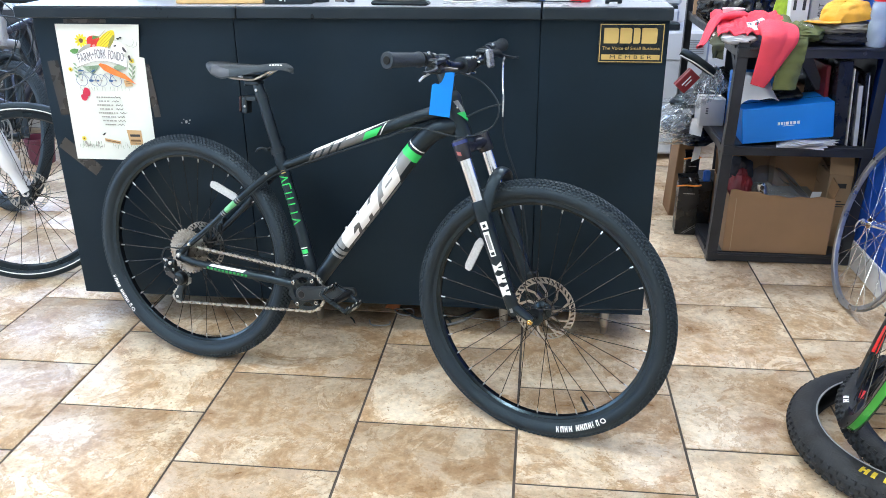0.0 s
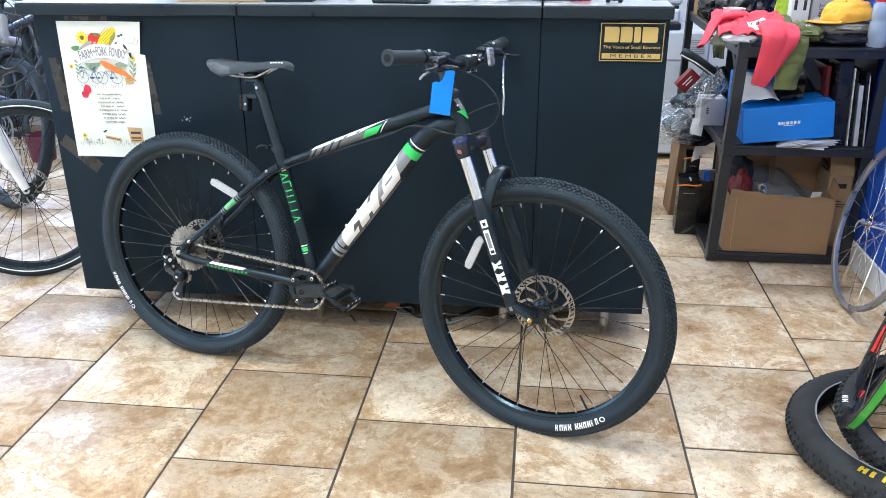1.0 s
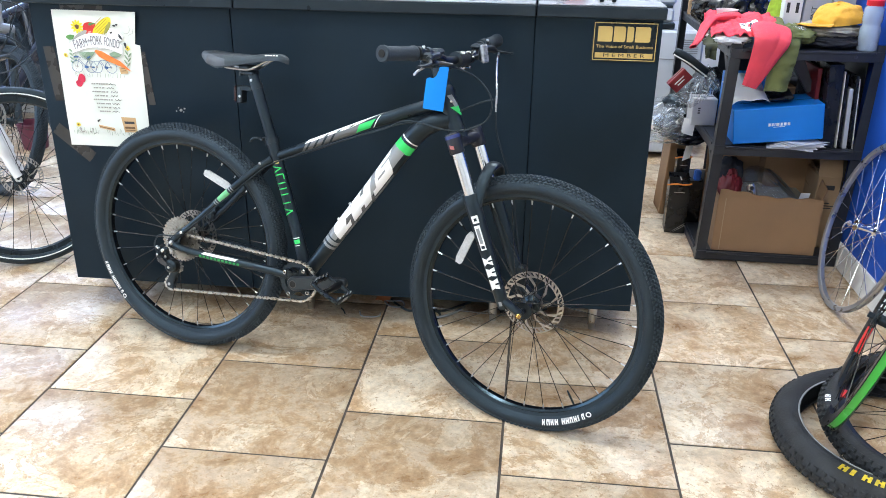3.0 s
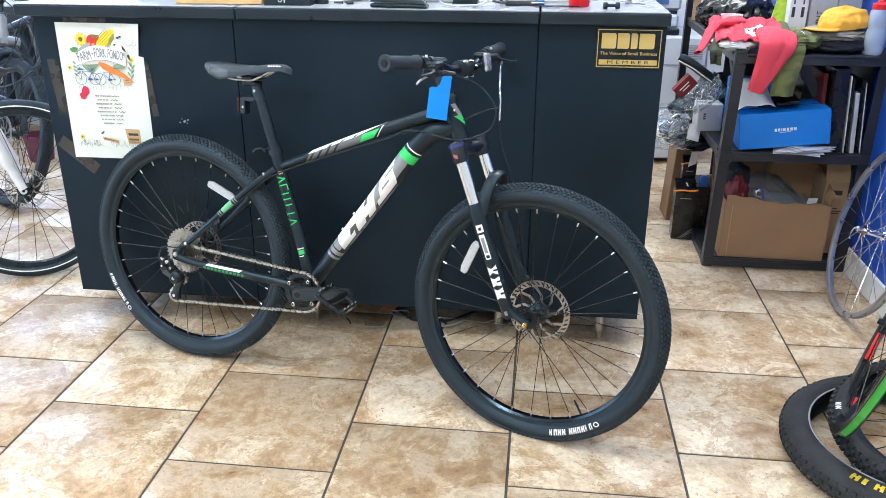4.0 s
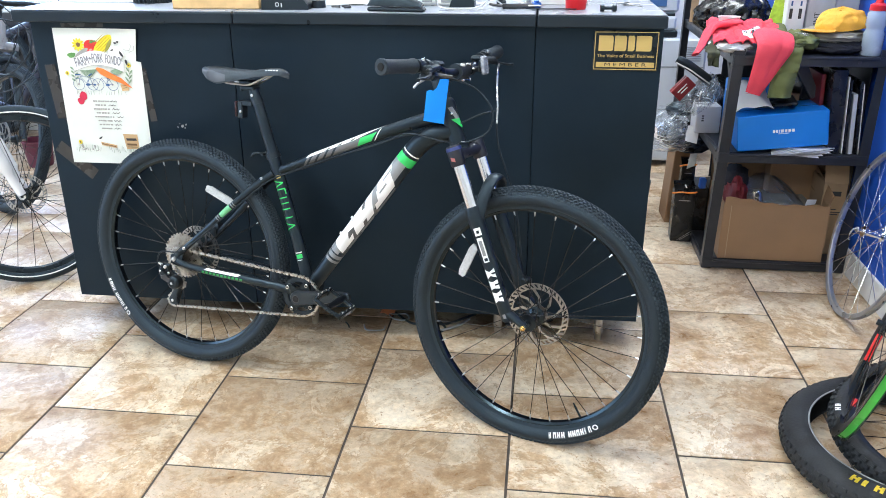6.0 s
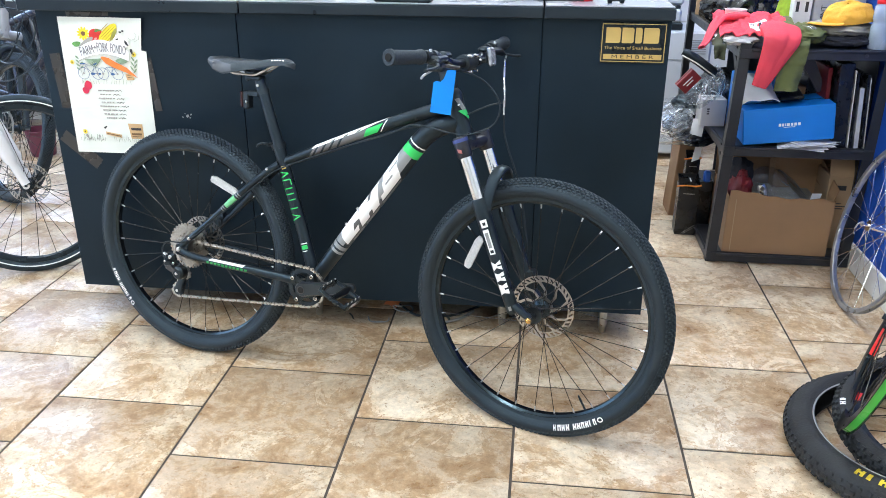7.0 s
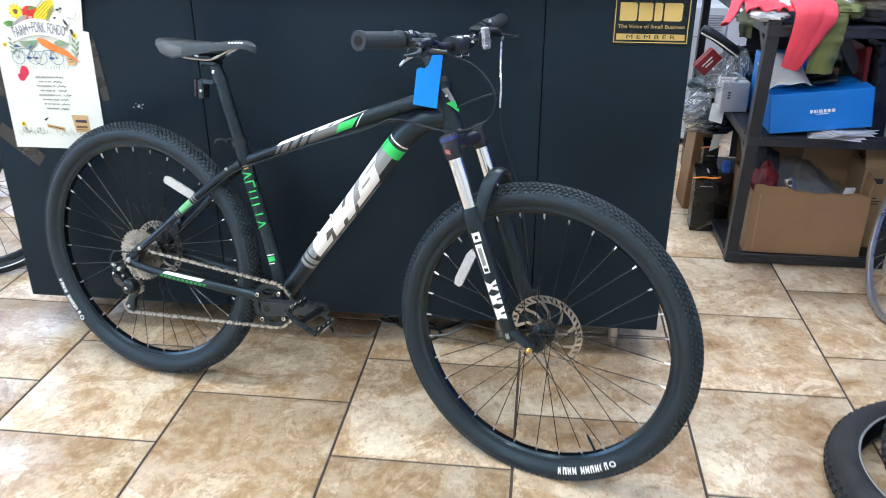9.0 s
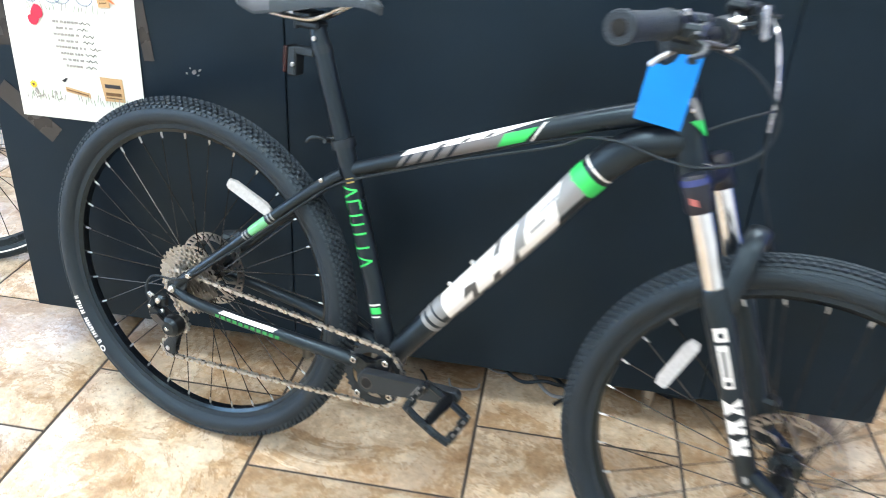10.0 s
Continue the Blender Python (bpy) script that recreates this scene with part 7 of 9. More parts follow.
# clothes on the top shelf
def drape(x0, x1, yb, drop, seed, skew=0.0, amp=0.012, z0=0.92, taper=0.0, yf=3.236):
    """Cloth lying on the shelf and hanging over its front edge; u across, v from back to hem."""
    top = 3.30
    def fn(u, v):
        x = lerp(x0, x1, u)
        if v < 0.5:
            k = v / 0.5
            p = Vector((x, lerp(yb, yf + 0.012, k), z0 + 0.016 * math.sin(3 * k + 4 * u + seed) - 0.02 * k ** 6))
        else:
            k = (v - 0.5) / 0.5
            xx = lerp(x, (x0 + x1) / 2, taper * k) + skew * k
            p = Vector((xx, yf - 0.016 * min(1, k * 6) + 0.012 * math.sin(7 * u + seed + 2 * k) * k, z0 - 0.02 - drop * k))
        w = Vector((3.5 * x + seed, 3.5 * v, seed))
        return p + Vector((0, -abs(noise.noise(w * 3.0)) * amp, noise.noise(w * 2.2) * amp))
    return fn


def cloth_sleeve(path, half, flatness, seed, across=(1, 0, 0), n=40):
    """A flattened, creased sleeve along a path; half: its half widths."""
    P = smooth_path(path, 8)
    across = Vector(across)

    def fn(u, v):
        i = min(int(u * (len(P) - 1)), len(P) - 2)
        f_ = u * (len(P) - 1) - i
        p = P[i].lerp(P[i + 1], f_)
        t = (P[i + 1] - P[i]).normalized()
        side = (across - t * across.dot(t)).normalized()
        up = side.cross(t)
        k = u * (len(half) - 1)
        q = min(int(k), len(half) - 2)
        w = lerp(half[q], half[q + 1], k - q)
        a = 2 * math.pi * v
        crease = noise.noise(Vector((3.2 * math.cos(a) + seed, 3.2 * math.sin(a), 2.2 * u))) * 0.34 + noise.noise(Vector((6.5 * math.cos(a), seed + 6.5 * math.sin(a), 6 * u))) * 0.16
        return p + side * math.cos(a) * w * (1 + 0.10 * crease) + up * math.sin(a) * w * flatness * (1 + 1.5 * crease)

    return G().sheet(fn, n, 40)


def shirt_body(u, v):
    """The shirt's chest, lying bunched on the shelf; v from the back to the front."""
    x, y = lerp(0.665, 0.925, u) - 0.02 * v, lerp(3.56, 3.262, v)
    z = lerp(0.966, 0.922, v) + 0.010 * math.sin(math.pi * u) * math.sin(math.pi * min(1, v * 1.1))
    z += 0.013 * noise.noise(Vector((9 * u, 5 * v, 1.7))) + 0.016 * abs(noise.noise(Vector((4 * u + 9 * v, 12 * v - 7 * u, 4.1)))) + 0.006 * noise.noise(Vector((22 * u - 9 * v, 17 * v, 2.2)))
    return (x + 0.012 * noise.noise(Vector((3 * v, 5 * u, 8))), y + 0.016 * noise.noise(Vector((6 * u, 2, 3))), z)


g = G().sheet(shirt_body, 56, 48, 0.004)
g.join(cloth_sleeve([(0.868, 3.400, 0.948), (0.868, 3.300, 0.944), (0.860, 3.232, 0.915), (0.840, 3.224, 0.850), (0.820, 3.228, 0.785), (0.806, 3.236, 0.738)], [0.060, 0.072, 0.066, 0.050, 0.038, 0.028], 0.24, 2.3, n=56))
g.join(cloth_sleeve([(0.760, 3.47, 0.958), (0.705, 3.44, 0.962), (0.660, 3.40, 0.960), (0.624, 3.335, 0.924), (0.602, 3.285, 0.898), (0.580, 3.250, 0.879)], [0.050, 0.040, 0.030, 0.022, 0.019, 0.016], 0.42, 7.7, (0.55, -0.55, 0.3), n=56))
red = thing("red_shirt", g, RED_CLOTH, Matrix(), "bright red shirt with a sleeve hanging off the shelf", "shirt", sharp=80)
part("cuff_lining", G().sheet(lambda u, v: (0.805 + 0.024 * math.cos(2 * math.pi * u) * (0.4 + 0.6 * v), 3.240 + 0.007 * math.sin(2 * math.pi * u) * (0.4 + 0.6 * v), 0.7365), 16, 2), mat("pale_pink_lining", (0.80, 0.32, 0.34), 0.85, var=0.1), red, "paler cuff lining")
part("shirt_print", G().sheet(lambda u, v: Vector(shirt_body(lerp(0.44, 0.78, u), lerp(0.56, 0.86, v))) + Vector((0, 0, 0.004)), 16, 8, 0.002), WHITE_CLOTH, red, "white printed panel", sharp=80)
for k in range(3):
    part("print_bar", G().sheet(lambda u, v: Vector(shirt_body(0.48 + 0.10 * k + 0.022 * u, lerp(0.62, 0.80, v) + 0.02 * (k % 2))) + Vector((0, 0, 0.0062)), 3, 4, 0.001), PRINT_INK, red)
thing("olive_shirt", G().sheet(drape(0.868, 0.968, 3.56, 0.190, 4.6, -0.014, 0.017, 0.937, 0.16, 3.256), 34, 56, 0.004), OLIVE_CLOTH, Matrix(), "olive green shirt hanging over the shelf edge", "shirt", sharp=80)
thing("olive_cuff", G().sheet(drape(0.622, 0.668, 3.36, 0.050, 9.1, 0.0, 0.012, 0.912, 0.2, 3.25), 12, 24, 0.004), mat("dark_olive_cloth", (0.05, 0.055, 0.03), 0.85, var=0.2), Matrix(), "dark olive sleeve end hanging beside the post", "cloth", sharp=80)
thing("olive_cloth", lump(0.085, 0.11, 0.036, 8.2, 0.26, 48, 0.25), OLIVE_CLOTH, pose(0.965, 3.36, SH2 + 0.012), "bunched olive green cloth on the top shelf", "cloth", sharp=80)
thing("white_shirt", lump(0.10, 0.10, 0.024, 2.2, 0.22, 44, 0.2), WHITE_CLOTH, pose(0.712, 3.345, SH2 + 0.005), "folded white cloth under the red shirt", "cloth", sharp=80)
for k, (x, y, z, rx, ry, rz, mt, lab) in enumerate(((1.115, 3.385, SH2, 0.130, 0.112, 0.026, DARK_CLOTH, "rumpled dark navy shirt on the top shelf"), (1.145, 3.40, SH2 + 0.020, 0.100, 0.105, 0.020, DARK_CLOTH, "rumpled black shirt on the top shelf"), (1.112, 3.40, SH2 + 0.036, 0.128, 0.112, 0.030, GREY_CLOTH, "rumpled grey shirt on the top shelf"))):
    thing("folded_shirt", lump(rx, ry, rz, 51.0 + 7 * k, 0.15, 60, 0.14), mt, pose(x, y, z, 0, 0, 9 * k - 6), lab, "shirt", "folded shirts", sharp=85)


def cap_dome(u, v):
    a, b = 2 * math.pi * u, math.pi / 2 * v
    r = 0.086 * math.cos(b) ** 0.75 if v < 1 else 0
    d = Vector((math.cos(a) * r / 0.086, math.sin(a) * r / 0.086, math.sin(b)))
    k = 1 + 0.10 * noise.noise(d * 1.8 + Vector((3, 1, 0))) + 0.05 * noise.noise(d * 4.5) - 0.035 * math.exp(-((a * 3 / math.pi) % 1 - 0.5) ** 2 * 160) * math.cos(b)
    return (math.cos(a) * r * 1.10 * k, math.sin(a) * r * k, 0.074 * math.sin(b) ** 0.80 * k * (1 + 0.10 * math.cos(a + 2.4)))


capm = pose(1.135, 3.390, SH2 + 0.084, 4, 6, 200)
cap = thing("yellow_cap", G().sheet(cap_dome, 90, 22, 0.002), YELLOW_CLOTH, capm, "mustard yellow baseball cap on folded shirts", "cap", sharp=38)
part("brim", G().sheet(lambda u, v: (0.055 + (0.035 + 0.075 * v) * math.cos(lerp(-1.2, 1.2, u)), (0.080 + 0.018 * v) * math.sin(lerp(-1.2, 1.2, u)), 0.008 - 0.004 * v * v + 0.014 * (1 - abs(2 * u - 1)) * v), 18, 8, 0.003), YELLOW_CLOTH, cap, "curved yellow brim", capm, 70)
part("button", G().disc((0, 0, 0.071), (0, 0, 1), 0.007, 0.005, 12), YELLOW_CLOTH, cap, "", capm)
part("cap_mark", G().sheet(lambda u, v: Vector(cap_dome(lerp(0.60, 0.72, u), lerp(0.40, 0.54, v))) * 1.012, 6, 3), DECAL_DARKGREY, cap, "dark stitched mark", capm)
bott = thing("water_bottle", G().lathe([(0, 0), (0.033, 0), (0.037, 0.006), (0.037, 0.080), (0.032, 0.092), (0.032, 0.100), (0.036, 0.112), (0.034, 0.150), (0.026, 0.166), (0.0, 0.166)], 28, pose(0, 0, 0, 90), closed=False), BOTTLE, pose(1.229, 3.305, SH2), "frosted bicycle water bottle with a red cap", "water bottle")
part("bottle_cap", G().lathe([(0, 0.163), (0.031, 0.163), (0.031, 0.182), (0.014, 0.190), (0.011, 0.205), (0, 0.205)], 24, pose(0, 0, 0, 90), closed=False), PLASTIC_RED, bott, "red screw cap")
part("bottle_print", G().lathe([(0.0364, 0.03), (0.0364, 0.07), (0.0368, 0.07), (0.0368, 0.03)], 10, pose(0, 0, 0, 90), a0=radians(-120), a1=radians(-70)), PRINT_BLUE, bott, "blue printed figure-free mark")
def pleated_bag(rx, ry, rz, seed, knot=(0.25, 0.0, 0.9), n=96):
    """A tied bag: long pleats that run together at the knot."""
    kd = Vector(knot).normalized()
    sd = kd.orthogonal().normalized()
    td = kd.cross(sd)

    def fn(u, v):
        a, b = 2 * math.pi * u, math.pi * v
        d = kd * math.cos(b) + (sd * math.cos(a) + td * math.sin(a)) * math.sin(b)
        fold_ = 0.5 - abs(noise.noise(Vector((3.2 * math.cos(a), 3.2 * math.sin(a), 0.7 * v + seed)))) - 0.8 * abs(noise.noise(Vector((8 * math.cos(a), 8 * math.sin(a), 2.6 * v + seed)))) - 0.4 * abs(noise.noise(Vector((15 * math.cos(a), 15 * math.sin(a), 4 * v + seed))))
        k = 1 + 0.30 * fold_ * math.sin(b) ** 0.5 + 0.12 * noise.noise(d * 2.1 + Vector((seed, 0, 0))) + 0.05 * noise.noise(d * 9 + Vector((0, seed, 0)))
        p = Vector((d.x * rx * k, d.y * ry * k, d.z * rz * k + rz * 0.8))
        p.z = max(p.z, 0.0)
        return p

    return G().sheet(fn, n, n // 2)


thing("black_rubbish_bag", pleated_bag(0.164, 0.13, 0.093, 11.4), BAG_BLACK, pose(0.846, 3.900, SH2), "shiny crumpled black plastic bag on the top shelf", "plastic bag", sharp=85)
thing("white_cup", G().lathe([(0, 0), (0.036, 0), (0.042, 0.030), (0.044, 0.032), (0.040, 0.032), (0.034, 0.004), (0, 0.004)], 26, pose(0, 0, 0, 90), closed=False), PLASTIC_WHITE, pose(0.742, 3.50, SH2 + 0.083), "white round tub on the folded cloth", "tub")
for x, y, w, h, d, mt, lab in ((0.985, 3.590, 0.072, 0.27, 0.06, PAPER_WHITE, "white box with dark cut-outs at the back of the shelf"), (1.066, 3.595, 0.105, 0.28, 0.06, mat("light_grey_carton", (0.46, 0.48, 0.51), 0.6), "light grey carton at the back of the top shelf"), (1.174, 3.598, 0.090, 0.27, 0.06, mat("mid_grey_carton", (0.42, 0.44, 0.47), 0.6), "grey carton at the back of the top shelf")):
    bx = carton("back_carton", x, y, SH2, w, d, h, mt, lab, category="box")
    if mt is PAPER_WHITE:
        for q in (0.016, 0.052):
            part("cut_out", G().box((q, -0.0006, 0.118), (0.012, 0.001, 0.040), 0.0002), PRINT_INK, bx, "dark cut-out")
            part("cut_out", G().box((q, -0.0006, 0.158), (0.007, 0.001, 0.018), 0.0002), PRINT_BLUE, bx, "dark cut-out")
    else:
        part("print_bar", G().box((w * 0.5, -0.0006, 0.185), (w * 0.7, 0.001, 0.006), 0.0002), PRINT_GREYINK, bx)
        if w > 0.1:
            words("MNT", 0.030, pose(x + 0.040, y - 0.0012, SH2 + 0.092, 90, -90, 0), PRINT_INK, bx, "black upright lettering")
thing("green_booklet", G().box((0, 0, 0.09), (0.060, 0.006, 0.18), 0.001), mat("lime_card", (0.42, 0.62, 0.05), 0.6, var=0.3, scale=40), pose(0.942, 3.63, SH2, -6, 12, 0), "lime green and black booklet behind the bag", "booklet")
for k in range(3):
    thing("foil_packet", lump(0.035, 0.03, 0.010, 20 + k, 0.35, 20), FILM_THIN, pose(0.985 + 0.035 * k, 3.33 + 0.02 * k, SH2 + 0.06), "crinkled clear foil packet on the clothes", "packet", "foil packets", 70)

# heap at the rack's open side
HEAP = pose(0, -0.002, -0.0685) @ Matrix.Scale(1.05, 4)
white_cab = thing("white_cabinet", G().box((0.585, 4.965, 0.385), (0.66, 0.43, 0.70), 0.012), CASE_GREY, Matrix(), "pale grey office cabinet by the back wall", "cabinet")
for z in (0.58, 0.34):
    part("drawer_line", G().box((0.585, 4.7485, z), (0.64, 0.003, 0.006), 0.0008), PLASTIC_GREY, white_cab, "grey drawer joint")
for k in range(7):
    part("vent_slot", G().box((0.83, 4.7485, 0.615 + 0.012 * k), (0.11, 0.003, 0.005), 0.0008), PLASTIC_GREY, white_cab, "grey vent slot")
part("badge", G().box((0.650, 4.7480, 0.50), (0.05, 0.003, 0.025), 0.0005), PLASTIC_GREY, white_cab, "grey badge")
for x in (0.30, 0.87):
    for y in (4.80, 5.12):
        part("caster", G().disc((x, y, 0.020), (1, 0, 0), 0.020, 0.016, 16).tube([(x, y, 0.020), (x, y, 0.042)], 0.008, 8), PLASTIC_BLACK, white_cab, "black caster")
printer = thing("printer", G().box((0.54, 4.96, 0.8130), (0.40, 0.36, 0.072), 0.012), CASE_GREY, Matrix(), "pale grey desktop printer on the cabinet", "printer")
part("printer_base", G().box((0.54, 4.96, 0.7560), (0.42, 0.37, 0.036), 0.005), PLASTIC_BLACK, printer, "black base")
part("paper_slot", G().box((0.54, 4.96, 0.8580), (0.38, 0.34, 0.016), 0.002), PLASTIC_BLACK, printer, "dark paper slot")
part("top_lid", G().box((0.54, 4.97, 0.9100), (0.42, 0.34, 0.086), 0.014), CASE_GREY, printer, "pale scanner lid")
part("screen", G().box((0.60, 4.798, 0.925), (0.16, 0.006, 0.050), 0.002), PRINT_BLUE, printer, "dark blue screen")
carton("cardboard_carton", 0.622, 3.800, 0.0, 0.074, 0.16, 0.385, CARD, "brown carton standing on the floor by the rack", 2, roll=3, category="cardboard box")
for k, (x, y, w, d, h) in enumerate(((0.616, 3.555, 0.090, 0.10, 0.225), (0.656, 3.675, 0.060, 0.05, 0.315))):
    bb = carton("black_carton", x, y, 0.0, w, d, h, CARD_BLACK, "glossy black carton with an orange strap on the floor", -3 + 4 * k, category="box", group="strapped black cartons")
    m = pose(x, y, 0, 0, 0, -3 + 4 * k)
    part("strap", G().tube(smooth_path([(-0.012, -0.004, h + 0.004), (w * 0.3, -0.006, h + 0.010), (w * 0.75, -0.004, h + 0.008), (w + 0.004, 0.0, h + 0.012)], 5), 0.0055, 8, flat=0.6), PLASTIC_ORANGE, bb, "orange strap", m)
    part("label_bars", G().box((w * 0.5, -0.0006, h - 0.03), (w * 0.55, 0.001, 0.003), 0.0002), PRINT_GREYINK, bb, "", m)
    for q in (0.0, 0.010):
        part("stripe", G().prism([(w * 0.30 + q, 0.006), (w * 0.30 + q + 0.002, 0.006), (w - 0.004, 0.050 - q), (w - 0.004, 0.0525 - q)], -0.0012, -0.0004), PRINT_GREYINK, bb, "pale slanted line", m)
    part("lid_flap", G().add([(0, 0, h), (w, 0, h), (w, d, h + 0.03), (0, d, h + 0.03), (0, 0, h + 0.004), (w, 0, h + 0.004), (w, d, h + 0.034), (0, d, h + 0.034)], [(3, 2, 1, 0), (4, 5, 6, 7), (0, 1, 5, 4), (1, 2, 6, 5), (2, 3, 7, 6), (3, 0, 4, 7)]), CARD_BLACK, bb, "raised black lid", m)
    part("strap_tail", G().box((w * 0.55, d * 0.4, h + 0.024), (0.006, 0.05, 0.002), 0.0005), PAPER_WHITE, bb, "white strap end", m)
thing("blue_clip", G().box((0, 0, 0.02), (0.03, 0.03, 0.05), 0.006), PLASTIC_BLUE, pose(0.738, 3.60, 0.245), "small blue plastic clip between boxes", "clip")
thing("black_carton_low", G().box((0, 0, 0.12), (0.06, 0.06, 0.24), 0.002), CARD_BLACK, pose(0.738, 3.62, 0.0), "narrow black carton on the floor", "box")
thing("white_tag", G().sheet(lambda u, v: (0.03 * u, -0.004 * v, -0.10 * v + 0.02 * u), 3, 6, 0.001), PAPER_WHITE, pose(0.688, 3.667, 0.408, 0, 8, 0), "white paper tag hanging on the carton", "tag")
thing("wrapped_parcel", lump(0.12, 0.10, 0.055, 31.0, 0.2, 72, 0.36), BAG_BLACK, pose(0.662, 3.84, 0.385) @ Matrix.Scale(0.95, 4), "black plastic-wrapped parcel on the carton", "parcel", sharp=85)
wb = carton("white_carton_small", 0.672, 3.568, SH1, 0.103, 0.095, 0.117, PLASTIC_WHITE, "white carton with grey print bars on the heap", 3, category="box")
for z in (0.075, 0.065, 0.055):
    part("print_bar", G().box((0.028, -0.0006, z), (0.010, 0.001, 0.006), 0.0002), PRINT_INK, wb)
thing("navy_parcel", pleated_bag(0.075, 0.075, 0.034, 44.0, (0.9, -0.2, 0.3), 64), mat("navy_film", (0.012, 0.018, 0.034), 0.24, var=0.3), pose(0.689, 3.690, 0.388) @ Matrix.Scale(1.06, 4), "dark navy plastic parcel under the white carton", "parcel", sharp=85)
thing("white_sheet", G().sheet(lambda u, v: (lerp(0.606, 0.655, u) + 0.012 * v, 3.405 + 0.030 * v, lerp(0.505, 0.562, v) - 0.012 * u * (1 - v)), 6, 6, 0.001), PAPER_WHITE, HEAP, "bent white card against the parcel", "card", sharp=80)


def film_drape(corners, amp, seed, bulge):
    """A see-through bag: a four-cornered film, pulled into long folds; corners in order round it."""
    a, b, c, d = (Vector(q) for q in corners)

    def fn(u, v):
        p = a.lerp(b, u).lerp(d.lerp(c, u), v)
        e = math.sin(math.pi * u) * math.sin(math.pi * v)
        q = v + 0.5 * u * math.sin(seed) + 0.10 * noise.noise(Vector((2 * u, 2 * v, seed)))
        w = 1.2 * abs(noise.noise(Vector((1.4 * u, 7 * q, seed)))) + 0.7 * abs(noise.noise(Vector((2.4 * u, 15 * q, seed + 4)))) + 0.25 * noise.noise(Vector((9 * u, 20 * q, seed + 9)))
        return p + Vector((0.5 * amp * noise.noise(Vector((4 * u, 7 * v, seed + 20))), -bulge * e - amp * w, 0.6 * amp * noise.noise(Vector((6 * v, 4 * u, seed + 13)))))

    return G().sheet(fn, 56, 72)


thing("clear_bag", film_drape([(0.500, 3.50, 0.600), (0.610, 3.47, 0.620), (0.640, 3.46, 0.445), (0.485, 3.50, 0.430)], 0.013, 3.0, 0.06).join(film_drape([(0.495, 3.56, 0.615), (0.600, 3.53, 0.640), (0.625, 3.50, 0.46), (0.480, 3.56, 0.44)], 0.015, 8.0, 0.03)), FILM, HEAP, "crumpled clear plastic bag of parts", "plastic bag", sharp=85)
thing("clear_bag", film_drape([(0.700, 3.40, 0.775), (0.735, 3.39, 0.690), (0.630, 3.40, 0.610), (0.570, 3.42, 0.630)], 0.011, 5.0, 0.03).join(film_drape([(0.690, 3.45, 0.790), (0.740, 3.42, 0.700), (0.640, 3.44, 0.600), (0.560, 3.47, 0.640)], 0.013, 1.5, 0.01)), FILM, HEAP, "crumpled clear plastic bag heaped by the rack", "plastic bag", sharp=85)
thing("dark_part", lump(0.055, 0.05, 0.030, 63.0, 0.3, 30, 0.3), PLASTIC_BLACK, HEAP @ pose(0.592, 3.52, 0.585, 0, 0, 20), "dark part inside the plastic bag", "bike part", sharp=60)
thing("grey_part", G().box((0, 0, 0), (0.05, 0.05, 0.085), 0.012), PLASTIC_GREY, HEAP @ pose(0.585, 3.53, 0.515, 10, 14, 8), "grey part wrapped in the plastic bag", "bike part")
rb = carton("red_carton", 0.594, 3.552, 0.637, 0.092, 0.042, 0.055, mat("bright_red_carton", (0.23, 0.007, 0.014), 0.35, var=0.1), "small red parts carton on the heap", 4, roll=-48, category="box")
for z, w in ((0.034, 0.050), (0.022, 0.036)):
    part("print_bar", G().box((0.044, -0.0006, z), (w, 0.001, 0.005), 0.0002), PAPER_WHITE, rb, "", pose(0.594, 3.552, 0.637, 0, -48, 4))
thing("black_foam_roll", G().tube(smooth_path([(0.540, 3.40, 0.838), (0.590, 3.39, 0.812), (0.635, 3.385, 0.782), (0.672, 3.39, 0.757)], 6), [0.014, 0.017] + [0.019] * 15 + [0.018, 0.016], 14), PLASTIC_BLACK, HEAP, "black foam-covered roll lying on the heap", "foam roll", sharp=38)
thing("white_cable", G().tube(smooth_path([(0.536, 3.386, 0.826), (0.590, 3.371, 0.800), (0.635, 3.366, 0.771), (0.672, 3.374, 0.746)], 6), 0.003, 6), PLASTIC_WHITE, HEAP, "thin white cable along the foam roll", "cable")
thing("wooden_board", G().box((0, 0, 0.19), (0.034, 0.014, 0.38), 0.002), mat("tan_wood", (0.40, 0.25, 0.13), 0.6, var=0.25, scale=14), pose(0.742, 4.300, SH2, 0, 1, 0), "tan wooden board standing behind the black bag", "board")
thing("dark_bag", pleated_bag(0.085, 0.15, 0.105, 23.0, (-0.4, -0.3, 0.8), 72), mat("charcoal_film", (0.016, 0.018, 0.022), 0.30, var=0.3, scale=14), pose(0.792, 3.900, SH1), "charcoal plastic bag on the middle shelf", "plastic bag", sharp=85)
thing("black_bucket", G().lathe([(0, 0), (0.07, 0), (0.085, 0.16), (0.08, 0.16), (0.066, 0.005), (0, 0.005)], 26, pose(0, 0, 0, 90), closed=False), PLASTIC_BLACK, pose(0.48, 3.95, 0.0), "black plastic bucket on the floor", "bucket")


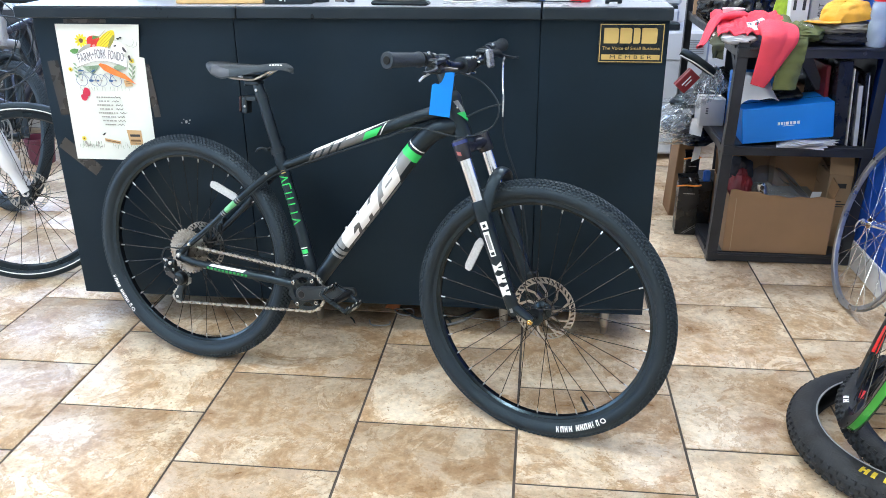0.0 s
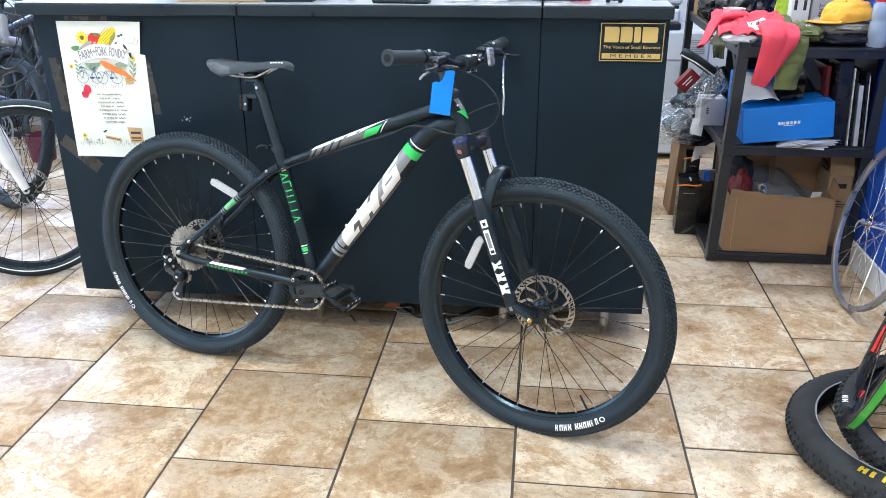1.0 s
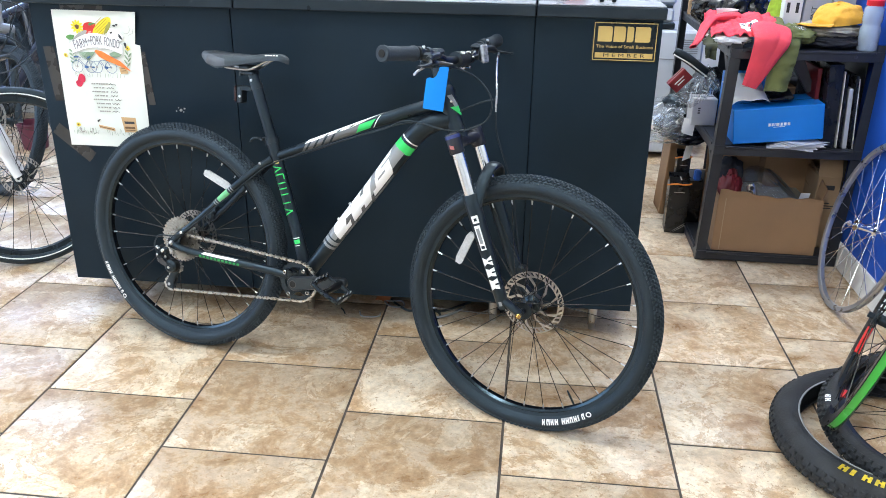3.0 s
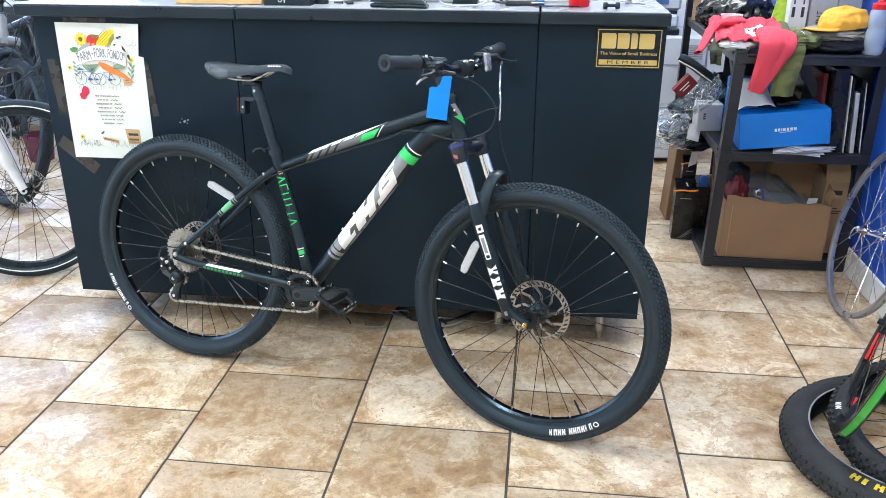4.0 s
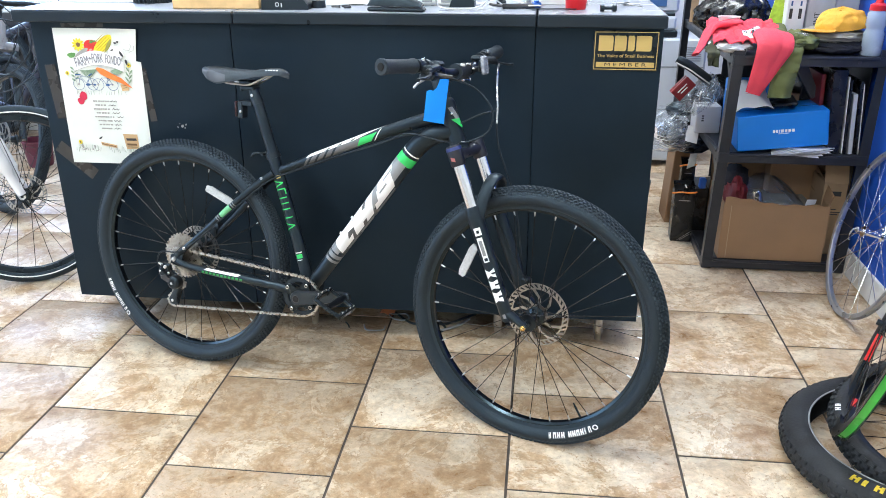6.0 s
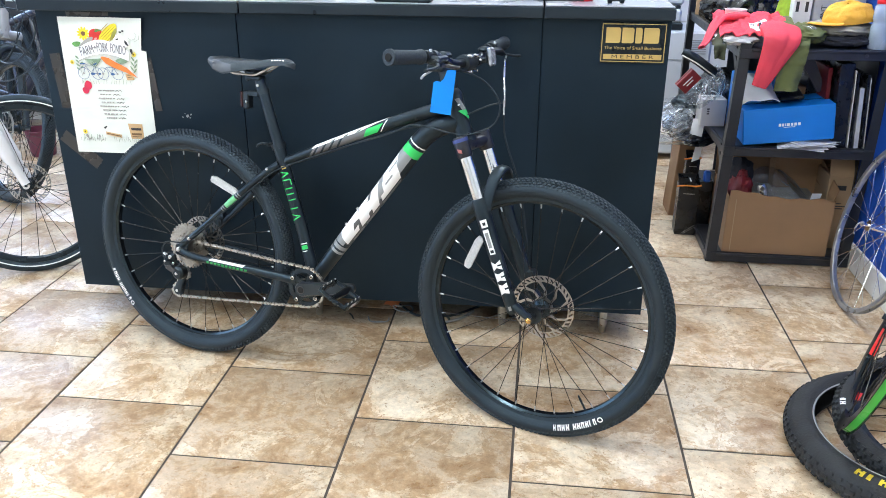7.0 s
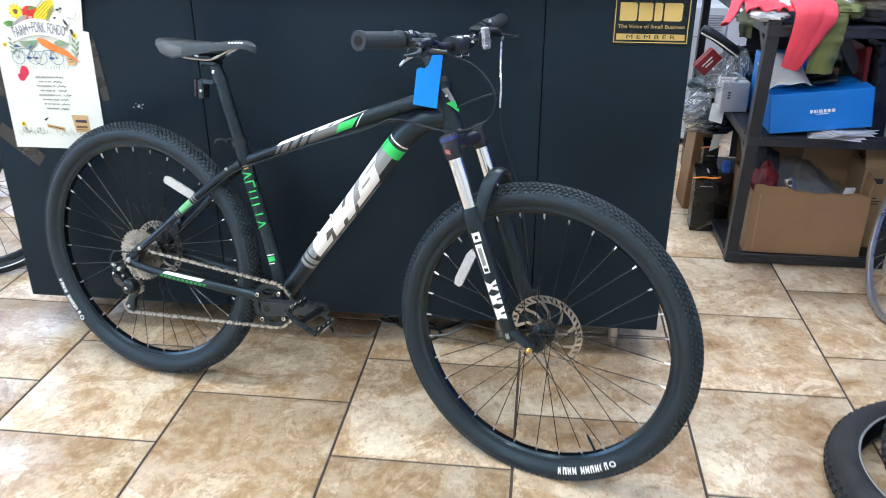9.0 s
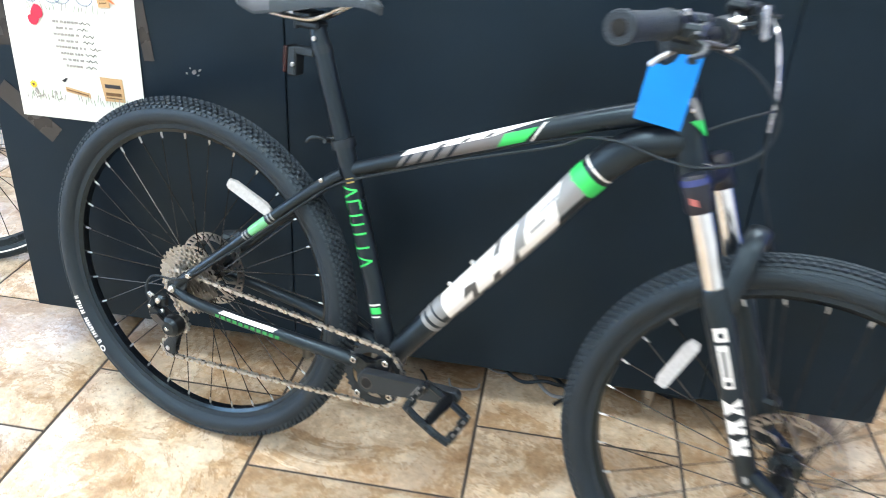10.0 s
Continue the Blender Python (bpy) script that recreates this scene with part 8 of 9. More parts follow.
# ---- loose wheels and tyres by the blue wall ----
def spoked(w, at, rim_r, hub_r, half, n, mat_, gauge=0.0011, cross=55):
    """Spokes between a hub's flanges at +-half and the rim, one object each."""
    data = {}
    for k in range(n):
        side, lead = (1 if k % 2 else -1), (1 if (k // 2) % 2 else -1)
        if (side, lead) not in data:
            a = radians(cross * lead)
            data[side, lead] = mesh_of("spoke", G().tube([(hub_r * math.cos(a), side * half, hub_r * math.sin(a)), (rim_r, 0, 0)], gauge, 5), mat_)
        put("spoke", data[side, lead], w, m=at @ Matrix.Rotation(2 * math.pi * k / n, 4, "Y"))


def frame_n(centre, axle, toward=(0, 0, 1)):
    """A pose whose y is the axle and whose z points toward a direction as far as it can."""
    y = Vector(axle).normalized()
    z = Vector(toward)
    z = (z - y * z.dot(y)).normalized()
    return Matrix.Translation(centre) @ Matrix((y.cross(z), y, z)).transposed().to_4x4()


sw = frame_n((1.206, 2.907, 0.310), (-0.972, 0.034, 0.235))
silver = thing("bare_wheel", G().lathe([(0.315, -0.009), (0.317, -0.010), (0.317, -0.0085), (0.309, -0.0075), (0.309, 0.0075), (0.317, 0.0085), (0.317, 0.010), (0.315, 0.009), (0.301, 0.0095), (0.298, 0.006), (0.298, -0.006), (0.301, -0.0095)], 120), SILVER_RIM, sw, "bare silver bicycle wheel without tyre leaning by the wall", "bicycle wheel")
part("hub", G().lathe([(0, -0.055), (0.006, -0.055), (0.006, -0.038), (0.020, -0.036), (0.020, -0.032), (0.0125, -0.026), (0.0125, 0.026), (0.020, 0.032), (0.020, 0.036), (0.006, 0.038), (0.006, 0.055), (0, 0.055)], 24, closed=False), CHROME, silver, "polished silver hub", sw)
part("quick_release", G().disc((0, 0.058, 0), (0, 1, 0), 0.010, 0.008, 14).tube(smooth_path([(0.0, 0.064, 0.004), (0.006, 0.070, -0.010), (0.010, 0.068, -0.032), (0.008, 0.064, -0.046)], 4), 0.0045, 8, flat=0.6), ALLOY, silver, "silver quick-release lever", sw)
spoked(silver, sw, 0.298, 0.018, 0.034, 32, CHROME, 0.0012)

# worn tyre lying on the floor, another on it, and a wheel with a green stripe on that
def lying_tyre(name, centre, axle, R_, T_, label, knob=0.005, rows=(-2, -1, 0, 1, 2)):
    """An empty tyre lying on its side; its axle points up, more or less."""
    m = frame_n(centre, axle, (0, 1, 0))
    C = R_ - T_
    prof = []
    for k in range(17):
        a = radians(-128 + 256 * k / 16)
        prof.append((C + math.cos(a) * T_, math.sin(a) * T_))
    prof += [(C + math.cos(radians(a)) * (T_ - 0.003), math.sin(radians(a)) * (T_ - 0.003)) for a in range(126, -127, -18)]
    g = G().lathe(prof, 110)
    n = 84
    for k in range(n):
        for j in rows:
            a = 2 * math.pi * (k + (0.5 if j % 2 else 0)) / n
            mm = Matrix.Rotation(-a, 4, "Y") @ Matrix.Translation((C, 0, 0)) @ Matrix.Rotation(radians(j * 23), 4, "Z") @ Matrix.Translation((T_ + knob * 0.3, 0, 0))
            hx, hy, hz = knob * 0.7, 0.0052, math.pi * R_ / n * 0.58
            vs = [mm @ Vector(q) for q in ((-hx, -hy, -hz), (-hx, hy, -hz), (-hx, hy, hz), (-hx, -hy, hz), (hx, -hy * 0.75, -hz * 0.8), (hx, hy * 0.75, -hz * 0.8), (hx, hy * 0.75, hz * 0.8), (hx, -hy * 0.75, hz * 0.8))]
            g.add(vs, [(4, 5, 6, 7), (0, 1, 5, 4), (1, 2, 6, 5), (2, 3, 7, 6), (3, 0, 4, 7)])
    return thing(name, g, OLD_RUBBER, m, label, "tyre"), m


t1, m1 = lying_tyre("worn_tyre", (1.032, 1.972, 0.053), (-0.03, 0.01, 0.999), 0.335, 0.043, "worn black knobbly tyre lying on the floor", 0.0038, (-3, -2, -1, 0, 1))
ring_r, ring_y = 0.292 + 0.043 * math.cos(radians(128)), 0.043 * math.sin(radians(128))
part("bead", G().lathe([(ring_r - 0.002, ring_y - 0.001), (ring_r + 0.0015, ring_y + 0.0012), (ring_r - 0.0005, ring_y + 0.0028), (ring_r - 0.0035, ring_y + 0.001)], 110), PLASTIC_GREY, t1, "scuffed grey bead edge", m1)


def tyre_words(t, m, R_, T_, start, widths, material, step, label):
    a = start
    for q in widths:
        if q:
            g = flank_bar(R_ + 0.005, T_, 66, 100, a, a + step * 0.26, 0.0010, 1)
            g.join(flank_bar(R_ + 0.005, T_, 66, 100, a + step * 0.44 * q, a + step * 0.72 * q, 0.0010, 1))
            g.join(flank_bar(R_ + 0.005, T_, 78, 88, a + step * 0.2, a + step * 0.5 * q, 0.0012, 1))
            part("flank_mark", g, material, t, label, m)
        a += step
    return a


tyre_words(t1, m1, 0.335, 0.043, radians(-40), (1, 0.5, 1, 1, 0.9, 1), DECAL_YELLOW, -0.095, "worn yellow printed bar")
t2, m2 = lying_tyre("fitted_tyre", (1.165, 1.955, 0.128), (-0.13, -0.02, 0.99), 0.350, 0.029, "knobbly tyre on a wheel lying over the first")
tyre_words(t2, m2, 0.350, 0.029, radians(14), (1, 0.8), DECAL_WHITE, 0.06, "white printed bar")
lr = part("rim", G().lathe([(0.312, -0.012), (0.316, -0.012), (0.306, -0.008), (0.306, 0.008), (0.316, 0.012), (0.312, 0.012), (0.284, 0.010), (0.280, 0.0), (0.284, -0.010)], 110), GLOSS_BLACK, t2, "black rim", m2)
for a0 in (24, 150):
    part("rim_mark", G().lathe([(0.2865, 0.0112), (0.309, 0.0121), (0.309, 0.0127), (0.2865, 0.0118)], 10, a0=radians(a0), a1=radians(a0 + 8)), RIM_RED, lr, "red stripe", m2)
part("hub", G().lathe([(0, -0.05), (0.008, -0.05), (0.008, -0.035), (0.022, -0.033), (0.022, -0.028), (0.014, -0.02), (0.014, 0.02), (0.022, 0.028), (0.022, 0.033), (0.008, 0.035), (0.008, 0.05), (0, 0.05)], 24, closed=False), PLASTIC_BLACK, t2, "black hub", m2)
spoked(t2, m2, 0.280, 0.020, 0.030, 28, SPOKE_STEEL, 0.0013)
gm = frame_n((0.936, 2.012, 0.378), (-0.868, 0.413, 0.276))
green = thing("striped_wheel", G().lathe([(0.309, -0.011), (0.316, -0.012), (0.316, -0.010), (0.308, -0.009), (0.308, 0.009), (0.316, 0.010), (0.316, 0.012), (0.309, 0.011), (0.284, 0.011), (0.276, 0.008), (0.276, -0.008), (0.284, -0.011)], 120), GLOSS_BLACK, gm, "black bare wheel with green rim tape leaning over the tyres", "bicycle wheel")
part("rim_tape", G().lathe([(0.3084, -0.0088), (0.3094, -0.0088), (0.3094, 0.0088), (0.3084, 0.0088)], 120), RIM_GREEN, green, "bright green rim tape", gm)
for y in (-0.0118, 0.0113):
    part("brake_track", G().lathe([(0.306, y), (0.3150, y), (0.3150, y + 0.0005), (0.306, y + 0.0005)], 120), DARK_STEEL, green, "grey worn brake track", gm)
for a0, a1 in ((-48, -30), (100, 112)):
    part("red_stripe", G().lathe([(0.2745, -0.0078), (0.2758, -0.0078), (0.2758, 0.0078), (0.2745, 0.0078)], 10, a0=radians(a0), a1=radians(a1)), RIM_RED, green, "red stripe", gm)
for k in range(5):
    part("rim_mark", G().lathe([(0.2745, -0.006), (0.2758, -0.006), (0.2758, 0.006), (0.2745, 0.006)], 2, a0=radians(-20 + 3.6 * k), a1=radians(-18 + 3.6 * k)), DECAL_WHITE, green, "white printed bar", gm)
part("hub", G().lathe([(0, -0.05), (0.008, -0.05), (0.008, -0.035), (0.022, -0.033), (0.022, -0.028), (0.014, -0.02), (0.014, 0.02), (0.022, 0.028), (0.022, 0.033), (0.008, 0.035), (0.008, 0.05), (0, 0.05)], 24, closed=False), PLASTIC_BLACK, green, "black hub", gm)
spoked(green, gm, 0.276, 0.020, 0.030, 28, SPOKE_STEEL, 0.0013)


# ---- the bicycles behind the counter ----
def slick_tyre(R_, T_):
    C = R_ - T_
    return G().lathe([(C + math.cos(radians(-140 + 280 * k / 20)) * T_, math.sin(radians(-140 + 280 * k / 20)) * T_) for k in range(21)], 120)


CW = pose(-2.017 + 0.028, 2.888 - 0.060, 0.002) @ pose(0, 0, 0, 0, 0, 25) @ pose(0, 0, 0, -11)
city = tagged(put("city_bike", None, None, "white city bike with slick tyres parked behind the counter", CW), category="bicycle")
RC_, TC_ = 0.352, 0.021
wm = CW @ Matrix.Translation((0, 0, RC_))
cw = part("front_wheel", G().lathe([(0.311, -0.011), (0.314, -0.011), (0.304, -0.008), (0.304, 0.008), (0.314, 0.011), (0.311, 0.011), (0.296, 0.010), (0.290, 0.0), (0.296, -0.010)], 110), GLOSS_BLACK, city, "front wheel", wm)
part("tyre", slick_tyre(RC_, TC_), RUBBER, cw, "slick black tyre with a reflective line", wm)
rr, yy = RC_ - TC_ + math.cos(radians(-100)) * TC_, math.sin(radians(-100)) * TC_
part("reflective_line", G().lathe([(rr - 0.0022, yy - 0.0006), (rr + 0.0022, yy - 0.0006), (rr + 0.0022, yy), (rr - 0.0022, yy)], 120), DECAL_WHITE, cw, "pale reflective line", wm)
for k in range(9):
    a = radians(62 - 2.3 * k)
    part("flank_mark", arc_bar(RC_ - TC_ + 0.003, RC_ - TC_ + 0.0105, -TC_ * 0.99, -TC_ * 0.90, a, a - radians(1.6), 0.0008, 2, -1), DECAL_GREY, cw, "", wm)
part("hub", G().lathe([(0, -0.05), (0.008, -0.05), (0.012, -0.034), (0.024, -0.033), (0.024, -0.028), (0.016, -0.02), (0.016, 0.02), (0.024, 0.03), (0.008, 0.036), (0.008, 0.05), (0, 0.05)], 24, closed=False), PLASTIC_BLACK, cw, "black hub", wm)
part("brake_disc", rotor_mesh(0.080), COG_STEEL, cw, "steel brake disc", wm @ Matrix.Translation((0, 0.044, 0)))
spoked(cw, wm, 0.290, 0.021, 0.030, 28, SPOKE_STEEL, 0.0012)
forks = G()
for s in (-1, 1):
    forks.tube(smooth_path([(0.004, s * 0.052, RC_ + 0.006), (-0.030, s * 0.054, RC_ + 0.09), (-0.078, s * 0.056, RC_ + 0.22), (-0.135, s * 0.050, RC_ + 0.36), (-0.165, s * 0.036, RC_ + 0.42)], 6), [0.017] * 7 + [0.026] * 8 + [0.034] * 10, 14)
forks.tube([(-0.165, -0.045, RC_ + 0.42), (-0.165, 0.045, RC_ + 0.42)], 0.025, 14)
cf = part("fork", forks, WHITE_PAINT, city, "glossy white fork")
part("dropout", G().lathe([(0.006, -0.004), (0.013, -0.004), (0.013, 0.004), (0.006, 0.004)], 18, Matrix.Translation((0.004, -0.056, RC_)), a0=radians(60), a1=radians(380)), ALLOY, cf, "silver dropout")
part("head_tube", G().tube([(-0.165, 0, RC_ + 0.43), (-0.225, 0, RC_ + 0.58)], 0.022, 16), WHITE_PAINT, city, "white head tube")
part("down_tube", G().tube([(-0.18, 0, RC_ + 0.48), (-0.62, 0, 0.30)], 0.024, 16), WHITE_PAINT, city, "white down tube")
part("stem", G().tube([(-0.225, 0, RC_ + 0.58), (-0.25, 0, RC_ + 0.66)], 0.014, 12), PLASTIC_BLACK, city, "black stem")
part("rear_tyre", slick_tyre(RC_, TC_), RUBBER, city, "slick black rear tyre", CW @ Matrix.Translation((-1.05, 0, RC_)))
part("seat_tube", G().tube([(-0.62, 0, 0.30), (-0.78, 0, 0.85)], 0.018, 12), WHITE_PAINT, city, "white seat tube")
part("chainstay", G().tube([(-0.62, -0.05, 0.30), (-1.05, -0.06, RC_)], 0.012, 10), WHITE_PAINT, city)

# bike with knobbly tyres behind it
MW = pose(-2.642, 3.596, 0.0) @ pose(0, 0, 0, 0, 0, -31.4) @ pose(0, 0, 0, -16)
trail = tagged(put("trail_bike", None, None, "grey trail bike with knobbly tyres parked further back", MW), category="bicycle")
tm = MW @ Matrix.Translation((0, 0, R))
tw = put("front_wheel", RIM_DATA, trail, "front wheel", tm)
put("tyre", TYRE_DATA, tw, "black knobbly tyre", tm)
put("tread", TREAD_DATA, tw, "paler black tread blocks", tm)
part("hub", G().lathe([(0, -0.055), (0.010, -0.055), (0.012, -0.034), (0.026, -0.033), (0.026, -0.028), (0.016, -0.02), (0.016, 0.02), (0.026, 0.03), (0.010, 0.036), (0.010, 0.055), (0, 0.055)], 24, closed=False), PLASTIC_BLACK, tw, "black hub", tm)
part("brake_disc", rotor_mesh(0.090), COG_STEEL, tw, "steel brake disc", tm @ Matrix.Translation((0, -0.040, 0)))
spoked(tw, tm, 0.292, 0.022, 0.032, 32, SPOKE_STEEL, 0.0012)
tf = G()
for s in (-1, 1):
    tf.tube([(0.0, s * 0.066, R), (-0.17, s * 0.066, R + 0.43)], [0.019, 0.021], 14)
tf.tube(smooth_path([(-0.10, -0.066, R + 0.28), (-0.09, -0.04, R + 0.37), (-0.09, 0.04, R + 0.37), (-0.10, 0.066, R + 0.28)], 5), 0.02, 10)
part("fork", tf, PLASTIC_BLACK, trail, "black suspension fork")
part("fork_crown", G().tube([(-0.17, -0.08, R + 0.44), (-0.17, 0.08, R + 0.44)], 0.026, 14), GREY_PAINT, trail, "grey fork crown")
part("head_tube", G().tube([(-0.165, 0, R + 0.42), (-0.205, 0, R + 0.56)], 0.028, 18), GREY_PAINT, trail, "grey head tube")
part("down_tube", G().tube(smooth_path([(-0.17, 0, R + 0.47), (-0.28, 0, R + 0.42), (-0.65, 0, 0.36)], 5), [0.034] * 11, 16), GREY_PAINT, trail, "grey down tube")
part("top_tube", G().tube([(-0.20, 0, R + 0.54), (-0.72, 0, R + 0.36)], 0.022, 14), GREY_PAINT, trail, "grey top tube")
part("frame_decal", G().sheet(lambda u, v: (-0.26 + 0.06 * u, -0.036, R + 0.40 + 0.03 * v - 0.03 * u), 2, 2), PLASTIC_RED, trail, "small red mark")
part("handlebar", G().tube(smooth_path([(-0.24, -0.36, R + 0.68), (-0.20, -0.15, R + 0.67), (-0.19, 0, R + 0.65), (-0.20, 0.15, R + 0.67), (-0.24, 0.36, R + 0.68)], 5), 0.013, 12), PLASTIC_BLACK, trail, "black handlebar")
part("stem", G().tube([(-0.215, 0, R + 0.56), (-0.225, 0, R + 0.62), (-0.19, 0, R + 0.65)], 0.018, 12), PLASTIC_BLACK, trail, "black stem")
part("rear_tyre", G().join(tyre_mesh()), RUBBER, trail, "black knobbly rear tyre", MW @ Matrix.Translation((-1.12, 0, R)))
part("seat_tube", G().tube([(-0.65, 0, 0.34), (-0.80, 0, 0.80)], 0.018, 12), GREY_PAINT, trail, "grey seat tube")
for pts in ([(-0.10, -0.20, R + 0.66), (0.05, -0.14, R + 0.60), (0.13, -0.08, R + 0.48), (0.08, -0.08, R + 0.36), (-0.06, -0.06, R + 0.32), (-0.20, -0.05, R + 0.38)], [(-0.12, -0.16, R + 0.65), (0.02, -0.10, R + 0.63), (0.10, -0.05, R + 0.55), (0.09, -0.06, R + 0.42), (-0.02, -0.06, R + 0.30), (-0.14, -0.075, R + 0.26)], [(-0.14, 0.10, R + 0.66), (0.06, 0.10, R + 0.62), (0.16, 0.02, R + 0.44), (0.14, -0.05, R + 0.26), (0.06, -0.075, R + 0.16)]):
    part("cable", G().tube(smooth_path(pts, 7), 0.0026, 7), PLASTIC_BLACK, trail, "thin black cable")


for pts in ([(-2.30, 3.20, 1.00), (-2.188, 3.24, 0.981), (-2.141, 3.28, 0.956), (-2.126, 3.30, 0.899), (-2.154, 3.30, 0.830), (-2.220, 3.31, 0.772), (-2.319, 3.36, 0.733), (-2.45, 3.45, 0.74)], [(-2.10, 3.36, 0.83), (-2.114, 3.32, 0.788), (-2.162, 3.28, 0.731), (-2.239, 3.28, 0.688), (-2.335, 3.32, 0.663), (-2.45, 3.42, 0.66)], [(-2.36, 3.30, 0.80), (-2.279, 3.28, 0.828), (-2.232, 3.28, 0.833), (-2.186, 3.29, 0.808), (-2.16, 3.32, 0.76)]):
    part("cable", G().tube(smooth_path(pts, 7), 0.0030, 7), PLASTIC_BLACK, trail, "looping black cable", Matrix())


# two dark bikes further back
def back_bike(m, paint, label):
    """A plain parked bicycle at m, its front wheel's foot at the origin and its nose along x."""
    b = tagged(put("parked_bike", None, None, label, m), category="bicycle")
    for x, nm in ((0.0, "front_wheel"), (-1.08, "rear_wheel")):
        at = m @ Matrix.Translation((x, 0, R))
        w = put(nm, RIM_DATA, b, "black spoked wheel", at)
        put("tyre", TYRE_DATA, w, "black knobbly tyre", at)
        put("tread", TREAD_DATA, w, "paler black tread blocks", at)
        part("hub", G().disc((0, 0, 0), (0, 1, 0), 0.020, 0.10, 16), PLASTIC_BLACK, w, "black hub", at)
        part("brake_disc", rotor_mesh(0.082), COG_STEEL, w, "steel brake disc", at @ Matrix.Translation((0, -0.036, 0)))
        spoked(w, at, 0.294, 0.020, 0.030, 28, SPOKE_STEEL, 0.0012)
    g = G()
    for s in (-1, 1):
        g.tube([(0.0, s * 0.062, R), (-0.165, s * 0.062, R + 0.43)], [0.017, 0.020], 12)
    g.tube([(-0.165, -0.075, R + 0.43), (-0.165, 0.075, R + 0.43)], 0.024, 12)
    part("fork", g, PLASTIC_BLACK, b, "black suspension fork")
    part("head_tube", G().tube([(-0.165, 0, R + 0.43), (-0.215, 0, R + 0.56)], 0.024, 14), paint, b)
    part("down_tube", G().tube([(-0.18, 0, R + 0.46), (-0.64, 0, 0.32)], 0.029, 14), paint, b)
    part("top_tube", G().tube([(-0.205, 0, R + 0.54), (-0.76, 0, R + 0.36)], 0.020, 12), paint, b)
    part("seat_tube", G().tube([(-0.64, 0, 0.32), (-0.80, 0, R + 0.46)], 0.017, 12), paint, b)
    for s in (-1, 1):
        part("seatstay", G().tube([(-0.765, s * 0.02, R + 0.38), (-1.08, s * 0.062, R)], 0.009, 8), paint, b)
        part("chainstay", G().tube([(-0.64, s * 0.03, 0.32), (-1.08, s * 0.062, R)], 0.011, 8), paint, b)
    part("handlebar", G().tube(smooth_path([(-0.28, -0.34, R + 0.66), (-0.22, -0.12, R + 0.66), (-0.20, 0, R + 0.64), (-0.22, 0.12, R + 0.66), (-0.28, 0.34, R + 0.66)], 4), 0.014, 10), PLASTIC_BLACK, b, "black handlebar")
    part("stem", G().tube([(-0.215, 0, R + 0.56), (-0.20, 0, R + 0.64)], 0.017, 10), PLASTIC_BLACK, b)
    for s in (-1, 1):
        part("cable", G().tube(smooth_path([(-0.20, s * 0.2, R + 0.66), (-0.06, s * 0.12, R + 0.62), (0.02, s * 0.04, R + 0.48), (-0.05, s * 0.06, R + 0.30), (-0.02, s * 0.07, R + 0.10)], 6), 0.0026, 6), PLASTIC_BLACK, b)
    return b


back_bike(pose(-2.52, 4.22, 0.0) @ pose(0, 0, 0, 0, 0, -24) @ pose(0, 0, 0, -9), mat("dark_blue_paint", (0.012, 0.022, 0.055), 0.3, var=0.1, coat=0.3), "dark blue bike with knobbly tyres parked in a row")
back_bike(pose(-2.62, 4.74, 0.0) @ pose(0, 0, 0, 0, 0, -20) @ pose(0, 0, 0, -8), mat("charcoal_paint", (0.03, 0.032, 0.04), 0.3, var=0.1, coat=0.3), "charcoal bike parked at the back of the row")
thing("plastic_bucket", G().lathe([(0.0, 0.0), (0.062, 0.0), (0.068, 0.004), (0.084, 0.150), (0.089, 0.152), (0.089, 0.158), (0.081, 0.158), (0.066, 0.008), (0.0, 0.008)], 32, pose(0, 0, 0, 90), closed=False), mat("dusty_red_plastic", (0.13, 0.022, 0.045), 0.5, var=0.2), pose(-2.93, 4.40, 0.0), "dusty red plastic bucket on the floor between parked bikes", "bucket")

# cables and scraps under the counter
for pts, mt in (([(-0.50, 2.70, 0.006), (-0.42, 2.62, 0.006), (-0.36, 2.60, 0.030), (-0.30, 2.63, 0.006), (-0.20, 2.72, 0.006)], PLASTIC_BLACK), ([(-0.44, 2.80, 0.005), (-0.38, 2.64, 0.005), (-0.33, 2.58, 0.005), (-0.26, 2.60, 0.014), (-0.22, 2.68, 0.005)], PLASTIC_GREY), ([(-0.16, 2.75, 0.006), (-0.08, 2.64, 0.02), (0.0, 2.62, 0.03), (0.08, 2.70, 0.006)], PLASTIC_BLACK), ([(-0.40, 2.66, 0.004), (-0.34, 2.66, 0.004), (-0.30, 2.60, 0.004), (-0.33, 2.55, 0.004)], PLASTIC_BLACK)):
    thing("floor_cable", G().tube(smooth_path(pts, 6), 0.0045, 7), mt, Matrix(), "loose power cable on the floor under the counter", "cable", "floor cables")
thing("orange_tag", G().sheet(lambda u, v: (lerp(-0.026, 0.026, u) + 0.008 * v, 0.018 * v, 0.004 + 0.020 * v + 0.004 * math.sin(5 * u)), 8, 4, 0.0012), mat("dull_orange_card", (0.42, 0.12, 0.035), 0.6), pose(-0.530, 2.685, 0.0, 0, 0, -14), "dull orange card scrap on the floor under the counter", "scrap", sharp=60)
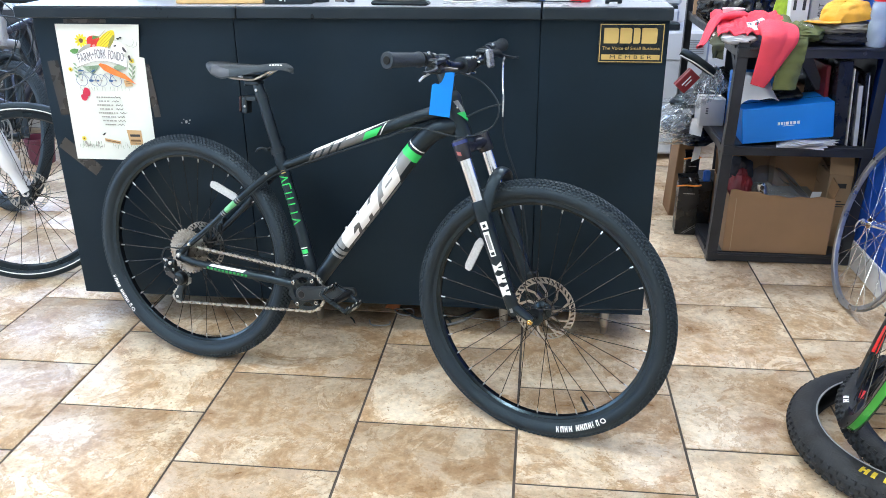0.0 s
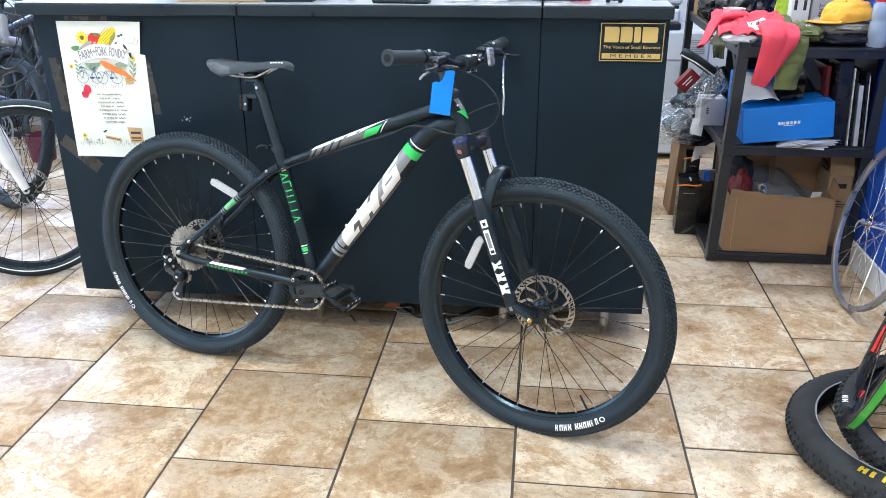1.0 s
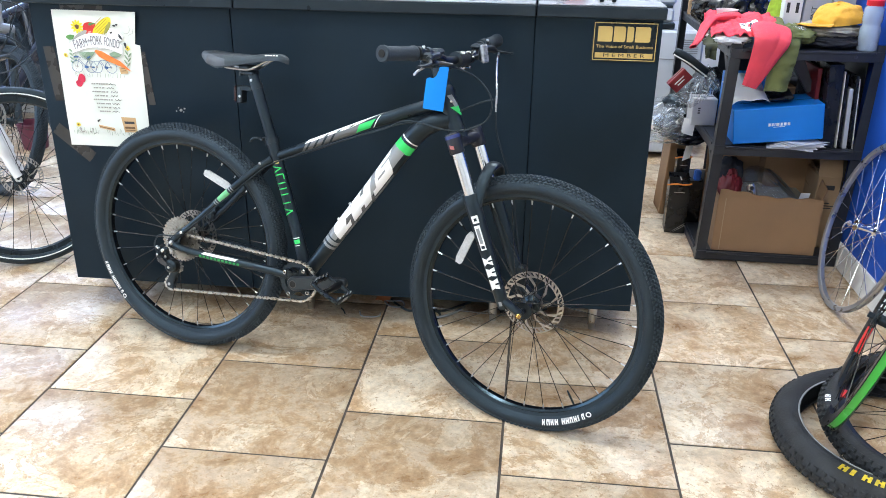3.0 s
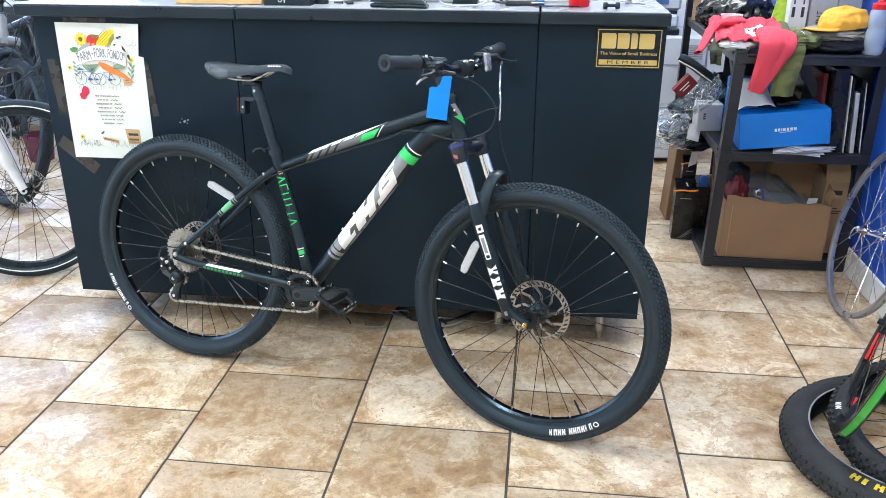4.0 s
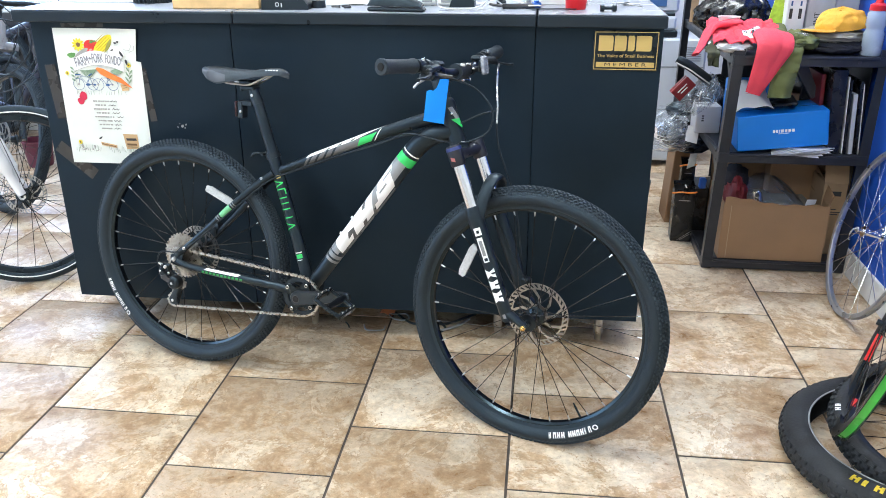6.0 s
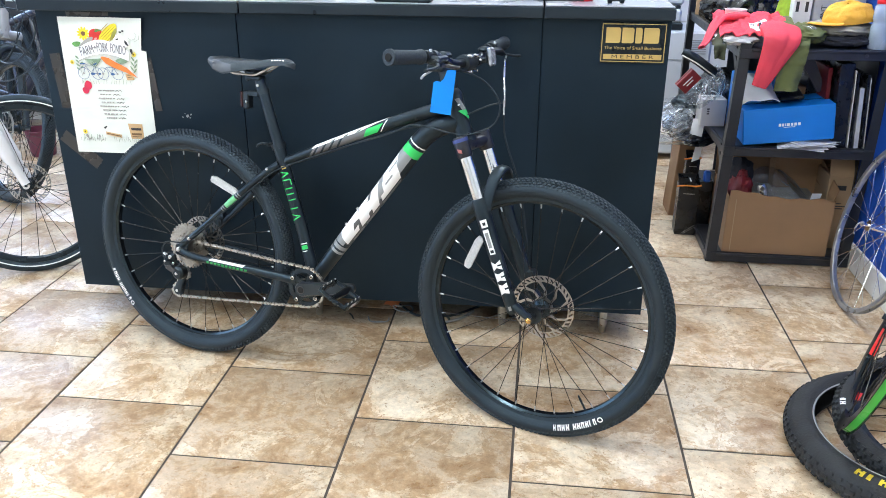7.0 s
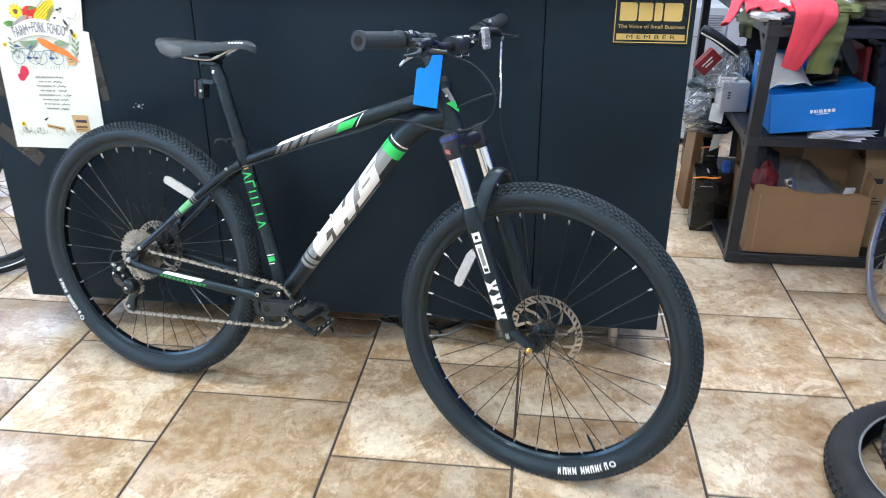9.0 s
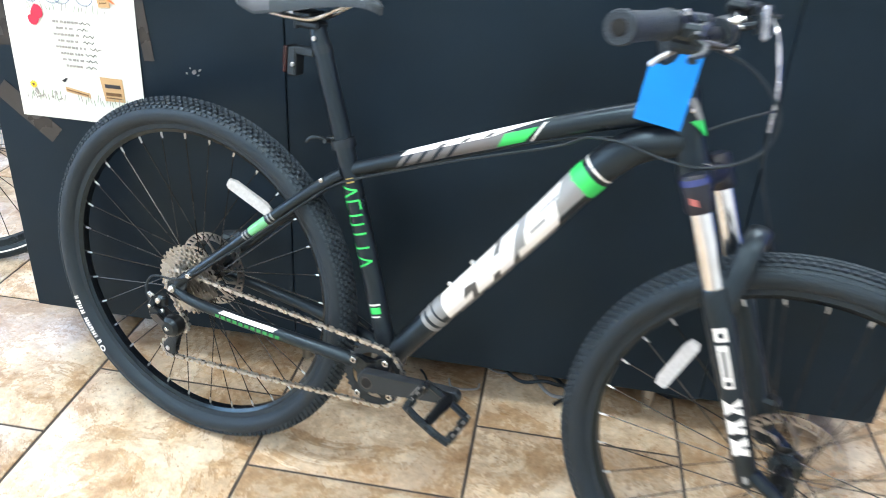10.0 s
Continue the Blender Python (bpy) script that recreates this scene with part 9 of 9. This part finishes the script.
for pts, mt in (([(-0.520, 2.69, 0.004), (-0.500, 2.655, 0.006), (-0.470, 2.640, 0.006), (-0.440, 2.655, 0.006), (-0.455, 2.685, 0.010), (-0.495, 2.680, 0.008), (-0.530, 2.700, 0.004)], PLASTIC_GREY), ([(-0.590, 2.580, 0.012), (-0.580, 2.562, 0.003), (-0.550, 2.558, 0.003), (-0.518, 2.568, 0.003), (-0.514, 2.580, 0.010)], PLASTIC_GREY), ([(-0.665, 2.610, 0.003), (-0.652, 2.592, 0.003), (-0.643, 2.572, 0.003)], PLASTIC_BLACK)):
    thing("floor_cable", G().tube(smooth_path(pts, 6), 0.0028, 7), mt, Matrix(), "thin loose cable end on the floor by the counter", "cable", "floor cables")
thing("power_strip", G().box((0, 0, 0.02), (0.26, 0.05, 0.04), 0.006), PLASTIC_BLACK, pose(-0.10, 2.78, 0, 0, 0, 8), "black power strip under the counter", "power strip")
thing("floor_scrap", lump(0.03, 0.025, 0.012, 71.0, 0.3, 18), DARK_CLOTH, pose(-0.06, 2.66, 0), "dark scrap on the floor under the counter", "scrap", sharp=70)


# ---- the tiled floor ----
floor = structure("floor", G().box(((X0 + X1) / 2, (Y0 + Y1) / 2, -0.0535), (X1 - X0 + 0.2, Y1 - Y0 + 0.2, 0.10)), GROUT, "tan stone-look tile floor with dark grout joints")
PITCH, JOINT = 0.460, 0.0075
COLUMN_X = -0.965


def tile_piece(w, d):
    g = G()
    hx, hy, b, z = w / 2, d / 2, 0.0025, 0.0
    vs = [(-hx, -hy, -0.0035), (hx, -hy, -0.0035), (hx, hy, -0.0035), (-hx, hy, -0.0035), (-hx, -hy, z - 0.0014), (hx, -hy, z - 0.0014), (hx, hy, z - 0.0014), (-hx, hy, z - 0.0014), (-hx + b, -hy + b, z), (hx - b, -hy + b, z), (hx - b, hy - b, z), (-hx + b, hy - b, z)]
    fs = [(8, 9, 10, 11)]
    for i in range(4):
        j = (i + 1) % 4
        fs += [(i, j, j + 4, i + 4), (i + 4, j + 4, j + 8, i + 8)]
    return g.add(vs, fs)


TILES = {}
for i in range(-10, 6):
    xa, xb = COLUMN_X + PITCH * i, COLUMN_X + PITCH * (i + 1)
    xb = min(xb, X1 + 0.002)
    xa = max(xa, X0)
    if xb - xa < 0.03:
        continue
    # joints drift a little to the right
    ref, pitch = {3: (1.944, 0.4485), 4: (2.610, 0.442), 5: (1.944, 0.4485)}.get(i, (2.210 if i % 2 == 0 else 1.980, 0.460))
    j = math.floor((Y0 - ref) / pitch)
    while ref + pitch * j < Y1:
        ya, yb = max(ref + pitch * j, Y0), min(ref + pitch * (j + 1), Y1)
        j += 1
        if yb - ya < 0.03:
            continue
        key = round(xb - xa, 3), round(yb - ya, 3)
        if key not in TILES:
            TILES[key] = mesh_of("tile", tile_piece(xb - xa - JOINT, yb - ya - JOINT), TILE)
        put("tile", TILES[key], floor, m=pose((xa + xb) / 2, (ya + yb) / 2, random.uniform(-0.0004, 0.0004), random.uniform(-0.05, 0.05), random.uniform(-0.05, 0.05)))
